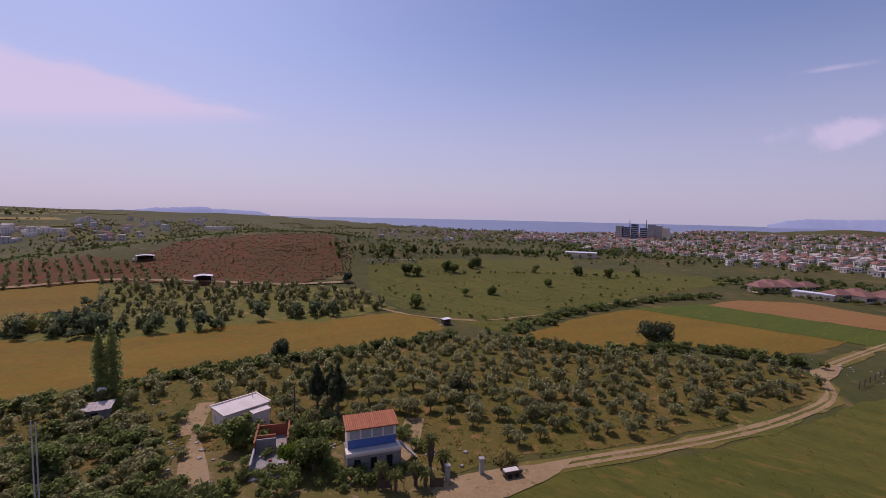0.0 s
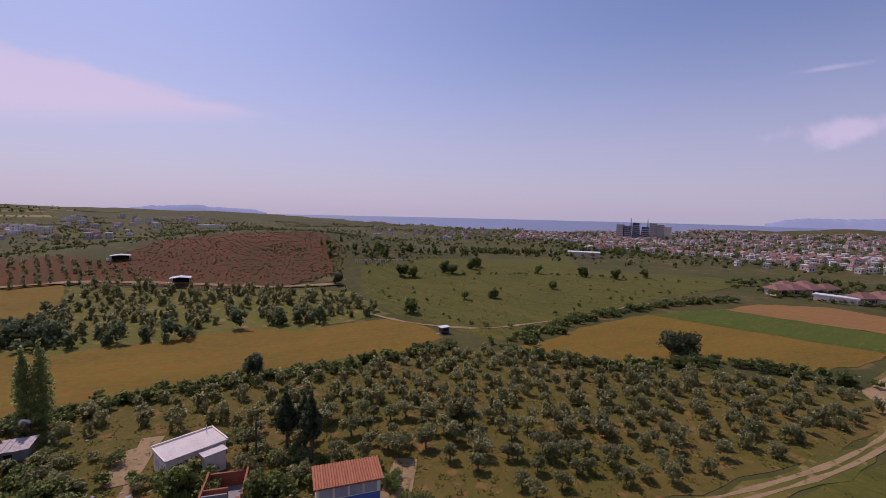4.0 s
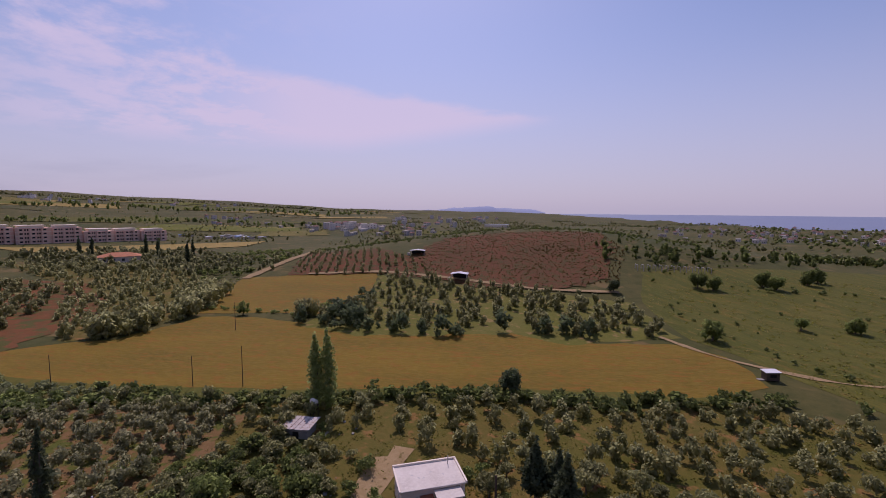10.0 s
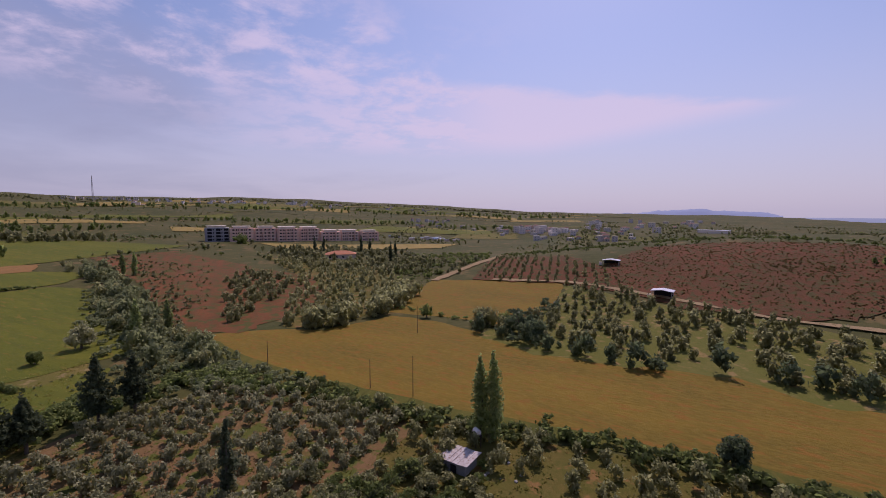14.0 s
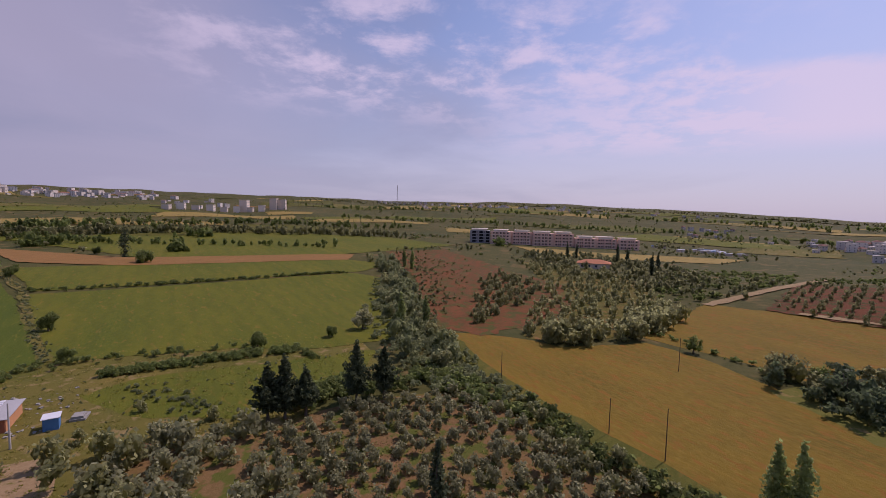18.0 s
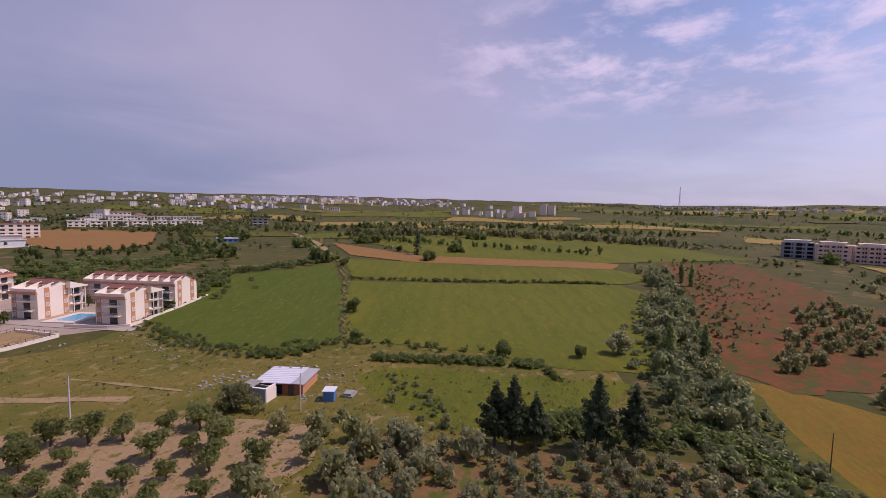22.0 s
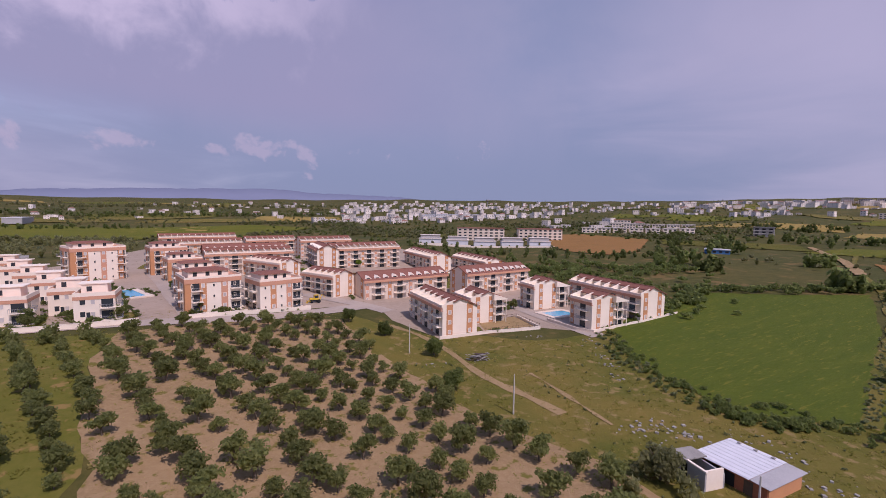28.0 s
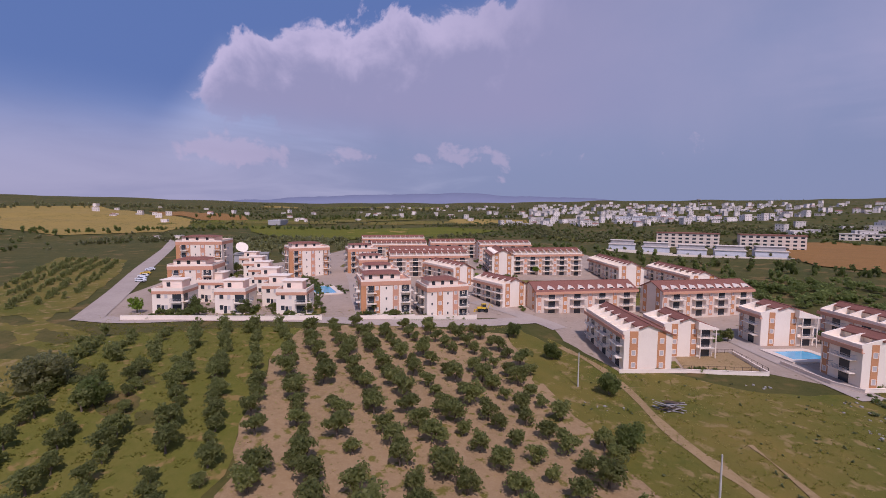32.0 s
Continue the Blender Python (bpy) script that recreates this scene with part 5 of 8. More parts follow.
def window_meshes(w, h, pane_mat):
    bm = bmesh.new()
    rims = []
    for u, v0, v1, y in ((w / 2 + .08, -.1, h + .08, .02), (w / 2 + .08, -.1, h + .08, -.07), (w / 2 - .04, .03, h - .03, -.07), (w / 2 - .04, .03, h - .03, .02)):
        rims.append([bm.verts.new(p) for p in ((-u, y, v0), (u, y, v0), (u, y, v1), (-u, y, v1))])
    for p, q in zip(rims, rims[1:] + rims[:1]):
        for i in range(4):
            bm.faces.new((p[i], p[(i + 1) % 4], q[(i + 1) % 4], q[i]))
    bmesh.ops.recalc_face_normals(bm, faces=bm.faces)
    ring = bpy.data.meshes.new("window_frame")
    bm.to_mesh(ring)
    bm.free()
    ring.materials.append(WHITE)
    bm = boxes((-w / 2 + .04, -.025, .03, w / 2 - .04, .015, h - .03))
    pane = bpy.data.meshes.new("pane")
    bm.to_mesh(pane)
    bm.free()
    pane.materials.append(pane_mat)
    return ring, pane


WINDOWS = {k: window_meshes(*k, SHUTTER if k == (.9, 1.1) else GLASS) for k in ((1.2, 1.3), (.9, 1.1), (1.8, 2.1), (2.6, 2.2), (1.0, 2.1), (.55, .8))}
FACES = {"front": 0, "left": -90, "right": 90, "back": 180}


def window(house, size, face, x, y, z):
    ring, pane = WINDOWS[size]
    w = same("window", ring, house, pose(x, y, z, 0, 0, FACES[face]))
    same("pane", pane, w, Matrix())
    return w


def balcony_meshes(w, deep):
    bm = boxes((-w / 2, -deep, -.16, w / 2, .02, .02), bevel=.02)
    slab = bpy.data.meshes.new("balcony_slab")
    bm.to_mesh(slab)
    bm.free()
    slab.materials.append(WHITE)
    rails = [(-w / 2, -deep, .92, w / 2, -deep + .06, .98), (-w / 2, -deep, .08, w / 2, -deep + .04, .12), (-w / 2, -deep + .06, .92, -w / 2 + .06, 0, .98), (w / 2 - .06, -deep + .06, .92, w / 2, 0, .98)]
    n = int(w / .3)
    rails += [(-w / 2 + k * w / n, -deep + .01, .12, -w / 2 + k * w / n + .035, -deep + .045, .92) for k in range(n)]
    bm = boxes(*rails)
    rail = bpy.data.meshes.new("railing")
    bm.to_mesh(rail)
    bm.free()
    rail.materials.append(RAIL)
    return slab, rail


BALCONIES = {k: balcony_meshes(*k) for k in ((4.2, 1.4), (3.0, 1.3), (5.6, 1.5))}


def balcony(house, size, face, x, y, z, door=True):
    slab, rail = BALCONIES[size]
    b = same("balcony", slab, house, pose(x, y, z, 0, 0, FACES[face]))
    same("railing", rail, b, Matrix())
    if door:
        window(house, (2.6, 2.2), face, x, y, z + .06)
    return b


def slope_roof(w, e, r, y0, y1, out=.6, thick=.28):
    k = (r - e) / (w / 2)
    left = prism([(-out, e - k * out + .02), (w / 2, r + .02), (w / 2, r + .02 + thick), (-out, e - k * out + .02 + thick)], y0, y1)
    right = prism([(w + out, e - k * out + .02), (w / 2 + .002, r + .02), (w / 2 + .002, r + .02 + thick), (w + out, e - k * out + .02 + thick)], y0, y1)
    return left, right


def gabled(x, y, turn, w, L, e, r, label, storeys=3, dormers=4, bays=3, end=0, far=False, open_roof=False, side_balconies=False, group="gabled apartment blocks"):
    """A block with its ridge along local y; its long front is x = 0, its shown gable y = 0 (end 0) or y = L (end 1). open_roof: terraces between fins in place of the front slope."""
    z = float(min(height(x, y), height(x + w * .5, y)))
    h = thing("apartment_block", pose(x, y, z, 0, 0, turn), label, "apartment block", group)
    back = w * .36
    if open_roof:
        profile = [(0, -.5), (w, -.5), (w, e), (w / 2, r), (back, e + (r - e) * .70), (back, e + .12), (0, e + .12)]
    else:
        profile = [(0, -.5), (w, -.5), (w, e), (w / 2, r), (0, e)]
    part("wall", prism(profile, 0, L), WHITE if end == 0 else CREAM, h)
    left, right = slope_roof(w, e, r, -.45, L + .45)
    if open_roof:
        left.free()
        q = (r - e) / (w / 2)
        x0 = w * .30
        left = prism([(x0, e + q * x0 + .02), (w / 2, r + .02), (w / 2, r + .3), (x0, e + q * x0 + .3)], -.45, L + .45)
    part("roof_slope", left, TILE, h)
    part("roof_slope", right, TILE, h)
    part("fascia", boxes((-.80, -.5, e - .85, -.62, L + .5, e + .05), (-.62, -.5, e - .85, 0, L + .5, e - .75)), PEACH, h)
    part("ridge_cap", boxes((w / 2 - .18, -.5, r + .24, w / 2 + .18, L + .5, r + .40)), TILE, h)
    sh = e / storeys
    gy, face = (0, "front") if end == 0 else (L, "back")
    sgn = -1 if end == 0 else 1
    # coloured strips with windows up the gable
    wide = .8 if side_balconies else 1.0
    for sx in (w * .20, w * (.60 if side_balconies else .78)):
        top = e + (r - e) * .36
        ya, yb = sorted((gy + sgn * .05, gy - sgn * .1))
        part("wall_strip", boxes((sx - wide, ya, .3, sx + wide, yb, top)), ORANGE, h)
        for k in range(storeys):
            window(h, (.9, 1.1), face, sx, gy + sgn * .06, k * sh + 1.0)
    if side_balconies:
        for k in range(storeys):
            if k:
                balcony(h, (4.2, 1.4), face, w * .84, gy, k * sh + .1)
            else:
                window(h, (2.6, 2.2), face, w * .84, gy, .15)
        ya, yb = sorted((gy + sgn * 1.3, gy + sgn * 1.5))
        for px in (w * .84 - 2.1, w * .84 + 1.9):
            part("column", boxes((px, ya, -.2, px + .2, yb, e - .2)), WHITE, h)
        ya, yb = sorted((gy, gy + sgn * 1.6))
        part("canopy", prism([(w * .62, e - .25), (w + .6, e - .25), (w + .6, e + .05), (w * .62, e + (r - e) * .76)], ya, yb), WHITE, h)
    # the long front
    step = L / bays
    for b in range(bays):
        cy = step * (b + .5)
        part("wall_strip", boxes((-.05, cy + step * .30, .2, .1, cy + step * .46, e - .86)), PEACH if b % 2 else ORANGE, h)
        for k in range(storeys):
            if k:
                balcony(h, (5.6, 1.5), "left", 0, cy - step * .10, k * sh + .1)
            else:
                window(h, (2.6, 2.2), "left", 0, cy - step * .10, .15)
            window(h, (.9, 1.1), "left", -.06, cy + step * .38, k * sh + 1.0)
    # the back stays plain with a few windows
    for k in range(0 if far else storeys):
        for sy in (L * .25, L * .6):
            window(h, (1.2, 1.3), "right", w, sy, k * sh + 1.0)
    q = (r - e) / (w / 2)
    if open_roof:
        count = max(dormers, 2)
        for d in range(count + 1):
            cy = .15 + (L - .3) * d / count
            part("roof_fin", prism([(-.3, e + .1), (back + .1, e + .1), (w * .44, e + q * w * .44 + .1), (back - .6, e + q * (back - .6) + .55), (-.3, e + .85)], cy - .14, cy + .14), WHITE, h)
            if d < count and L / count > 2.4:
                window(h, (.9, 1.1), "left", back, cy + L / count / 2, e + .25)
        part("parapet", boxes((-.32, .3, e + .12, -.16, L - .3, e + .8)), WHITE, h)
        return h
    # white dormers with sloping cheeks on the dark roof
    for d in range(dormers):
        cy = L * (d + .5) / dormers
        x0, x1 = w * .06, w * .42
        z0, z1 = e + q * x0, e + (r - e) * .62
        s, up = min(1.35, L / dormers * .38), 1.5
        bm = bmesh.new()
        a = [bm.verts.new(p) for p in ((x0, cy - s, z0 - .1), (x0, cy + s, z0 - .1), (x0, cy + s, z0 + .45), (x0, cy, z0 + up), (x0, cy - s, z0 + .45))]
        b = [bm.verts.new(p) for p in ((x0 + .45 / q, cy + s, z0 + .45), (min(x0 + up / q, w * .49), cy, z0 + up - .05), (x0 + .45 / q, cy - s, z0 + .45))]
        bm.faces.new(a)
        for f in ((a[1], b[0], a[2]), (a[2], b[0], b[1], a[3]), (a[3], b[1], b[2], a[4]), (a[4], b[2], a[0])):
            bm.faces.new(f)
        bmesh.ops.recalc_face_normals(bm, faces=bm.faces)
        dm = part("dormer", bm, WHITE, h)
        part("dormer_window", boxes((x0 - .03, cy - s * .55, z0 + .12, x0 + .02, cy + s * .55, z0 + .62)), GLASS, dm)
    return h


def flat_block(x, y, turn, w, d, storeys, label, sh=2.95, pent=True, orange_corner=True, far=False):
    """A flat-roofed block with a parapet, coloured strips and a tiled roof pavilion."""
    z = float(height(x, y))
    h = thing("apartment_block", pose(x, y, z, 0, 0, turn), label, "apartment block", "flat-roofed apartment blocks")
    e = storeys * sh
    part("wall", boxes((0, 0, -.6, w, d, e), bevel=.03), WHITE, h)
    part("band", boxes((-.14, -.14, e - .95, w + .14, d + .14, e + .35)), PEACH, h)
    part("parapet", boxes((-.05, -.05, e + .35, w + .05, .18, e + .95), (-.05, d - .18, e + .35, w + .05, d + .05, e + 1.15), (-.05, .18, e + .35, .18, d - .18, e + 1.15), (w - .18, .18, e + .35, w + .05, d - .18, e + 1.15)), WHITE, h)
    if pent:
        part("penthouse", boxes((w * .08, d * .16, e + .352, w * .80, d * .84, e + 2.35)), WHITE, h)
        bm = bmesh.new()
        x0, x1, y0, y1 = w * .05, w * .84, d * .12, d * .88
        zz, mx = e + 2.35, min(x1 - x0, y1 - y0) * .28
        low = [bm.verts.new(p) for p in ((x0, y0, zz), (x1, y0, zz), (x1, y1, zz), (x0, y1, zz))]
        top = [bm.verts.new(p) for p in ((x0 + mx, y0 + mx, zz + .6), (x1 - mx, y0 + mx, zz + .6), (x1 - mx, y1 - mx, zz + .6), (x0 + mx, y1 - mx, zz + .6))]
        bm.faces.new(low[::-1]), bm.faces.new(top)
        for i in range(4):
            bm.faces.new((low[i], low[(i + 1) % 4], top[(i + 1) % 4], top[i]))
        bmesh.ops.recalc_face_normals(bm, faces=bm.faces)
        part("roof", bm, TILE, h)
        for k in range(3):
            window(h, (1.2, 1.3), "front", w * (.20 + .22 * k), d * .16, e + .85)
    n = max(3, round(w / 2.9))
    for i in range(n):
        cx = w * (i + .62) / (n + .25)
        if i % 2 == 1:
            part("wall_strip", boxes((cx - .95, -.05, .2, cx + .95, .1, e - .97)), ORANGE if i % 4 == 1 else PEACH, h)
        for k in range(storeys):
            window(h, (.9, 1.1) if i % 2 else (.55, .8), "front", cx, -.06 if i % 2 else 0, k * sh + 1.05)
    if orange_corner:
        part("wall_strip", boxes((-.07, -.07, .1, w * .10, .12, e - .97), (-.07, .12, .1, .12, d * .14, e - .97)), ORANGE, h)
        part("wall_strip", boxes((-.07, d * .62, .1, .12, d * .80, e - .97)), ORANGE, h)
    for k in range(storeys):
        z1 = k * sh + .1
        balcony(h, (4.2, 1.4), "left", 0, d * .38, z1)
        if not far:
            balcony(h, (3.0, 1.3), "left", 0, d * .90, z1)
        balcony(h, (3.0, 1.3), "right", w, d * .25, z1)
        balcony(h, (3.0, 1.3), "front", w - 1.7, 0, z1)
        if orange_corner:
            balcony(h, (3.0, 1.3), "front", w * .10 + 1.6, 0, z1)
    return h


def villa(x, y, turn, label, w=8.6, d=9.5):
    z = float(height(x, y))
    h = thing("villa", pose(x, y, z, 0, 0, turn) @ Matrix.Diagonal((1.06, 1.0, 1.13, 1)), label, "house", "white villas behind the front wall")
    part("wall", boxes((0, 0, -.5, w, d, 5.9), bevel=.03), WHITE, h)
    part("band", boxes((-.1, -.1, 5.2, w + .1, d + .1, 6.0)), PEACH, h)
    part("parapet", boxes((-.05, -.05, 6.0, w + .05, .2, 6.9), (-.05, .2, 6.0, .2, d + .05, 6.9), (w - .2, .2, 6.0, w + .05, d + .05, 6.9)), WHITE, h)
    part("stair_house", boxes((w * .1, d * .45, 6.0, w * .75, d * .98, 8.4), (w * .02, d * .42, 8.4, w * .83, d + .02, 8.62)), WHITE, h)
    window(h, (1.2, 1.3), "front", w * .30, d * .45, 6.6)
    for k in range(2):
        window(h, (1.2, 1.3), "front", w * .22, 0, k * 2.95 + 1.1)
        window(h, (.9, 1.1), "front", w * .46, 0, k * 2.95 + 1.1)
        window(h, (.9, 1.1), "left", 0, d * .3, k * 2.95 + 1.1)
        window(h, (1.2, 1.3), "left", 0, d * .7, k * 2.95 + 1.1)
        balcony(h, (3.0, 1.3), "front", w - 1.65, 0, k * 2.95 + .15)
        balcony(h, (3.0, 1.3), "right", w, 1.7, k * 2.95 + .15)
    window(h, (1.0, 2.1), "front", w * .34, -.001, .1)
    return h


BU = 231.0
U = 213.5  # the estate's fronts run this way
BACK = 314.0  # the long rows behind stand across them
gabled(-31, -95.5, U, 11.5, 26, 8.8, 11.2, "white gabled block with orange strips beside rough grass", dormers=6, bays=3, open_roof=True)
gabled(-38, -112, U, 12.5, 12, 8.0, 10.4, "white gabled block beside the sandy yard", dormers=2, bays=1, open_roof=True, side_balconies=True)
gabled(-59.5, -135.5, 211, 14.5, 9.5, 8.8, 11.4, "white gabled block behind the blue pool", dormers=2, bays=1, open_roof=True, side_balconies=True)
gabled(-75.8, -111.6, U, 13.5, 10, 8.8, 11.2, "white gabled block at the corner of the estate", dormers=2, bays=1, open_roof=True, side_balconies=True)
gabled(-94, -125, U, 11.5, 35, 8.6, 11.2, "long white gabled block beside the green field", dormers=8, bays=4, open_roof=True)
gabled(15.7, -128, 243, 11, 18.5, 7.8, 10.2, "gabled block with brown roof beside the lane", dormers=5, bays=3, open_roof=True)
gabled(45, -142.5, 243, 10, 26, 7.4, 9.8, "gabled block with brown roof behind the lane", dormers=7, bays=3, far=True, open_roof=True)
gabled(-23.5, -158.6, BACK, 12, 39, 8.6, 11.2, "long peach and white block with a row of dormers", dormers=10, bays=4, end=1)
gabled(-58.9, -176.1, BACK, 12, 36, 9.0, 11.6, "long white block with dormers and peach band", dormers=10, bays=4, end=1)
gabled(-9.2, -200.6, U, 11.7, 40.8, 8.7, 11.5, "gabled block with grey long side", dormers=9, bays=4, far=True, open_roof=True)
gabled(-38, -204, U, 12, 40, 7.0, 9.6, "low gabled block before the scrub wood", dormers=8, bays=4, far=True, open_roof=True)
gabled(11.5, -213.8, BACK, 12.2, 39.3, 11.2, 14.0, "tall gabled block with many balconies", 4, dormers=12, bays=5, end=1, far=True, open_roof=True)
gabled(43.1, -174.8, U, 10.4, 29.3, 10.4, 12.8, "tall gabled block beside the courtyard", 4, dormers=7, bays=4, far=True)
gabled(53.6, -170.3, BACK, 10.3, 37.7, 9.6, 11.8, "gabled block with roof terraces between white fins", 4, dormers=12, bays=5, end=1, far=True, open_roof=True)
gabled(63.4, -182.3, BACK, 10.2, 37.2, 9.6, 12.0, "long gabled block in the middle of the estate", 4, dormers=12, bays=5, end=1, far=True)
gabled(105.1, -209.4, BACK, 10.1, 33.8, 9.6, 12.0, "long gabled block towards the back of the estate", 4, dormers=11, bays=4, end=1, far=True, open_roof=True)
gabled(143.9, -261.8, BACK, 10.4, 46.7, 9.9, 12.3, "long gabled block at the back of the estate", 4, dormers=13, bays=5, end=1, far=True, open_roof=True)
gabled(86.5, -238.5, BACK, 10.2, 29.9, 9.7, 12.1, "gabled block before the yellow green field", 4, dormers=9, bays=4, end=1, far=True, open_roof=True)
gabled(50.7, -243.0, BACK, 10.3, 32.6, 9.8, 12.2, "gabled block on the far side of the estate", 4, dormers=9, bays=4, end=1, far=True, open_roof=True)
flat_block(44, -86, 229, 15.6, 13, 3, "three-storey white block with orange strips and tiled pavilion", sh=3.3)
flat_block(27, -97.2, 233, 13.8, 12, 3, "three-storey white block with orange strips", sh=3.1, orange_corner=False)
flat_block(119.4, -118.6, 241, 18.5, 14, 4, "tall white and orange block behind the large pool", sh=3.3)
flat_block(105.7, -142.4, BU, 14.4, 12.7, 4, "white block with balconies behind the large pool", far=True)
flat_block(63.2, -107.5, BU, 13.5, 11.0, 3, "white block with tiled roof behind the orange one", far=True)
flat_block(87.7, -131.2, BU, 12.8, 11.1, 3, "low white block with brown roof beside the courtyard", far=True)
flat_block(150.5, -84, U + 8, 18.7, 15.3, 5, "tall white block with orange bands up the road", sh=3.35, far=True)
flat_block(109.7, -61.0, U + 8, 14.4, 12.7, 4, "white and peach block behind the villas")
for vx, vy in ((96, -49.8), (80, -60.2), (64.4, -70.4)):
    villa(vx, vy, 216, "white two-storey villa with peach band behind a wall")
for k in range(1, 6):
    villa(58.5 + k * 18.8, -64.6 - k * 10.0, 216, "white villa in a row stepping up the slope")
villa(101, -66, 216, "white villa behind the front row of villas")


def dish_house():
    h = thing("service_building", pose(184.8, -131.9, float(height(184.8, -131.9)), 0, 0, BU), "low grey service building with a white dish on its roof", "building")
    part("wall", boxes((0, 0, -1, 18, 12, 5)), GREY_WALL, h)
    part("roof", boxes((-.4, -.4, 5, 18.4, 12.4, 5.5)), CONCRETE, h)
    bm = bmesh.new()
    bmesh.ops.create_cone(bm, cap_ends=True, segments=24, radius1=.5, radius2=3.4, depth=1.1, matrix=pose(4, 3, 9, 50, 0, 20))
    part("dish", bm, WHITE, h, "large white dish aerial")
    part("dish_post", tube(bmesh.new(), [(4, 3.4, 5.5), (4, 3.2, 8.8)], (.2, .15)), RAIL, h)


dish_house()


def wall_run(name, path, tall, thick, mat, label):
    bm = bmesh.new()
    for (x0, y0), (x1, y1) in zip(path, path[1:]):
        d, a = math.hypot(x1 - x0, y1 - y0), math.atan2(y1 - y0, x1 - x0)
        n = max(1, int(d / 6))
        for k in range(n):
            s = d / n
            px, py = x0 + (x1 - x0) * k / n, y0 + (y1 - y0) * k / n
            m = Matrix.LocRotScale((px, py, float(height(px, py))), Euler((0, 0, a)), None)
            part_box = bmesh.ops.create_cube(bm, size=1, matrix=m @ Matrix.LocRotScale((s / 2, 0, tall / 2 - .3), None, (s - .03, thick, tall + .6)))
            bmesh.ops.create_cube(bm, size=1, matrix=m @ Matrix.LocRotScale((s / 2, 0, tall + .05), None, (s, thick + .1, .08)))
    return tagged(part(name, bm, mat), label, "wall", kind="structure")


wall_run("estate_wall", [(93.9, -40.5), (82.8, -48.8), (71.0, -56.3), (57.5, -65.6), (48.2, -73.9)], 1.3, .25, WHITE, "low white wall along the estate road")
wall_run("estate_wall", [(40.8, -81.9), (29.2, -93.9), (15.7, -108.8)], 1.1, .25, WHITE, "low white wall before the apartment blocks")
wall_run("garden_wall", [(-30.5, -93.5), (-42, -101.5), (-60, -110.5), (-53, -124)], .9, .25, WHITE, "low white wall round the sandy yard")
wall_run("garden_wall", [(-76, -109), (-89, -119.5), (-95, -124), (-110, -137)], .9, .25, WHITE, "low white wall beside the green field")
wall_run("garden_wall", [(-63, -121), (-71, -111), (-76, -108.5)], .9, .25, CREAM, "cream wall along the lane")


def yard_fence():
    f = thing("yard_fence", pose(0, 0, 0), "dark metal fence round the sandy yard", "fence")
    for (x0, y0), (x1, y1) in (((-43, -103), (-60, -112.5)), ((-60, -112.5), (-53, -125)), ((-53, -125), (-41, -116))):
        n = int(math.hypot(x1 - x0, y1 - y0) / 1.9)
        for k in range(n):
            x, y = x0 + (x1 - x0) * k / n, y0 + (y1 - y0) * k / n
            part("post", boxes((x - .05, y - .05, 0, x + .05, y + .05, 1.7)), WOOD, f)
        for z in (.9, 1.6):
            part("rail", tube(bmesh.new(), [(x0, y0, z), (x1, y1, z)], (.04, .04), 5), WOOD, f)


yard_fence()


def pool(x, y, turn, w, d, label):
    z = float(height(x, y)) + .38
    h = thing("swimming_pool", pose(x, y, z, 0, 0, turn), label, "swimming pool")
    part("pool_edge", boxes((-2, -2, -.3, w + 2, 0, .12), (-2, d, -.3, w + 2, d + 2, .12), (-2, 0, -.3, 0, d, .12), (w, 0, -.3, w + 2, d, .12)), CREAM, h)
    part("pool_water", boxes((0, 0, -.3, w, d, .03)), POOL, h)


pool(73.7, -104.3, -32.3, 17, 7.5, "bright blue pool among white blocks")
pool(-66, -125.5, U + 4, 9.5, 6.5, "blue pool with pale paving")


def car(x, y, turn, paint, label):
    h = thing("car", pose(x, y, float(height(x, y)) + .22, 0, 0, turn), label, "car")
    bm = prism([(-2.1, .35), (2.1, .35), (2.15, .75), (1.9, .95), (1.1, 1.0), (.5, 1.45), (-1.2, 1.48), (-1.85, 1.0), (-2.15, .9)], -.85, .85)
    bmesh.ops.bevel(bm, geom=bm.edges[:], offset=.05, segments=1, affect="EDGES")
    part("body", bm, paint, h)
    part("windscreen", prism([(.45, 1.06), (1.0, 1.03), (.5, 1.40)], -.87, .87), GLASS, h)
    part("side_window", prism([(-1.65, 1.05), (.42, 1.05), (.40, 1.38), (-1.15, 1.40)], -.872, .872), GLASS, h)
    for wx in (-1.35, 1.35):
        for wy in (-.8, .8):
            bm = bmesh.new()
            bmesh.ops.create_cone(bm, cap_ends=True, segments=14, radius1=.33, radius2=.33, depth=.22, matrix=pose(wx, wy, .33, 90))
            part("wheel", bm, RUBBER, h)
    return h


for k, (cx, cy) in enumerate(((158.4, -73.1), (164.0, -75.5), (171.1, -79.5), (178.3, -83.5), (190.9, -91.1))):
    car(cx, cy, 30 + 8 * k, CAR_PAINTS[(k * 2) % 4 if k != 1 else 0], "parked car beside the estate road")


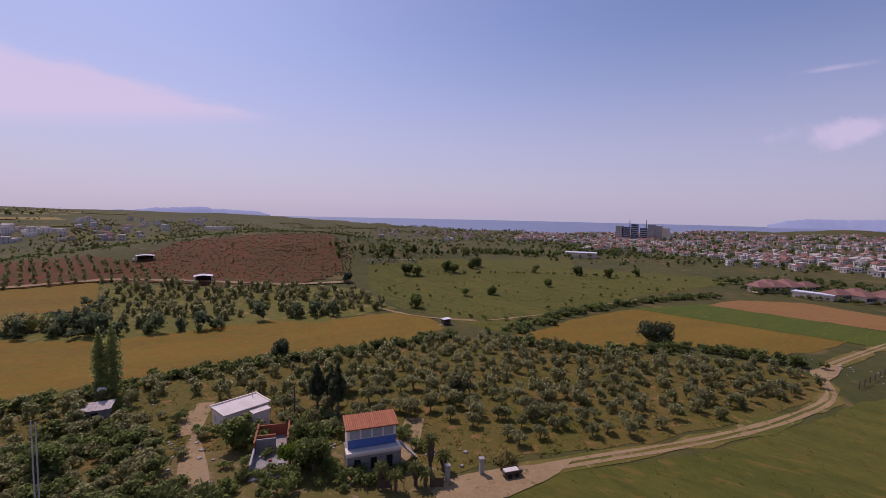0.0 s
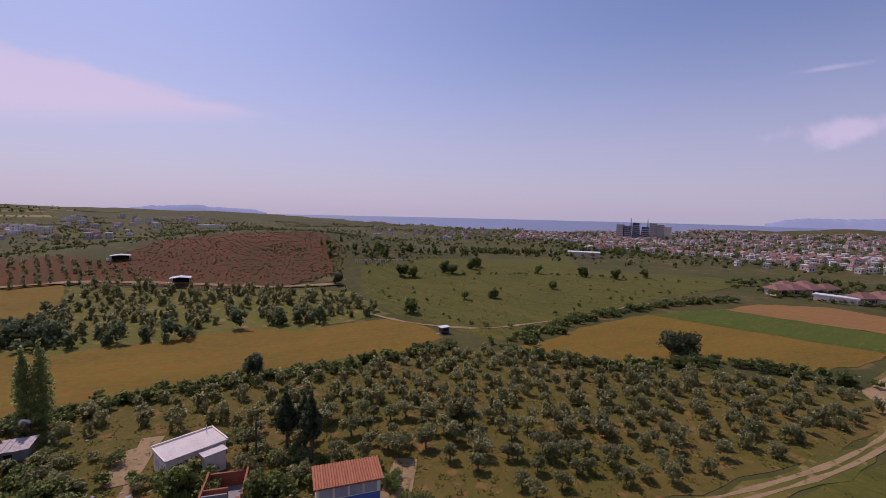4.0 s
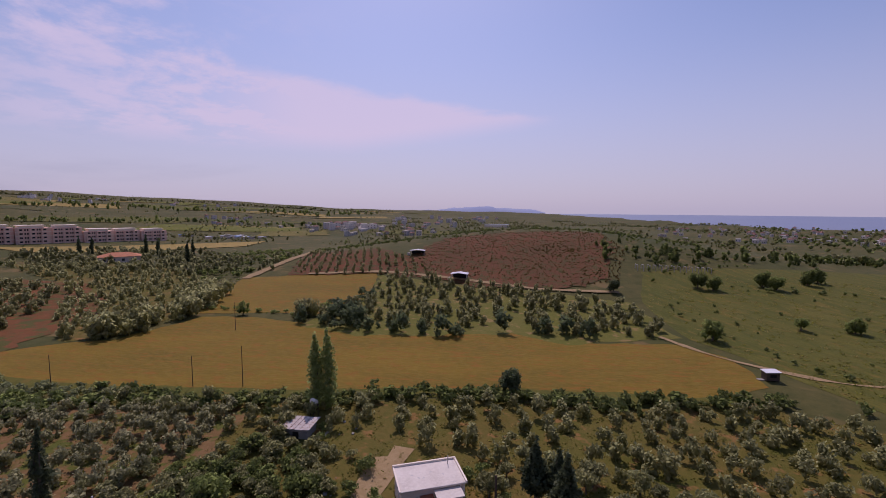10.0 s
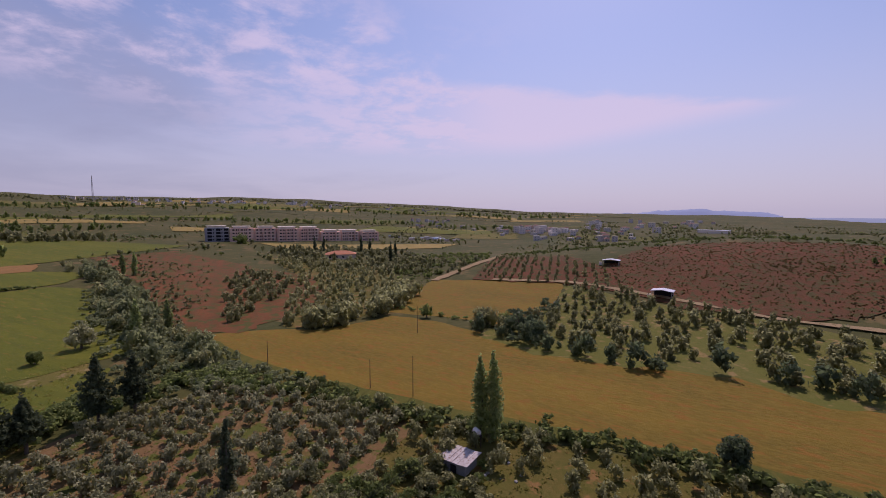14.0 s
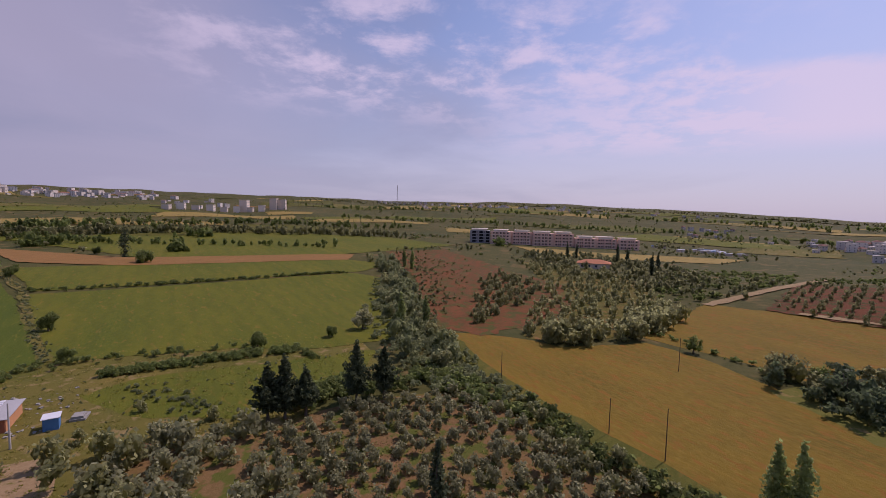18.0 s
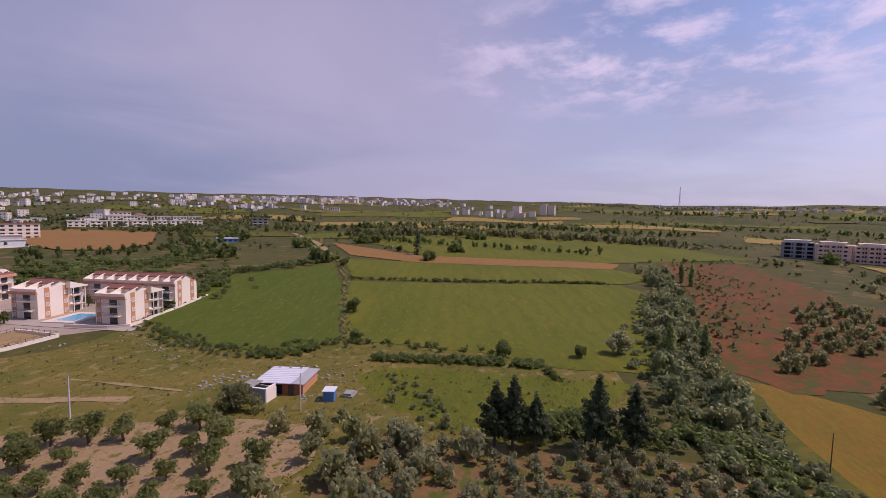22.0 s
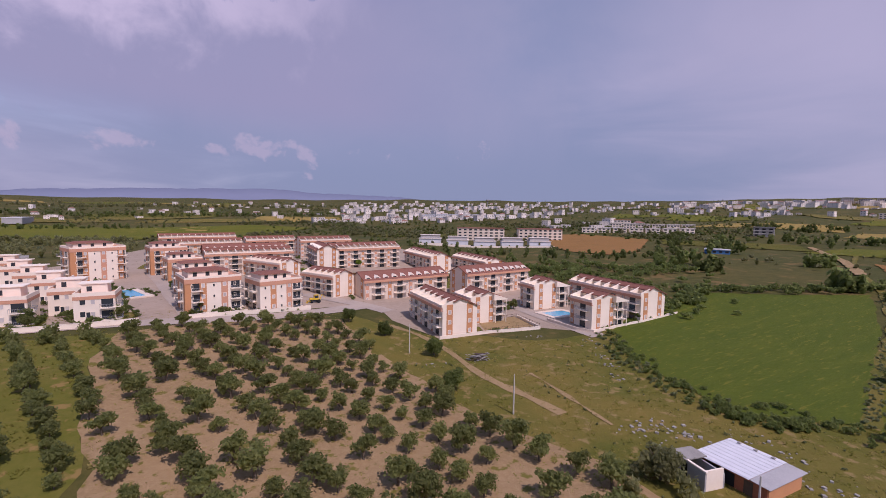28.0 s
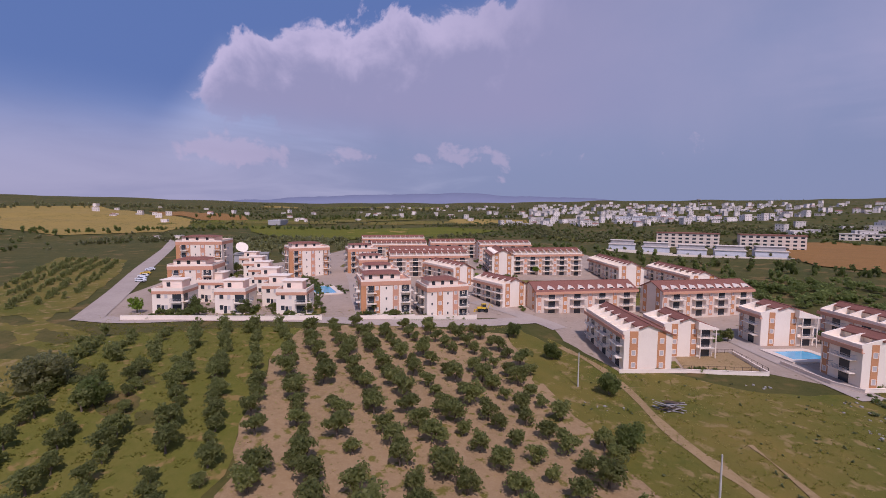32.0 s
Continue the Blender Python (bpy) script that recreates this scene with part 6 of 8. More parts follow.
def digger(x, y, turn, paint, label):
    h = thing("digger", pose(x, y, float(height(x, y)) + .22, 0, 0, turn), label, "digger")
    part("chassis", boxes((-1.8, -.6, .55, 1.7, .6, .95), bevel=.05), RUBBER, h)
    part("engine_cover", boxes((.3, -.5, .954, 1.9, .5, 1.6), bevel=.08), paint, h)
    cab = part("cab", boxes((-1.2, -.65, .954, .296, .65, 1.5), (-1.25, -.7, 2.5, .35, .7, 2.62), (-1.2, -.65, 1.5, -1.1, -.55, 2.5), (-1.2, .55, 1.5, -1.1, .65, 2.5), (.2, -.65, 1.5, .296, -.55, 2.5), (.2, .55, 1.5, .296, .65, 2.5)), paint, h)
    part("pane", boxes((-1.1, -.6, 1.504, .196, -.57, 2.496), (-1.1, .57, 1.504, .196, .6, 2.496)), GLASS, cab)
    for wx, r in ((-1.2, .62), (1.35, .42)):
        for wy in (-.85, .85):
            bm = bmesh.new()
            bmesh.ops.create_cone(bm, cap_ends=True, segments=16, radius1=r, radius2=r, depth=.35, matrix=pose(wx, wy, r - .2, 90))
            part("wheel", bm, RUBBER, h)
    part("boom", tube(bmesh.new(), [(-1.8, 0, .9), (-2.6, 0, 2.7), (-3.6, 0, 1.5)], (.17, .15, .1)), paint, h)
    part("loader_arm", boxes((1.6, -.55, .5, 2.6, -.4, .7), (1.6, .4, .5, 2.6, .55, .7)), paint, h)
    part("bucket", boxes((2.6, -.95, 0, 3.2, .95, .1), (2.6, -.95, .104, 2.72, .95, .75)), paint, h)


digger(18.5, -118, 40, CAR_PAINTS[2], "yellow digger standing by the apartment block")


def trailer():
    """A low flat trailer with a pale crate, and a straw heap behind it."""
    h = thing("farm_trailer", pose(6.3, 58.6, .13, 0, 0, 22) @ Matrix.Scale(.85, 4), "low dark trailer with white boards by the track", "trailer")
    part("bed", boxes((-1.6, -.8, .55, 1.6, .8, .72), bevel=.02), WOOD, h)
    for y0 in (-.8, .74):
        part("side_board", boxes((-1.6, y0, .72, 1.6, y0 + .06, 1.05)), WOOD, h)
    part("load", boxes((-1.3, -.6, .722, 1.2, .6, .98), bevel=.06), WHITE_ROOF, h)
    part("drawbar", tube(bmesh.new(), [(1.6, 0, .6), (2.7, 0, .4)], (.06, .05), 6), RAIL, h)
    for wx in (-.6, .6):
        for wy in (-.9, .9):
            bm = bmesh.new()
            bmesh.ops.create_cone(bm, cap_ends=True, segments=14, radius1=.34, radius2=.34, depth=.2, matrix=pose(wx, wy, .34, 90))
            part("wheel", bm, RUBBER, h)
    p = thing("straw_heap", pose(5.7, 61.8, 0), "rounded heap of dull straw beside the trailer", "straw heap")
    rng = np.random.default_rng(6)
    v, f = cores(rng, [(0, 0, .5, 1.5, 1.3), (.7, .4, .4, 1.1, 1.0), (-.8, .2, .4, 1.1, .9)], .95)
    v2, f2 = leaves(rng, [(0, 0, .5, 1.5, 1.2), (.7, .4, .4, 1.1, .9), (-.8, .2, .4, 1.1, .8)], 260, .22, .6)
    same("straw", mesh_of("straw", (np.vstack([v2, v]), [tuple(q) for q in f2] + [tuple(i + len(v2) for i in q) for q in f]), DRY_GRASS), p, Matrix())


# ---- the farms ----


def white_house():
    turn = math.degrees(math.atan2(73.7 - 67.8, -37.4 + 41.8))
    h = thing("white_house", pose(-41.9, 67.8, 0, 0, 0, turn), "single-storey white house with flat whitewashed roof", "house")
    # local x runs along the long back wall, y to the far side is negative
    part("wall", boxes((0, -4.6, -.4, 7.4, 0, 3.1), bevel=.03), WHITE, h)
    part("annex", boxes((3.9, -6.4, -.4, 6.6, -4.6, 2.75)), WHITE, h)
    part("roof", boxes((-.25, -4.85, 3.1, 7.65, .25, 3.28), bevel=.03), WHITE_ROOF, h)
    part("parapet", boxes((-.25, .05, 3.28, 7.65, .25, 3.5), (7.45, -4.85, 3.28, 7.65, .05, 3.45), (-.25, -4.85, 3.28, -.08, .05, 3.36)), WHITE, h)
    part("annex_roof", boxes((3.7, -6.6, 2.752, 6.8, -4.62, 2.9)), WHITE_ROOF, h)
    part("porch_sheet", prism([(2.1, 2.35), (3.6, 2.35), (3.6, 2.42), (2.1, 2.42)], -6.2, -4.62), RUST, h)
    window(h, (.9, 1.1), "left", 0, -1.3, 1.1)
    window(h, (.9, 1.1), "left", 0, -3.4, 1.1)
    window(h, (1.2, 1.3), "front", 1.3, -4.6, 1.0)
    part("door", boxes((2.6, -4.66, 0, 3.5, -4.58, 2.05)), WOOD, h)
    part("water_pipe", tube(bmesh.new(), [(6.4, -.8, 3.28), (6.4, -.8, 4.4)], (.05, .05)), POST, h)


white_house()


def blue_house():
    turn = math.degrees(math.atan2(61.5 - 58.5, -10.1 + 17.1))
    h = thing("blue_house", pose(-16.2, 57.4, 0, 0, 0, turn) @ Matrix.Scale(.93, 4), "two-storey house with blue wall and orange tiled roof", "house")
    # x along the front, y towards the back
    part("lower_wall", boxes((-.2, -1.0, -.4, 7.6, 3.6, 2.7), bevel=.03), CONCRETE, h, "rough grey stone lower storey")
    part("wall", boxes((0, .6, 3.0, 7.4, 3.6, 6.1)), WHITE, h)
    part("blue_panel", boxes((.05, .54, 3.05, 7.35, .62, 4.35)), BLUE_WALL, h, "blue painted wall under the windows")
    part("terrace", boxes((-.4, -1.3, 2.704, 7.8, .53, 3.0)), WHITE_ROOF, h)
    part("terrace_wall", boxes((-.4, -1.3, 3.0, 7.8, -1.0, 3.3), (-.4, -1.0, 3.0, -.05, .53, 3.3), (7.45, -1.0, 3.0, 7.8, .53, 3.3)), WHITE, h)
    for k in range(3):
        part("opening", boxes((.8 + k * 2.4, -1.06, .3, 1.7 + k * 2.4, -1.004, 2.1)), DARK, h)
    roof = thing_part("roof", h)
    for i in range(26):
        # clay tiles lie in courses down the slope
        x0 = -.35 + i * .312
        bm = bmesh.new()
        tube(bm, [(x0 + .15, .05, 6.12), (x0 + .15, 3.95, 6.75)], (.16, .16), 6)
        part("tile", bm, TERRACOTTA, roof)
    part("roof_board", prism([(-.35, 6.08), (7.75, 6.08), (7.75, 6.12), (-.35, 6.12)], .02, .3), WOOD, h)
    for k in range(4):
        x0 = .25 + k * 1.72
        g2 = part("window", boxes((x0, .50, 4.4, x0 + .07, .6, 5.95), (x0 + 1.55, .50, 4.4, x0 + 1.62, .6, 5.95), (x0 + .07, .50, 4.4, x0 + 1.55, .6, 4.47), (x0 + .07, .50, 5.88, x0 + 1.55, .6, 5.95)), WHITE, h)
        part("pane", boxes((x0 + .07, .55, 4.47, x0 + 1.55, .59, 5.88)), PALE_GLASS, g2)
    stairs = thing_part("stair", h)
    for k in range(10):
        part("step", boxes((8.0 + k * .27, .2, 2.7 - k * .28, 8.3 + k * .27, 1.3, 2.86 - k * .28)), CONCRETE, stairs)


def thing_part(name, parent):
    """A part that only holds pieces."""
    bm = boxes((0, .3, 6.0, 7.4, 3.7, 6.06)) if name == "roof" else boxes((7.9, .1, -.2, 8.1, .2, 2.9))
    return part(name, bm, TERRACOTTA if name == "roof" else CONCRETE, parent)


blue_house()


def ruin():
    h = thing("roofless_ruin", pose(-28.5, 60.5, 0, 0, 0, -70), "roofless brick ruin with concrete floor", "ruin")
    part("floor_slab", boxes((-5.5, -2.4, -.1, 6.5, 2.4, .2)), CONCRETE, h)
    for b in ((-5.5, -2.4, .2, .5, -2.15, 2.3), (-5.5, 2.15, .2, .5, 2.4, 2.5), (-5.5, -2.15, .2, -5.25, 2.15, 2.0), (-1.8, -2.15, .2, -1.55, .5, 2.2)):
        part("brick_wall", boxes(b), RUST, h, "unplastered red brick wall")
    for b in ((.5, -2.4, .2, 5.0, -2.15, 1.5), (.5, 1.2, .2, .75, 2.15, 1.6)):
        part("plaster_wall", boxes(b), GREY_WALL, h)
    part("doorway", boxes((-.6, -2.15, .2, -.4, .6, 2.2)), CONCRETE, h)
    for k in range(9):
        part("rubble_block", boxes((-4.6 + k * 1.1, -1.6 + (k * 7 % 5) * .7, .2, -4.2 + k * 1.1, -1.2 + (k * 7 % 5) * .7, .45)), STONE if k % 2 else RUST, h)


ruin()


def small_hut():
    h = thing("small_hut", pose(-63.2, 69, -.75, 0, 0, 30), "small hut with sagging rust-stained sheet roof", "hut")
    part("wall", boxes((-1.9, -1.6, -.3, 1.9, 1.6, 2.3)), CONCRETE, h)
    part("door", boxes((-.4, -1.66, 0, .5, -1.6, 1.9)), DARK, h)
    for k in range(6):
        x0 = -2.3 + k * .78
        part("roof_sheet", prism([(x0, 2.42 + .06 * (k % 2)), (x0 + .82, 2.46 + .05 * (k % 3)), (x0 + .82, 2.50 + .05 * (k % 3)), (x0, 2.46 + .06 * (k % 2))], -2.1, 2.1), RUSTY_SHEET, h)
    w = thing("water_tank", pose(-66.4, 73.8, 0, 0, 0, 0), "white water tank on a stand beside the hut", "water tank")
    part("stand", boxes((-.5, -.5, 0, -.4, -.4, 1.9), (.4, -.5, 0, .5, -.4, 1.9), (-.5, .4, 0, -.4, .5, 1.9), (.4, .4, 0, .5, .5, 1.9), (-.6, -.6, 1.9, .6, .6, 2.0)), WOOD, w)
    bm = bmesh.new()
    bmesh.ops.create_cone(bm, cap_ends=True, segments=18, radius1=.45, radius2=.45, depth=1.2, matrix=pose(0, 0, 2.5, 0, 90))
    bmesh.ops.bevel(bm, geom=bm.edges[:], offset=.06, segments=1, affect="EDGES")
    part("tank", bm, WHITE, w)


small_hut()


def field_house():
    h = thing("farm_shed", pose(-76.9, -36.7, 0, 0, 0, 125), "rust red farm shed with pale sheet roof", "shed")
    # x runs along the open front, y to the back
    part("wall", boxes((.2, .2, -.3, 9.4, 8.3, 2.2)), RUST, h)
    part("end_wall", boxes((9.4, .3, -.3, 9.52, 8.2, 2.15)), ORANGE, h)
    part("roof_sheet", prism([(-.3, 2.30), (7.4, 2.42), (7.4, 2.50), (-.3, 2.38)], -.4, 8.8), SHEET, h, "pale pinkish white roof sheet")
    part("roof_sheet", prism([(7.44, 2.36), (9.9, 2.26), (9.9, 2.33), (7.44, 2.43)], -.2, 8.8), GREY_WALL, h, "grey corrugated roof sheet")
    for k in range(9):
        part("roof_rib", prism([(-.3, 2.39), (7.38, 2.51), (7.38, 2.55), (-.3, 2.43)], k * 1.0 - .2, k * 1.0 - .14), SHEET, h)
    for k in range(3):
        part("roof_weight", boxes((1.2 + k * 2.3, 7.9, 2.5, 1.7 + k * 2.3, 8.3, 2.72), bevel=.05), STONE, h)
    part("door", boxes((6.6, .12, 0, 7.7, .2, 1.95)), WOOD, h)
    part("opening", boxes((1.5, .13, .1, 5.4, .2, 1.9)), DARK, h)
    c = thing("concrete_hut", pose(-73.4, -35.6, 0, 0, 0, 115) @ Matrix.Scale(1.25, 4), "small broken concrete hut with an open doorway", "hut")
    part("wall", boxes((0, 0, -.3, 1.2, .2, 2.2), (2.1, 0, -.3, 4.4, .2, 2.2), (1.2, 0, 1.9, 2.1, .2, 2.2)), GREY_WALL, c)
    part("wall", boxes((0, 2.5, -.3, 4.4, 2.7, 1.7), (0, .2, -.3, .2, 2.5, 1.9)), GREY_WALL, c)
    part("side_wall", boxes((4.2, .2, -.3, 4.4, 2.5, 2.3)), WHITE, c, "whitewashed side wall")
    part("roof", boxes((-.2, -.2, 2.2, 2.0, 2.8, 2.34)), CONCRETE, c)
    part("beam", boxes((2.0, -.1, 2.2, 4.6, .2, 2.34)), WHITE, c)
    part("doorway", boxes((1.22, .08, 0, 2.08, .12, 1.88)), DARK, c)
    b = thing("blue_cabin", pose(-84.9, -23.6, 0, 0, 0, 40), "small faded blue cabin with pale flat roof", "cabin")
    part("wall", boxes((-1.15, -1.0, -.1, 1.15, 1.0, 2.0), bevel=.02), BLUE, b)
    part("roof", boxes((-1.35, -1.2, 2.0, 1.35, 1.2, 2.1)), SHEET, b)
    part("doorway", boxes((-1.2, -.5, .05, -1.14, .45, 1.8)), DARK, b)
    s = thing("concrete_slab", pose(-88.7, -22.4, .05, 0, 0, 30), "tilted broken concrete slabs on the grass", "slab")
    part("slab", boxes((-1.5, -1.1, 0, 1.5, 1.1, .35)), CONCRETE, s)
    part("slab", boxes((-.7, -.9, .352, 1.3, .8, .75)), CONCRETE, s)


field_house()


def pallet_pile():
    rng = random.Random(4)
    h = thing("pallet_pile", pose(-42.5, -78.5, 0, 0, 0, 25), "heap of weathered grey boards in the grass", "timber pile")
    for k in range(26):
        m = pose(rng.uniform(-1.6, 1.6), rng.uniform(-1.2, 1.2), .12 + .05 * k, rng.uniform(-12, 12), rng.uniform(-10, 10), rng.uniform(-35, 35))
        part("board", boxes((-1.6, -.16, -.03, 1.6, .16, .03)), CONCRETE if k % 3 else WOOD, h).matrix_basis = m


pallet_pile()


def open_shed(x, y, w, d, tall, turn, label):
    h = thing("field_shelter", pose(x, y, float(height(x, y)), 0, 0, turn), label, "shelter")
    for px in (-w / 2, w / 2 - .2):
        for py in (-d / 2, d / 2 - .2):
            part("post", boxes((px, py, -.5, px + .2, py + .2, tall)), POST, h)
    part("roof", prism([(-w / 2 - .4, tall), (0, tall + .5), (w / 2 + .4, tall), (w / 2 + .4, tall + .12), (0, tall + .62), (-w / 2 - .4, tall + .12)], -d / 2 - .4, d / 2 + .4), SHEET, h)
    part("back_wall", boxes((-w / 2 + .2, d / 2 - .4, 0, w / 2 - .2, d / 2 - .25, tall - .3)), DARK, h)
    part("side_tank", boxes((-w / 2 - 1.8, -.6, -.2, -w / 2 - .6, .6, 1.2), bevel=.1), WHITE, h)


open_shed(-114, 180, 6.5, 4.5, 2.8, 28, "open shelter with white roof below the hill")
open_shed(-156, 201, 7, 4, 2.2, 35, "low shelter with pale roof among olives")


def kiosk():
    h = thing("field_kiosk", pose(-7.6, 140.6, 0, 0, 0, 30) @ Matrix.Scale(.75, 4), "small dark field cabin with pale roof", "cabin")
    part("wall", boxes((-1.6, -1.3, .5, 1.6, 1.3, 2.6)), WOOD, h)
    part("roof", prism([(-1.9, 2.6), (1.9, 2.85), (1.9, 2.97), (-1.9, 2.72)], -1.6, 1.6), SHEET, h)
    part("window", boxes((-.7, -1.36, 1.4, .8, -1.3, 2.2)), DARK, h)
    for px in (-1.5, 1.3):
        for py in (-1.2, 1.0):
            part("leg", boxes((px, py, -.3, px + .2, py + .2, .5)), WOOD, h)
    part("step", boxes((-3.2, -.6, 0, -1.62, .6, .4)), CONCRETE, h)


kiosk()


def pole(x, y, tall, label, mat=POST, arms=1, r=.13):
    h = thing("utility_pole", pose(x, y, float(height(x, y)), 0, 0, 30), label, "pole", "utility poles")
    part("shaft", tube(bmesh.new(), [(0, 0, -.5), (0, 0, tall * .5), (0, 0, tall)], (r * 1.25, r, r * .75), 8), mat, h)
    for k in range(arms):
        part("crossarm", boxes((-.8, -.06, tall - .35 - k * .6, .8, .06, tall - .23 - k * .6)), mat, h)
        for q in (-.7, 0, .7):
            part("insulator", tube(bmesh.new(), [(q, 0, tall - .23 - k * .6), (q, 0, tall - .02 - k * .6)], (.05, .04), 6), WHITE, h)
    return h


pole(-51, -49.4, 7.5, "pale concrete utility pole in rough grass", arms=0)
pole(-24.8, -79.6, 7.5, "pale concrete utility pole by the path", arms=0)
pole(-78.4, -23.4, 7.0, "pale utility pole beside the farm shed", arms=0)
for px, py, t0 in ((-87.3, 72.5, 8), (-94.8, 66.5, 6), (-127, 91, 8), (-117, 49.7, 6)):
    pole(px, py, t0, "thin dark utility pole at the wheat field", WOOD, 0, .07)
pole(-42.9, 39.3, 14.5, "tall twin utility pole in the thicket", POST, 0, .08)
pole(-42.1, 39.0, 14.5, "tall twin utility pole in the thicket", POST, 0, .08)
pole(-28.5, 69, 7, "thin wooden pole beside the white house", WOOD, 0)


def cables():
    h = thing("power_line", pose(0, 0, 0), "thin overhead cables running to the small hut", "cable")
    for k in range(2):
        pts = []
        for i in range(13):
            f = i / 12
            pts.append((-63.5 + (-44 + 63.5) * f + k * .5, 67.6 + (22 - 67.6) * f, 4.0 + 5.0 * f - 2.2 * math.sin(f * math.pi)))
        part("cable", tube(bmesh.new(), pts, [.02] * 13, 4), DARK, h)


cables()


def gate_and_fence():
    for gx, gy in ((2.2, 58.6), (-2.4, 56.4)):
        h = thing("gate_pillar", pose(gx, gy, 0, 0, 0, 20), "rough stone gate pillar beside the drive", "gate pillar", "gate pillars")
        part("shaft", boxes((-.3, -.3, -.2, .3, .3, 2.2), bevel=.04), STONE, h)
        part("cap", boxes((-.4, -.4, 2.2, .4, .4, 2.35), bevel=.03), CONCRETE, h)
    f = thing("garden_fence", pose(-13, 53.5, 0, 0, 0, 8), "dark panel fence before the blue house", "fence")
    for k in range(7):
        part("post", boxes((k * 1.7, -.05, -.2, k * 1.7 + .1, .05, 1.5)), WOOD, f)
        if k in (1, 5):
            part("panel", boxes((k * 1.7 + .1, -.02, .2, k * 1.7 + 1.7, .02, 1.4)), WOOD, f)
    r = thing("field_fence", pose(82, 100, 0), "weathered post fence along the dirt track", "fence")
    for k in range(18):
        x, y = 2 + k * 2.8, k * 2.0 - 2
        part("post", tube(bmesh.new(), [(x, y, -.3), (x, y, 1.6)], (.09, .08), 6), WOOD, r)
        if k < 17:
            for z in (.7, 1.3):
                part("rail", tube(bmesh.new(), [(x, y, z), (x + 2.8, y + 2.0, z)], (.05, .05), 5), WOOD, r)


gate_and_fence()
trailer()


def rubble():
    rng = np.random.default_rng(12)
    v0 = np.array(list(itertools.product((-1, 1), repeat=3)), float)
    f0 = [(0, 1, 3, 2), (4, 6, 7, 5), (0, 4, 5, 1), (2, 3, 7, 6), (0, 2, 6, 4), (1, 5, 7, 3)]
    verts, faces, at = [], [], 0
    spots = [(-75, -43, 6, 14), (-89, -45, 5, 16), (-93, -41, 5, 14), (-92.5, -33, 5, 22), (-83, -30, 3, 10), (-84, -26, 3, 12), (-42, -79, 3, 14), (-58, -100, 3, 5), (-75, -98, 6, 12), (-74, -87, 2, 10), (-74, -80, 2, 12), (-74, -72, 2.5, 10), (-72, -47, 2.5, 16), (-76, -49, 3, 24), (-80, -46, 3, 20), (-31, -73, 3, 8), (-47, 63, 4, 14), (-44, 60, 4, 10), (-37, 57, 5, 12), (-20, 64, 4, 10), (-60, 72, 5, 8), (66, -18, 8, 8), (-4, 62, 5, 12), (92, 112, 6, 14)]
    for x, y, s, n in spots:
        for _ in range(n):
            px, py = x + rng.normal(0, s / 2), y + rng.normal(0, s / 2)
            size = rng.uniform(.08, .30) * 1.0 * np.array([1, rng.uniform(.6, 1.2), rng.uniform(.4, .8)])
            a = rng.uniform(0, math.tau)
            c, w = math.cos(a), math.sin(a)
            q = v0 * size * rng.uniform(.7, 1.15, v0.shape)
            q = np.column_stack([q[:, 0] * c - q[:, 1] * w + px, q[:, 0] * w + q[:, 1] * c + py, q[:, 2] + float(height(px, py)) + size[2] * .6])
            verts.append(q)
            faces += [tuple(i + at for i in g) for g in f0]
            at += 8
    ob = mesh_object("rubble", np.vstack(verts).tolist(), faces, STONE)
    tagged(ob, "pale stones and rubble lying in the grass", "rubble", kind="stuff")


import itertools  # noqa: E402
rubble()


# ---- single trees ----


def tall_crown(seed, radius, low, high, n, size, taper=.35):
    """A narrow crown of stacked lumps."""
    rng = np.random.default_rng(seed)
    lumps = []
    count = int((high - low) / (radius * .9)) + 1
    for k in range(count):
        f = k / max(count - 1, 1)
        r = radius * (1 - taper * abs(f - .4) * 1.5) * (1 - .75 * max(0, f - .75) / .25)
        lumps.append((rng.normal(0, radius * .12), rng.normal(0, radius * .12), low + (high - low) * f, max(r, .25), radius * 1.0))
    v1, f1 = leaves(rng, lumps, n, size, .4)
    v2, f2 = cores(rng, lumps, .6)
    return np.vstack([v1, v2]), [tuple(f) for f in f1] + [tuple(i + len(v1) for i in f) for f in f2]


def single_tree(name, x, y, arrays, mat, trunk, label, category, group="", turn=0.0, scale=1.0):
    t = thing(name, pose(x, y, float(height(x, y)), 0, 0, turn) @ Matrix.Scale(scale, 4), label, category, group)
    same("trunk", trunk, t, Matrix())
    part_mesh = mesh_of("crown", arrays, mat)
    same("crown", part_mesh, t, Matrix())
    return t


TALL_TRUNK = trunk_mesh("trunk", 201, 4.0, .22, 3, .6)
SHORT_TRUNK = trunk_mesh("trunk", 203, 1.5, .15, 4, 1.1)
single_tree("poplar_tree", -66.8, 77.0, tall_crown(1, 1.45, .8, 12.8, 2000, .25), POPLAR_LEAF, TALL_TRUNK, "tall slender poplar beside the small hut", "poplar", "twin poplars")
single_tree("poplar_tree", -68.3, 75.6, tall_crown(2, 1.35, .8, 12.2, 1900, .25), POPLAR_LEAF, TALL_TRUNK, "tall slender poplar beside the small hut", "poplar", "twin poplars")
single_tree("cypress_tree", -70, 40.5, tall_crown(3, .95, .6, 9.5, 900, .26, .6), PINE, TALL_TRUNK, "dark pointed cypress in the olive grove", "cypress")


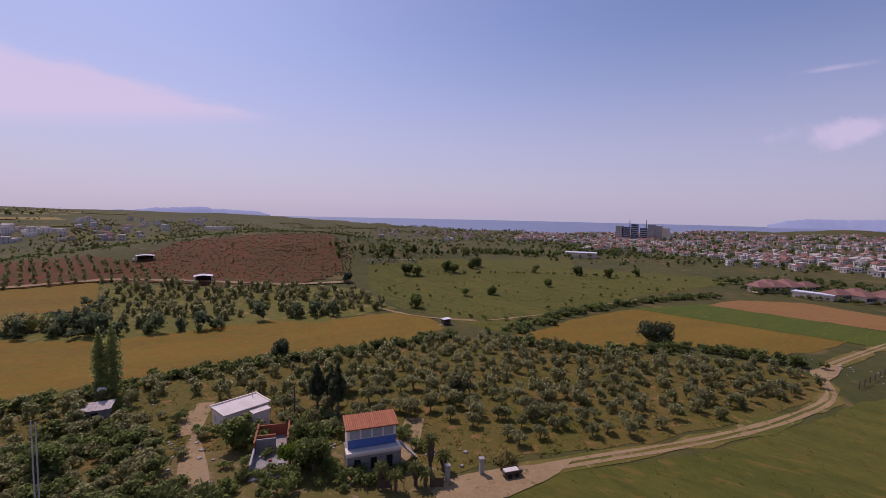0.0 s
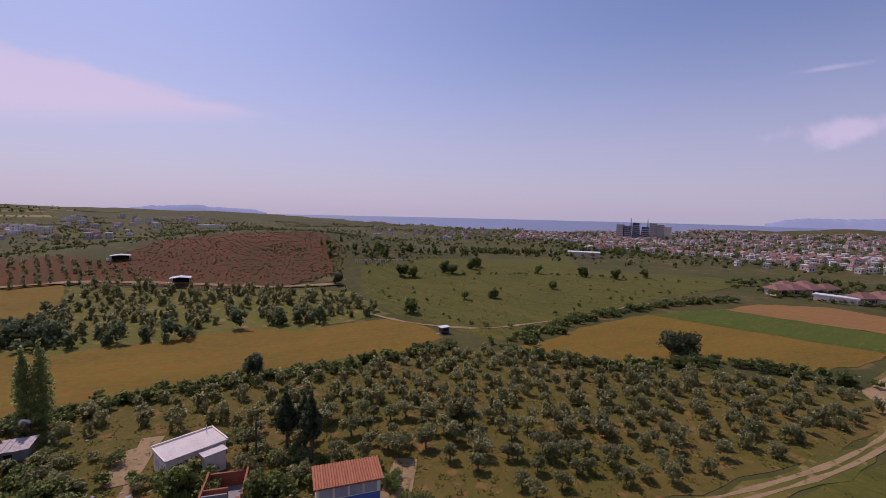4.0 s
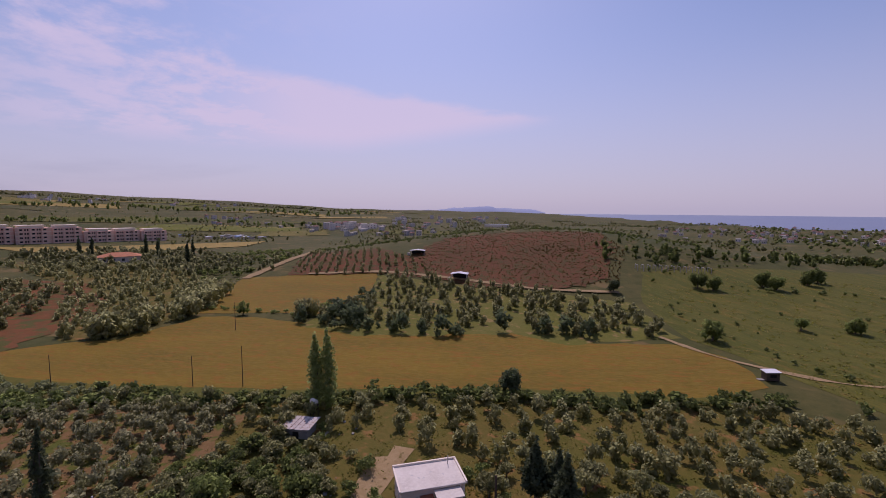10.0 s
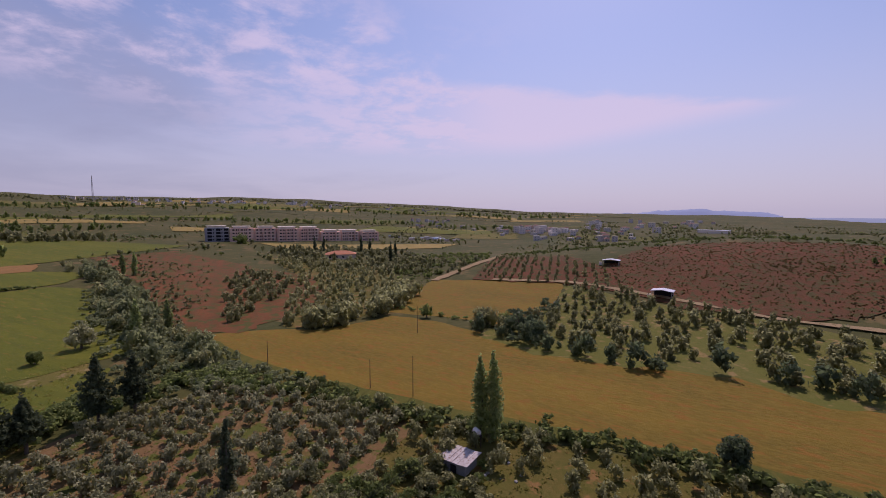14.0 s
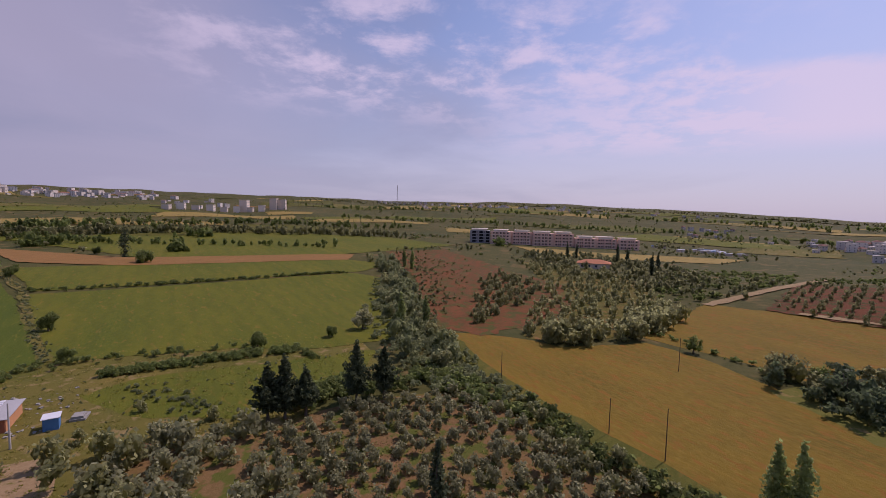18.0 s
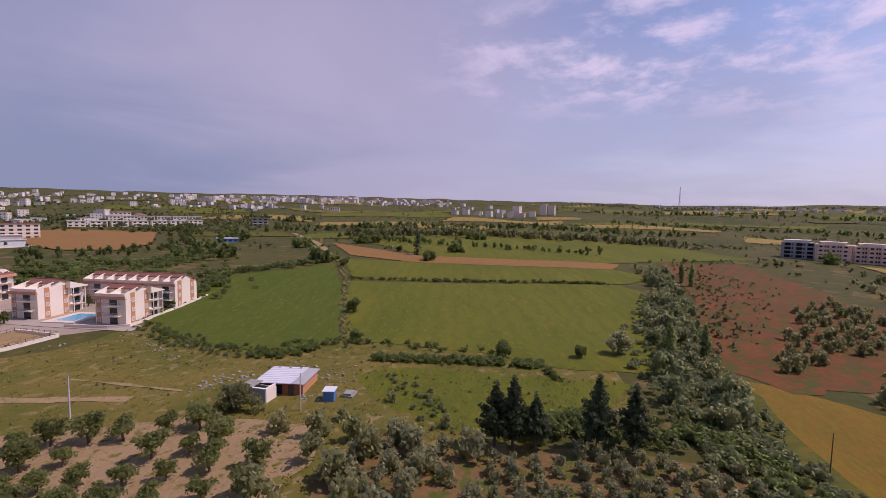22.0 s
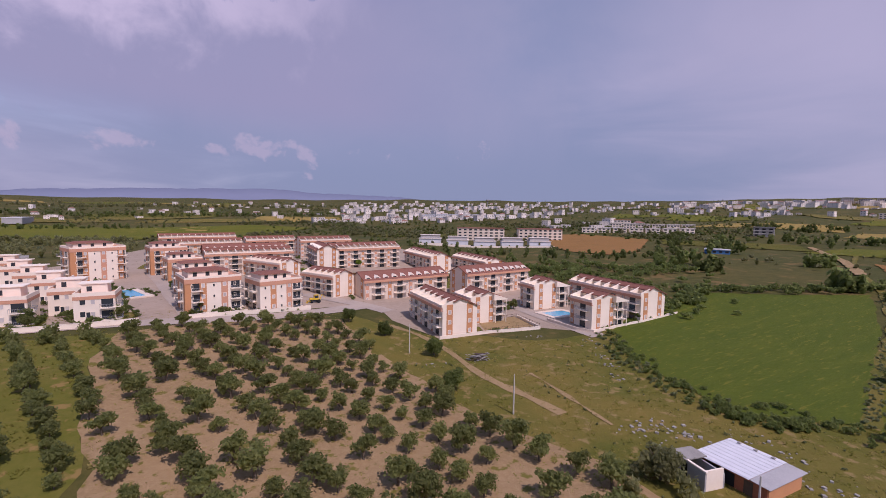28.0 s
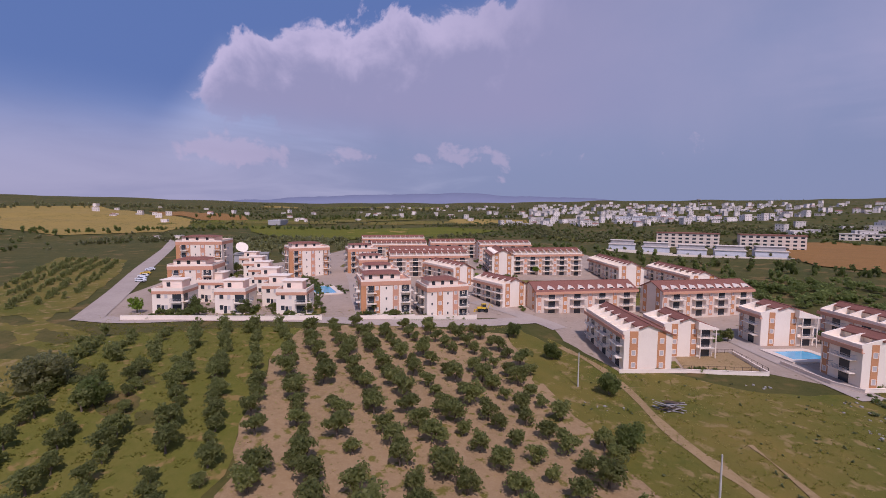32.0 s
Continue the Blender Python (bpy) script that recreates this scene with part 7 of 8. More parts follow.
def ragged_pine(seed, wide, low, high):
    """Whorls of upturned boughs round a ragged, blunt crown over a bare stem."""
    rng = np.random.default_rng(seed)
    lumps = []
    tiers = 10
    for k in range(tiers):
        f = k / (tiers - 1)
        reach = wide * (.66 + .34 * math.sin(math.pi * min(f * 1.4, 1))) * (1.02 - f) ** .42
        z = low + .5 + (high - low - 1.2) * f
        count = 7 if f < .5 else 5
        for b in range(count):
            a, q = math.tau * b / count + rng.uniform(-.4, .4), reach * rng.uniform(.62, 1.1)
            for m in (.38, .68, 1.0):
                lumps.append((math.cos(a) * q * m, math.sin(a) * q * m, z + q * (.34 * m - .12) + rng.normal(0, .12), .18 + q * (.30 - .15 * m), .5))
    lumps += [(0, 0, low + (high - low) * f, wide * (.42 - .26 * f), 1.1) for f in (.15, .35, .55, .75, .97)]
    v1, f1 = leaves(rng, lumps, 3600, .24, .3)
    v2, f2 = cores(rng, lumps, .5)
    return np.vstack([v1, v2]), [tuple(f) for f in f1] + [tuple(i + len(v1) for i in f) for f in f2]


for k, (px, py, tall) in enumerate(((-91.6, 9.4, 9.6), (-92.9, 11.8, 10.6), (-94.6, 14.8, 8.2), (-101.0, 22.0, 11.2), (-103.6, 26.7, 10.0))):
    single_tree("pine_tree", px, py, ragged_pine(300 + k, (3.2, 3.4, 2.4, 3.0, 3.0)[k], 1.5, tall), PINE, TALL_TRUNK, "dark ragged pine at the orchard edge", "pine", "row of dark pines", k * 50)
for k, (px, py, tall) in enumerate(((-26.4, 73.8, 9), (-22.1, 72.0, 9.5), (-24.2, 75.0, 8))):
    single_tree("pine_tree", px, py, ragged_pine(320 + k, 1.75, 3.2, tall), PINE, TALL_TRUNK, "dark conifer between the two houses", "pine", "conifers by the houses", k * 70)
for k, (px, py, s, mat, words) in enumerate(((53.9, 128, 2.3, PINE, "large dark round tree beside the grain field"), (-20.4, 163, 1.6, HEDGE, "round dark tree at the meadow edge"), (9.5, 194.5, 1.4, HEDGE, "lone round tree in the meadow"), (-2.2, 189, 1.1, HEDGE, "small tree in the meadow"),
                                             (64, 268, 1.9, HEDGE, "dark tree on the meadow rise"), (80.7, 264, 1.8, HEDGE, "dark spreading tree beside a sandy path"), (101, 275, 1.5, HEDGE, "dark tree on the meadow rise"), (-33, 225, 1.8, HEDGE, "low dark tree in the meadow"), (-28, 226, 1.6, HEDGE, "low dark tree in the meadow"), (-13.6, 245, 1.8, HEDGE, "dark tree in the meadow"), (-9, 243, 1.7, HEDGE, "dark tree in the meadow"),
                                             (.6, 262, 1.8, HEDGE, "dark tree in the meadow"), (4, 270, 1.8, HEDGE, "dark tree in the meadow"), (39, 268, 1.5, HEDGE, "lone tree in the meadow"), (38.8, 221.6, 1.3, HEDGE, "lone bush in the meadow"), (-57, 200, 1.5, PINE, "dark round tree below the hill"), (-45.8, 102.5, 1.5, DARK_LEAF, "dark tree in the hedge"), (-2, 84.5, 1.5, OLIVE, "dull brown green tree in the orchard"),
                                             (-71.0, -32.6, 1.55, OLIVE, "dark leafy tree beside the concrete hut"), (-38.6, -58.5, 1.4, HEDGE, "dense green tree at the path"), (-31.3, -79.4, 1.4, HEDGE, "round green tree near the pole"), (-14.7, -92.3, 1.3, HEDGE, "round tree beside the lane"), (-0.5, -100.9, 1.3, HEDGE, "round tree beside the road"), (52.5, -12.4, 2.2, OLIVE, "low spreading brownish bush in grass"), (38.1, -14.5, 1.6, HEDGE, "dark bush at the orchard edge"),
                                             (-30, 38, 1.8, HEDGE, "leafy tree in the farm garden"), (-55.5, 52.2, 1.45, HEDGE, "dark broad tree beside the twin pole"), (-23, 61, 1.6, HEDGE, "leafy garden tree beside the blue house"), (-21, 57, 1.5, HEDGE, "leafy garden tree beside the blue house"), (-34, 62, 1.5, HEDGE, "leafy garden tree beside the white house"), (-134, -77, 1.5, HEDGE, "round dark bush on the field balk"), (-113, -50, 1.1, HEDGE, "dark bush in the field corner"),
                                             (-142.8, 2.4, 1.0, HEDGE, "small round bush in the green field"), (-129.6, -12.6, 1.35, HEDGE, "round tree standing in the brambles"), (-152, 9, 2.0, OLIVE_PALE, "broad pale tree at the edge of the green field"), (-249, -142, 2.6, HEDGE, "broad tree beside the cypress"), (-270, -190, 1.6, HEDGE, "tree in the ploughed field"), (-195, -160, 1.6, HEDGE, "tree at the head of the green field"), (-450, 60, 3.0, HEDGE, "broad tree before the long housing block"), (-142, 101, 1.3, HEDGE, "round green bush between two wheat fields"), (-125, 112, 2.2, OLIVE, "broad dull green tree between two wheat fields"), (-121, 117, 1.3, HEDGE, "round bush beside a broad tree"), (-112, 116, 2.1, DARK_LEAF, "dark spreading tree at the wheat field corner"), (-106, 117, 1.9, DARK_LEAF, "dark spreading tree at the wheat field corner"))):
    trunk = SHORT_TRUNK
    wide = s > 2.0
    single_tree("tree", px, py, crown_arrays(400 + k, 1.9 if not wide else 2.3, -.1 if not wide else -1.1, 3.4 if not wide else 3.0, 12, 1700 if k < 34 else 700, .19, .5, .7), mat, trunk, words, "tree", turn=k * 40, scale=s * .92)
for k, (px, py, s) in enumerate(((-14, 66, 1.2), (-24.5, 57.5, 1.0))):
    single_tree("tree", px, py, crown_arrays(470 + k, 1.6, .8, 3.4, 5, 600, .26), BRIGHT_LEAF, SHORT_TRUNK, "small tree with bright yellow green leaves", "tree", scale=s)
for k, (px, py, tall) in enumerate(((-266, -168, 17), (-371, 110, 11), (-376, 118, 10), (-358, 144, 13), (-345, 147, 11), (-293, 145, 11), (-295, 149, 12), (-282, -2, 10), (-274, 4, 11), (-156, 20, 10), (-163, 27, 8))):
    single_tree("cypress_tree", px, py, tall_crown(500 + k, 1.3 if tall < 15 else 3.3, .4, tall, 700, .42, .5), PINE if k < 7 else POPLAR_LEAF, TALL_TRUNK, "tall dark pointed cypress" if k < 7 else "slender tree in the ditch thicket", "cypress")


def palm(x, y, tall, label):
    h = thing("palm_tree", pose(x, y, 0, 0, 0, x * 37), label, "palm", "palms by the blue house")
    part("trunk", tube(bmesh.new(), [(0, 0, -.2), (.05, 0, tall * .5), (0, .05, tall)], (.28, .22, .2), 8), BARK, h)
    if tall > 2.3:
        part("dead_fronds", tube(bmesh.new(), [(0, 0, tall * .38), (0, 0, tall * .6), (0, 0, tall * .97)], (.33, .52, .36), 11), WOOD, h, "brown skirt of dead fronds")
    for k in range(24):
        a, up = k / 24 * math.tau, (1.5, .9, .45)[k % 3]
        d = Vector((math.cos(a), math.sin(a), 0))
        s = Vector((-d.y, d.x, 0))
        bm, last = bmesh.new(), None
        for i in range(6):
            f = i / 5
            c = Vector((0, 0, tall)) + d * f * (1.0, 1.2, 1.25)[k % 3] + Vector((0, 0, up * f - 1.05 * f * f))
            w = .20 * math.sin(math.pi * min(f * .85 + .12, 1))
            row = [bm.verts.new(c - s * w - Vector((0, 0, .12))), bm.verts.new(c), bm.verts.new(c + s * w - Vector((0, 0, .12)))]
            if last:
                bm.faces.new((last[0], last[1], row[1], row[0])), bm.faces.new((last[1], last[2], row[2], row[1]))
            last = row
        part("frond", bm, OLIVE_GREEN, h)


for px, py, tall in ((-4.8, 57.7, 5.2), (-6.5, 55.1, 2.6), (-3.1, 58.8, 2.4), (-10.9, 54.3, 2.8), (-8.9, 53.6, 2.2), (-5.2, 55.0, 2.0)):
    palm(px, py, tall, "small palm with drooping fronds beside the blue house")


# ---- towns and far houses ----


def houses(name, places, label, seed, red=.3, size=(7, 12), storeys=(1, 3)):
    """Many small houses far off, as walls, roofs and openings."""
    rng = np.random.default_rng(seed)
    walls, clay, flat, holes = bmesh.new(), ([], []), ([], []), ([], [])

    def add(store, pts, faces):
        at = len(store[0])
        store[0].extend(pts)
        store[1].extend([tuple(i + at for i in f) for f in faces])

    wall = ([], [])
    cube = [(0, 3, 2, 1), (4, 5, 6, 7), (0, 1, 5, 4), (1, 2, 6, 5), (2, 3, 7, 6), (3, 0, 4, 7)]
    for row in places:
        x, y = row[:2]
        w, d = rng.uniform(*size), rng.uniform(size[0], size[1]) * .85
        n = rng.integers(storeys[0], storeys[1] + 1)
        h, a, z = n * 3.0 + .4, rng.uniform(0, math.tau), float(height(x, y))
        c, s = math.cos(a), math.sin(a)

        def at3(u, v, q):
            return (x + u * c - v * s, y + u * s + v * c, z + q)

        def block(u0, v0, q0, u1, v1, q1):
            return [at3(*p) for p in ((u0, v0, q0), (u1, v0, q0), (u1, v1, q0), (u0, v1, q0), (u0, v0, q1), (u1, v0, q1), (u1, v1, q1), (u0, v1, q1))]

        add(wall, block(-w / 2, -d / 2, -2, w / 2, d / 2, h), cube)
        for k in range(n):
            for face in range(4):
                m = 2 if (w if face % 2 == 0 else d) < 10 else 3
                for i in range(m):
                    f = (i + .5) / m - .5
                    q = k * 3.0 + 1.0
                    if face % 2 == 0:
                        v = (d / 2) * (1 if face else -1)
                        add(holes, [at3(f * w + g * .42, v * 1.012, q + e) for g, e in ((-1, 0), (1, 0), (1, 1.1), (-1, 1.1))], [(0, 1, 2, 3)])
                    else:
                        u = (w / 2) * (1 if face == 1 else -1)
                        add(holes, [at3(u * 1.012, f * d + g * .42, q + e) for g, e in ((-1, 0), (1, 0), (1, 1.1), (-1, 1.1))], [(0, 1, 2, 3)])
        if rng.uniform() < red:
            e = .5
            add(clay, [at3(-w / 2 - e, -d / 2 - e, h), at3(w / 2 + e, -d / 2 - e, h), at3(w / 2 + e, d / 2 + e, h), at3(-w / 2 - e, d / 2 + e, h), at3(-w / 4, 0, h + 1.8), at3(w / 4, 0, h + 1.8)], [(0, 1, 5, 4), (1, 2, 5), (2, 3, 4, 5), (3, 0, 4), (0, 3, 2, 1)])
        else:
            add(flat, block(-w / 2 - .2, -d / 2 - .2, h, w / 2 + .2, d / 2 + .2, h + .4), cube)
    walls.free()
    for suffix, store, mat, words in (("houses", wall, TOWN_WALL, "white walls of " + label), ("clay_roofs", clay, FADED_TILE, "orange roofs of " + label), ("flat_roofs", flat, WHITE_ROOF, "flat roofs of " + label), ("openings", holes, GLASS, "dark windows of " + label)):
        if store[0]:
            tagged(mesh_object(name + "_" + suffix, store[0], store[1], mat), words, "town", kind="stuff")


def polar(rows, seed):
    rng = np.random.default_rng(seed)
    out = []
    for az0, az1, r0, r1, n in rows:
        az, r = np.radians(rng.uniform(az0, az1, n)), rng.uniform(r0, r1, n)
        out.append(np.column_stack([OX - np.sin(az) * r, OY + np.cos(az) * r]))
    return np.vstack(out)


houses("seaside_town", polar([(314, 342, 470, 960, 900), (336, 352, 600, 980, 380), (350, 362, 560, 950, 60), (312, 326, 400, 560, 60), (0, 12, 540, 900, 26)], 3), "the seaside town", 4, .40, (3.2, 5.4), (1, 1))
houses("inland_town", polar([(172, 203, 760, 1150, 120), (172, 200, 1150, 1900, 180), (182, 197, 820, 1500, 70), (150, 172, 1000, 1900, 110), (128, 150, 1400, 1950, 80), (196, 222, 900, 1700, 60), (160, 176, 600, 760, 14)], 5), "the white inland town", 6, .14, (7, 15), (1, 3))
houses("village", polar([(46, 52, 640, 800, 34), (30, 44, 800, 1300, 26), (84, 98, 1500, 1900, 40), (62, 84, 1500, 2000, 34), (120, 128, 1000, 1400, 10), (142, 152, 900, 1200, 12), (226, 250, 900, 1500, 26)], 7), "a scattered village", 8, .2)
houses("hamlet", polar([(38, 54, 560, 840, 42), (54, 66, 700, 1000, 14)], 21), "a low village on the plain", 22, .35, (5, 9), (1, 2))
houses("ridge_suburb", polar([(137, 152, 1450, 1900, 90), (152, 160, 1300, 1800, 30), (126, 137, 1500, 1900, 30)], 15), "a suburb on the ridge", 16, .15, (12, 26), (2, 4))
trees_in_town = np.column_stack([polar([(314, 345, 400, 960, 1000), (340, 362, 480, 980, 350), (150, 208, 500, 1700, 1900)], 9), np.random.default_rng(3).uniform(.8, 1.9, 3250)])
scatter("town_trees", trees_in_town, BUSH_FAR, HEDGE, "dark trees among the town houses", "trees")


def plain_block(name, x, y, turn, w, d, storeys, label, category, wall_mat, cols, sh=3.0, roof_mat=None, hole=None, group=""):
    """A far block: walls, roof slab, floor bands and rows of openings."""
    h = thing(name, pose(x, y, float(height(x, y)), 0, 0, turn), label, category, group)
    e = storeys * sh
    part("wall", boxes((0, 0, -2, w, d, e)), wall_mat, h)
    part("roof", boxes((-.5, -.5, e, w + .5, d + .5, e + .6)), roof_mat or WHITE_ROOF, h)
    for k in range(1, storeys):
        part("floor_band", boxes((-.12, -.12, k * sh - .15, w + .12, -.002, k * sh + .12)), WHITE, h)
    for k in range(storeys):
        for i in range(cols):
            cx = w * (i + .5) / cols
            part("window", boxes((cx - w / cols * .26, -.08, k * sh + .9, cx + w / cols * .26, -.004, k * sh + 2.3)), hole or GLASS, h)
    return h


def long_estate():
    # its fronts look to the south-east; some are painted pinkish
    for k in range(8):
        x, y = -476 + (k % 2) * 3, 31 + 21.0 * k
        n = 4 if k < 5 else 3
        h = thing("housing_block", pose(x, y, float(height(x, y)), 0, 0, 90), "unfinished cream housing block with open dark loggias", "apartment block", "long housing row")
        e = n * 3.1
        part("wall", boxes((0, 0, -2, 20.5, 14, e)), GREY_WALL if k == 0 else PINKISH, h)
        part("roof", boxes((2 + k % 3, 1.5, e, 17, 13, e + 1.6), (1.2 + k % 3, .6, e + 1.6, 18.2, 14, e + 1.95)), WHITE, h)
        for b in (1.2, 8.4, 15.2):
            if k:
                part("bay", boxes((b, -1.5, -1, b + 3.6, -.004, e - .4)), PINKISH, h)
            else:
                part("column", boxes((b, -1.5, -1, b + .6, -.9, e)), GREY_WALL, h)
                for s in range(n):
                    part("opening", boxes((b + 1.0, -.06, s * 3.1 + .5, b + 4.6, -.003, s * 3.1 + 2.6)), DARK, h)
        for s in range(n):
            for b in (1.2, 8.4, 15.2) if k else ():
                part("window", boxes((b + .9, -1.56, s * 3.1 + 1.0, b + 2.7, -1.502, s * 3.1 + 2.2)), DARK, h)
            for b in (5.2, 6.7, 12.4, 13.8):
                part("window", boxes((b, -.05, s * 3.1 + .9, b + .9, -.003, s * 3.1 + 2.2)), DARK, h)
            part("floor_band", boxes((-.1, -1.7, s * 3.1 - .12, 20.6, -1.58, s * 3.1 + .12)), WHITE if k else GREY_WALL, h)
    for k in range(24):
        rng = random.Random(k)
        x, y = -470 - rng.uniform(0, 70), 236 + rng.uniform(0, 70)
        s = thing("storage_hut", pose(x, y, float(height(x, y)), 0, 0, rng.uniform(0, 90)), "low pale hut behind the housing block", "hut", "huts behind the housing")
        part("wall", boxes((-3, -2, -1, 3, 2, 2.4)), CREAM, s)
        part("roof", prism([(-3.3, 2.4), (3.3, 2.6), (3.3, 2.75), (-3.3, 2.55)], -2.3, 2.3), SHEET if k % 3 else BLUE, s)


long_estate()


def hotel():
    h = thing("seafront_hotel", pose(230, 724, float(height(230, 724)) - 1, 0, 0, -26), "tall seafront hotel with blue glass and pale towers", "hotel")
    for k, (w0, tall, mat) in enumerate(((0, 24, GREY_WALL), (11, 22, BLUE_GLASS), (23, 27, BLUE_GLASS), (36, 21, BLUE_GLASS), (47, 27, GREY_WALL), (57, 25, GREY_WALL), (67, 22, CREAM))):
        t0 = part("tower", boxes((w0, 0, -3, w0 + 9.6, 16, tall)), mat, h)
        for q in range(8):
            if q * 3 + 2 < tall - 1:
                part("floor_band", boxes((w0 - .2, -.3, q * 3 + 2, w0 + 9.8, -.01, q * 3 + 2.6)), CREAM, t0)
    for px in (20, 44):
        part("roof_mast", tube(bmesh.new(), [(px, 6, 20), (px, 6, 34)], (1.2, .3), 6), GREY_WALL, h)


hotel()
for k in range(5):
    terrace = plain_block("white_terrace", 34 - k * 24 - 6, -352 - k * 3, 187, 19, 12, 1, "white terrace house with blank front and dark upper storey", "house", SHEET, 1, 4.6, WHITE_ROOF, SHEET, "white terraces")
    part("upper_storey", boxes((1.0, 3.0, 5.2, 18.0, 11.5, 7.8)), GREY_WALL, terrace, "dark set-back upper storey")
    part("upper_roof", boxes((.6, 2.4, 7.8, 18.4, 11.8, 8.1)), WHITE_ROOF, terrace)
    part("garden_wall", boxes((-3, -6, -1, 21, -5.8, 1.3)), WHITE, terrace)
plain_block("cream_block", 2, -420, 187, 48, 14, 4, "cream apartment block with balconies behind the terraces", "apartment block", CREAM, 9, 3.0, TILE)
plain_block("cream_block", -60, -424, 187, 44, 14, 4, "cream apartment block with balconies behind the terraces", "apartment block", CREAM, 9, 3.0, TILE)
for k in range(6):
    plain_block("white_row_house", -186 - k * 17, -598 + k * 4, 165, 15, 10, 2, "white row house on the far slope", "house", WHITE, 4, 3.2, WHITE_ROOF, GLASS, "white row houses")
plain_block("white_row_house", -196, -620, 165, 22, 14, 3, "tall white house with orange roof on the far slope", "house", WHITE, 5, 3.2, TERRACOTTA)
for k in range(14):
    plain_block("blue_terrace", 118 - (k % 7) * 23, -828 - (k % 7) * 19 - 26 * (k // 7), 195, 20, 10, 2, "pale blue white terrace house in a long row", "house", SHEET, 4, 3.2, SHEET, GREY_WALL, "blue white terraces")
for k in range(7):
    plain_block("white_terrace", -140 - k * 18, -537 + k * 3, 172, 15, 10, 2, "white flat-roofed house in a long row", "house", WHITE, 3, 3.0, WHITE_ROOF, GLASS, "white houses behind the brown field")
plain_block("unfinished_house", -308, -484, 150, 18, 12, 3, "unfinished concrete house with open floors", "house", CONCRETE, 3, 3.2, CONCRETE, DARK)
plain_block("blue_shed", -196, -326, 160, 16, 8, 1, "low blue farm shed with white roof", "shed", BLUE, 4, 3.0, SHEET)
plain_block("white_villa", -630, -765, 140, 20, 14, 3, "white villa alone on the far slope", "house", WHITE, 4, 3.2)
for k, (dx, dy, w, n) in enumerate(((0, 0, 30, 8), (-60, 32, 24, 8), (-74, 44, 22, 7))):
    plain_block("tower_block", -852 + dx, -420 + dy, 195, w * .8, 14, n, "tall pale apartment tower on the plain", "apartment block", CREAM, 6, 3.0, WHITE_ROOF, GREY_WALL, "towers on the plain")
for k in range(8):
    plain_block("pale_block", -742 - k * 19, -500 + k * 15, 195 + 6 * (k % 3), 13, 12, 3 + k % 2, "low pale apartment block on the plain", "apartment block", WHITE if k % 2 else CREAM, 5, 3.0, WHITE_ROOF, GREY_WALL, "blocks on the plain")
for k in range(10):
    plain_block("white_row_house", -1930 - k * 3, -300 + k * 22 - 120, 95, 15, 12, 3, "white house in a row on the skyline", "house", WHITE, 3, 3.2, WHITE_ROOF, GLASS, "white houses on the skyline")
for k in range(5):
    plain_block("dark_block", -1060 - k * 34, -1500 + k * 22, 145, 30, 18, 5, "dark half-built block on the ridge", "apartment block", GREY_WALL if k < 3 else WHITE, 6, 3.2, GREY_WALL, DARK, "blocks on the ridge")
plain_block("long_shed", -440, 792, 200, 46, 16, 1, "long low white shed in the fields", "shed", WHITE, 6, 5.0, SHEET, GREY_WALL)
plain_block("long_shed", 112, 402, 165, 26, 12, 1, "low farm shed with pale roof on the rise", "shed", CREAM, 5, 4.0, SHEET, DARK)
plain_block("long_shed", 168, 212, 130, 15, 5, 1, "long white greenhouse beside the fields", "shed", WHITE, 5, 2.2, SHEET, GREY_WALL)
plain_block("long_shed", 640, -500, 130, 60, 20, 1, "long grey barn before the far trees", "shed", GREY_WALL, 8, 6.0, SHEET, GREY_WALL)
plain_block("white_kiosk", 486, -252, 120, 8, 6, 1, "small white kiosk at the head of the road", "kiosk", WHITE, 2, 3.0)


def hipped(name, x, y, turn, w, d, tall, label, roof_mat, wall_mat):
    h = thing(name, pose(x, y, float(height(x, y)), 0, 0, turn), label, "house")
    part("wall", boxes((-w / 2, -d / 2, -1, w / 2, d / 2, tall)), wall_mat, h)
    bm = bmesh.new()
    p = [bm.verts.new(q) for q in ((-w / 2 - .8, -d / 2 - .8, tall), (w / 2 + .8, -d / 2 - .8, tall), (w / 2 + .8, d / 2 + .8, tall), (-w / 2 - .8, d / 2 + .8, tall), (-w / 5, 0, tall + 2.2), (w / 5, 0, tall + 2.2))]
    for f in ((0, 1, 5, 4), (1, 2, 5), (2, 3, 4, 5), (3, 0, 4), (3, 2, 1, 0)):
        bm.faces.new([p[i] for i in f])
    part("roof", bm, roof_mat, h)
    for k in range(4):
        part("window", boxes((-w * .4 + k * w * .22, -d / 2 - .06, .9, -w * .4 + k * w * .22 + 1.4, -d / 2 - .002, 2.3)), GLASS, h)


hipped("farmhouse", -320, 118, 75, 20, 12, 3.4, "low farmhouse with orange hipped roof among trees", TERRACOTTA, CREAM)
for k, (hx, hy) in enumerate(((146, 231), (155, 234), (164, 236), (173, 238), (158, 244), (169, 247), (170, 214), (178, 210), (186, 206), (182, 219), (192, 215), (200, 209))):
    hipped("row_villa", hx, hy, 12 + 5 * (k % 3), 7.8, 7.4, 3.0, "row villa with faded pinkish tiled roof", FADED_TILE, CREAM)


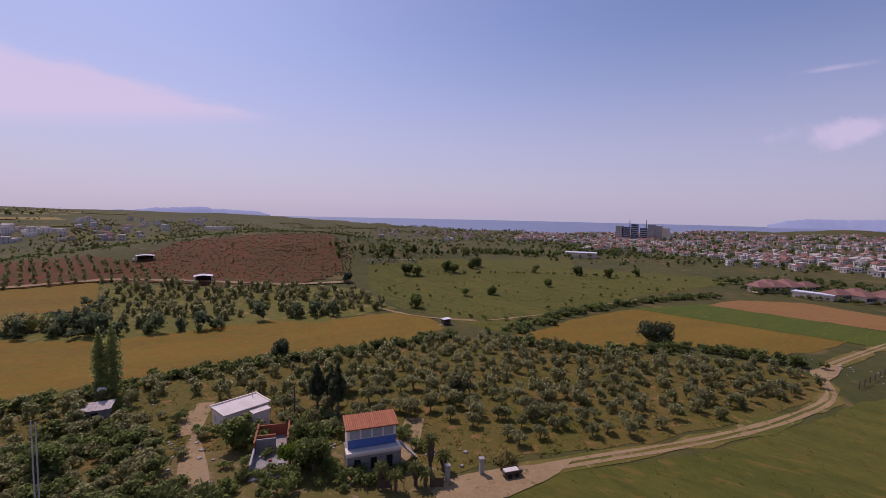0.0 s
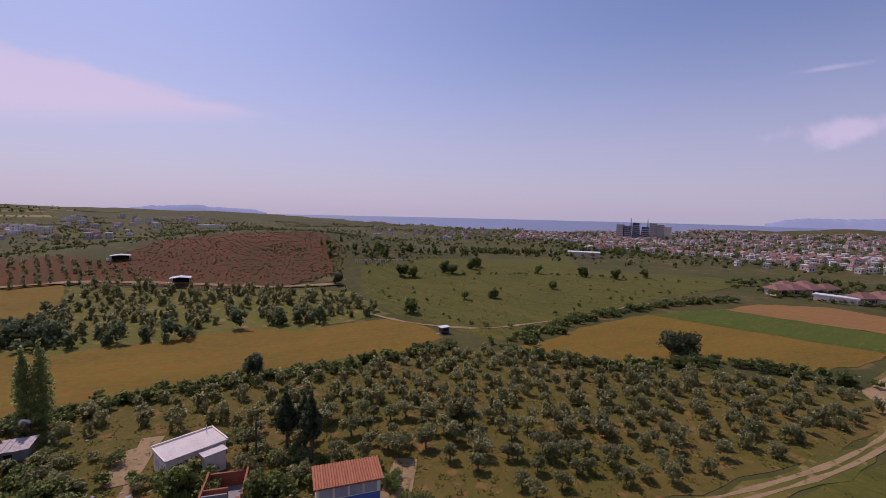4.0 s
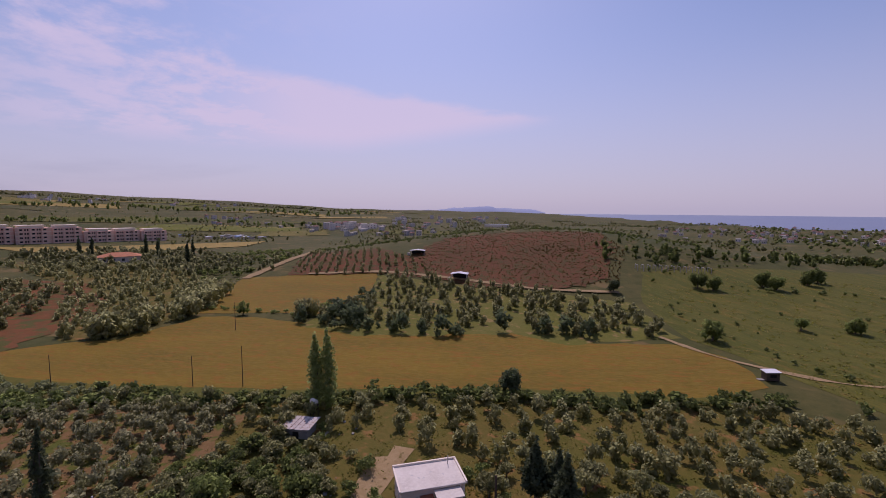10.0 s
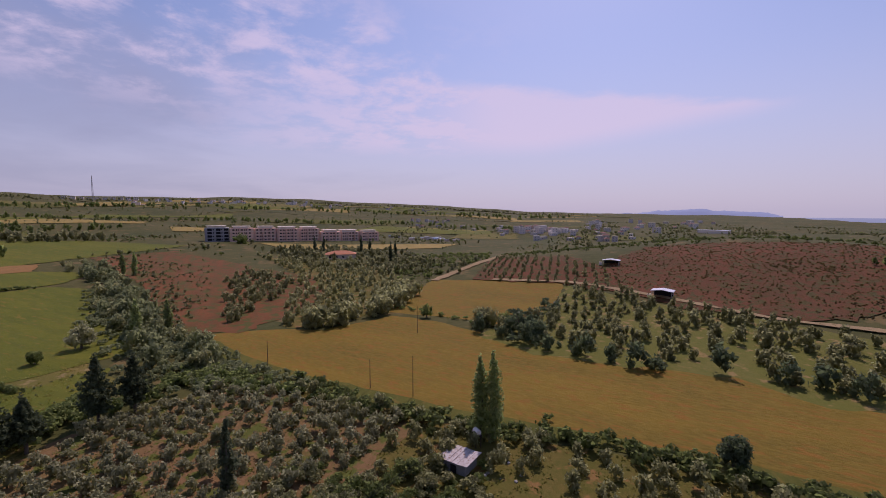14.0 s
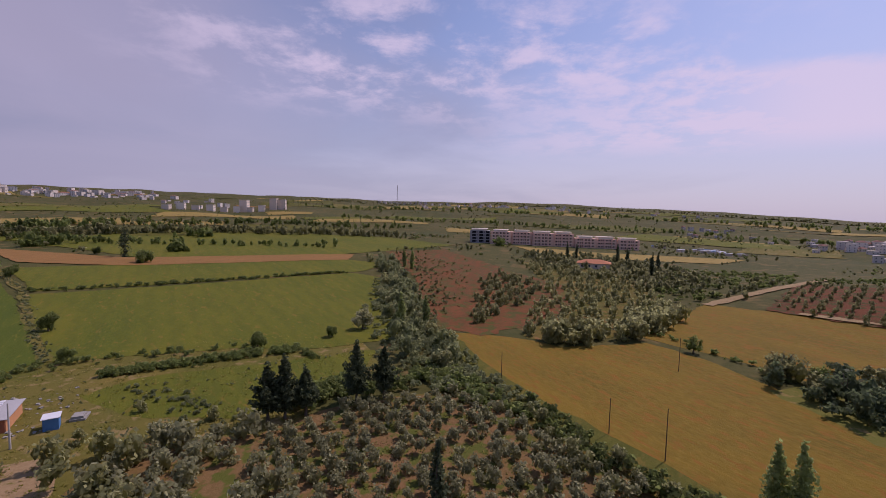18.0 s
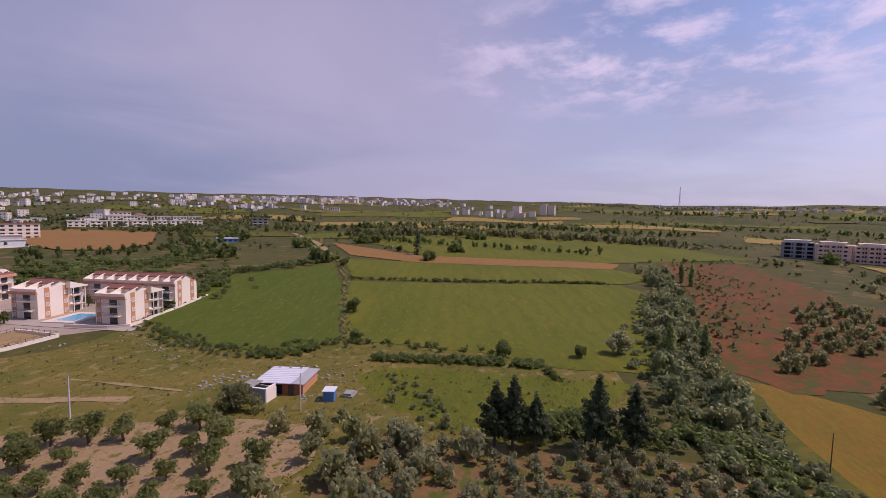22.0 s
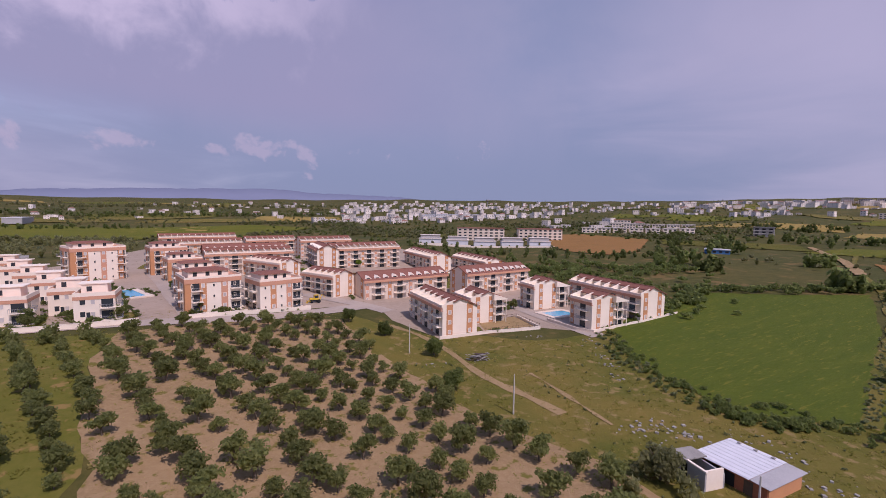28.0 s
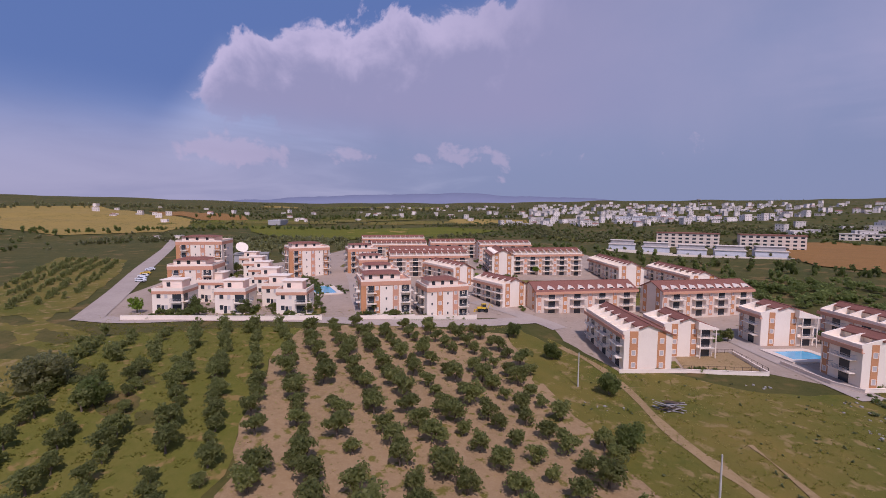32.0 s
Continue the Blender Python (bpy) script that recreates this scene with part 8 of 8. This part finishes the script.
scatter("villa_garden", np.vstack([along([(138, 224), (158, 228), (178, 230)], 1.6, 5, 91, (.8, 1.8)), along([(150, 218), (166, 208), (182, 200), (198, 200)], 2.2, 3, 92, (.6, 1.4)), spread_in([(140, 232), (180, 244), (215, 215), (240, 260), (180, 290), (130, 260)], 90, 93, (.8, 1.9))]), BUSH_MID, HEDGE, "dark garden trees round the row villas", "trees")


def trellis():
    h = thing("vine_trellis", pose(0, 0, 0), "pale timber trellis posts at the meadow edge", "trellis")
    for k in range(13):
        x, y = -58 + 26 * k / 12, 236 + 16 * k / 12
        z = float(height(x, y))
        for dx, dy in ((0, 0), (-1.8, 3.0)):
            part("post", boxes((x + dx - .12, y + dy - .12, z - .3, x + dx + .12, y + dy + .12, z + 2.6)), POST, h)
        part("beam", tube(bmesh.new(), [(x, y, z + 2.6), (x - 1.8, y + 3.0, z + 2.6)], (.1, .1), 5), POST, h)


trellis()


def mast():
    x, y = -1777, -304
    h = thing("radio_mast", pose(x, y, float(height(x, y))), "thin lattice radio mast on the skyline", "mast")
    for q in range(3):
        a = q / 3 * math.tau
        part("leg", tube(bmesh.new(), [(math.cos(a) * 3, math.sin(a) * 3, 0), (math.cos(a) * .5, math.sin(a) * .5, 82)], (.5, .35), 5), GREY_WALL, h)
    for q in range(10):
        r = 3 - 2.4 * q / 10
        part("brace", tube(bmesh.new(), [(r, 0, q * 8), (-r * .5, r * .86, q * 8 + 4), (-r * .5, -r * .86, q * 8 + 8)], (.25, .25, .25), 4), GREY_WALL, h)


mast()


def water_tower():
    x, y = 20, -1450
    h = thing("water_tower", pose(x, y, float(height(x, y))), "mushroom water tower above the town", "water tower")
    part("shaft", tube(bmesh.new(), [(0, 0, 0), (0, 0, 26)], (2, 1.8), 8), CONCRETE, h)
    part("tank", tube(bmesh.new(), [(0, 0, 25), (0, 0, 29), (0, 0, 32)], (2.5, 6, 5.5), 12), CONCRETE, h)


water_tower()

# shrubs round the farm houses
scatter("farm_shrubs", np.array([(-43.2, 65.5, .7), (-41.5, 64.2, .9), (-39.8, 65.0, .8), (-36.0, 68.0, .8), (-34.5, 70.5, 1.0), (-33.5, 66.5, 1.1), (-36.5, 75.5, .9), (-31.5, 64.0, .9), (-31.8, 60.5, .7), (-30.5, 57.0, .9), (-26.0, 55.5, .8), (-24.5, 63.5, 1.0), (-20.0, 66.5, 1.0), (-19.0, 54.0, .7), (-15.5, 53.0, .6), (-8.5, 58.5, .6), (-7.6, 64.0, .9), (-10.5, 67.5, 1.0), (-60.0, 66.0, .7), (-65.5, 66.5, .8), (-61.0, 71.8, .7), (-66.5, 70.5, .7), (-58.5, 69.5, .9)]), BUSH_NEAR, HEDGE, "green shrubs growing against the farm houses", "shrubs")
scatter("house_shrubs", np.array([(-17.4, 55.6, 1.1), (-16.0, 54.6, 1.0), (-14.2, 55.3, 1.15), (-12.6, 54.6, .9), (-11.0, 56.0, 1.0), (-9.2, 57.6, .8), (-19.0, 56.6, 1.2), (-24.4, 55.0, .9), (-24.2, 62.4, 1.0), (-24.9, 66.5, .9), (-28.8, 59.8, .8)]), BUSH_NEAR, HEDGE, "leafy shrubs before the lower storey of the blue house", "shrubs")
scatter("shrub_thicket", spread_in([(-72, 44), (-66, 66), (-50, 70), (-47, 61), (-37, 52), (-28, 43), (-40, 35), (-60, 36)], 170, 94, (.45, 1.1)), BUSH_NEAR, OLIVE, "grey green shrubs crowding the old farm garden", "shrubs")
scatter("shrub_thicket", np.vstack([spread_in([(-36, 78), (-12, 72), (-3, 63), (-8, 66), (-20, 63), (-34, 74)], 34, 95, (.5, 1.0)), spread_in([(-34, 57), (-22, 56), (-19, 50), (-32, 46)], 26, 96, (.5, 1.1))]), BUSH_NEAR, HEDGE, "dark green shrubs between the farm houses", "shrubs")
scatter("meadow_bushes", np.vstack([along([(-40, 196), (-20, 172), (6, 150), (20, 152)], 5, 3, 97, (.3, .8)), along([(-24, 232), (10, 250), (40, 268), (80, 272), (130, 262)], 4.5, 4, 98, (.4, 1.1)), along([(30, 168), (52, 196), (84, 220), (108, 228)], 4, 5, 99, (.3, .9)), spread_in([(-40, 200), (-20, 170), (20, 160), (90, 224), (110, 236), (60, 300), (-20, 262)], 60, 89, (.2, .7))]), BUSH_MID, HEDGE, "low bushes in lines across the meadow", "bushes")
scatter("red_field_weeds", np.vstack([spread_in([(-356, -25), (-300, 38), (-180, 38), (-160, 30), (-200, 22), (-240, 12)], 260, 87, (.2, .8)), along([(-380, -28), (-300, 2), (-230, 22), (-165, 32)], 4, 6, 86, (.5, 1.3))]), BUSH_TINY, OLIVE, "low weeds and small bushes on red earth", "bushes")
# gardens of the estate
rng = np.random.default_rng(88)
for k, (x, y, s) in enumerate(((86.4, -57.3, 1.3), (80.4, -55.6, 1.0), (72.8, -65.7, 1.3), (69.3, -62.3, 1.0), (57.7, -76.6, 1.1), (96.6, -52.3, 1.2), (100.0, -47.3, 1.3), (92.4, -59.9, 1.1), (66.1, -74.1, 1.0), (42.4, -89.4, 1.0), (33.7, -102.9, .9), (-46, -129, 1.0), (-52, -136, 1.1), (-58, -144, 1.0), (-44, -122, .8), (22.1, -133.2, 1.1), (14.5, -157.0, 1.3), (30.0, -163.1, 1.4), (-2.0, -168.1, 1.2), (-20.3, -184.1, 1.2), (40.5, -157.5, 1.2), (77.2, -124.1, 1.2), (73.7, -117.1, 1.1), (97.7, -108.9, 1.2), (107.8, -98.7, 1.2), (136.4, -107.0, 1.3), (152.3, -113.1, 1.4), (164.8, -101.2, 1.4), (128.3, -78.4, 1.1), (116.2, -81.6, 1.0), (137.0, -145.0, 1.4), (150.5, -153.5, 1.5), (94.8, -177.0, 1.4), (119.0, -196.2, 1.4), (29.4, -195.2, 1.3), (51.6, -200.1, 1.4), (-82, -138, 1.0), (-74, -146, 1.1), (-88, -150, 1.1), (-30, -148, .9), (-18.4, -136.1, .8))):
    single_tree("garden_tree", x, y, crown_arrays(700 + k, 1.7, .3, 3.6, 7, 460, .25), (HEDGE, OLIVE_GREEN, BRIGHT_LEAF)[k % 7 // 3], SHORT_TRUNK, "leafy garden tree between the white houses", "tree", "garden trees of the estate", k * 47, s)
scatter("garden_shrubs", np.vstack([along([(93.9, -42.6), (82.9, -50.5), (71.0, -58.0), (59.2, -67.3), (49.7, -74.6)], .9, 1.6, 72, (.35, .8)), along([(-33, -100), (-19.4, -120.4)], 1.2, 2.2, 73, (.35, .8)), along([(7.9, -129.5), (22.2, -147.9)], 1.2, 2.0, 74, (.35, .8)), along([(-97, -128), (-80, -156)], 1.2, 2, 75, (.35, .8)), along([(76.7, -93.1), (88.9, -101.9), (94.3, -112.3), (80.5, -113.8), (70.0, -105.0)], 1.3, 2, 76, (.35, .9)), along([(52.8, -77.7), (69.8, -91.3), (92.5, -110.6), (111.2, -124.1)], 1.2, 2.5, 77, (.4, .9)), along([(94.0, -48.9), (87.2, -55.6), (79.6, -62.4), (72.9, -69.1), (66.1, -72.4), (56.9, -80.9)], .7, 6, 61, (.5, 1.2)), along([(42.3, -85.1), (35.1, -94.6), (41.0, -95.0)], .9, 3, 68, (.5, 1.1)), along([(124.8, -76.6), (141.7, -90.2), (141.2, -108.5)], 1.4, 10, 69, (.6, 1.5)), along([(17.8, -170.5), (33.0, -165.5), (-9.1, -166.9), (-24.1, -181.0)], 1.5, 10, 70, (.6, 1.4)), along([(109.9, -170.1), (127.0, -182.2), (142.6, -199.8)], 1.4, 14, 71, (.6, 1.4)), along([(37.9, -86.9), (17.3, -109.1)], 1.6, 2, 62, (.4, .8)), along([(-32, -97), (-43, -104), (-52, -108)], 1.6, 1.6, 63, (.35, .8)), along([(-78, -112), (-92, -124), (-104, -134)], 1.6, 1.6, 64, (.4, .9)), along([(-45, -128), (-52, -142), (-40, -148), (-20.3, -148.4)], 1.6, 2, 65, (.4, 1.0)), spread_in([(14.4, -136.3), (-10.9, -165.6), (-2.0, -191.3), (44.9, -161.2), (93.1, -173.6), (120.6, -218.9), (44.3, -228.7)], 120, 66, (.5, 1.2)), spread_in([(84.6, -55.6), (119.6, -81.7), (103.0, -115.9), (68.0, -89.5)], 60, 67, (.5, 1.1))]), BUSH_MID, HEDGE, "garden shrubs and small trees between the blocks", "shrubs")
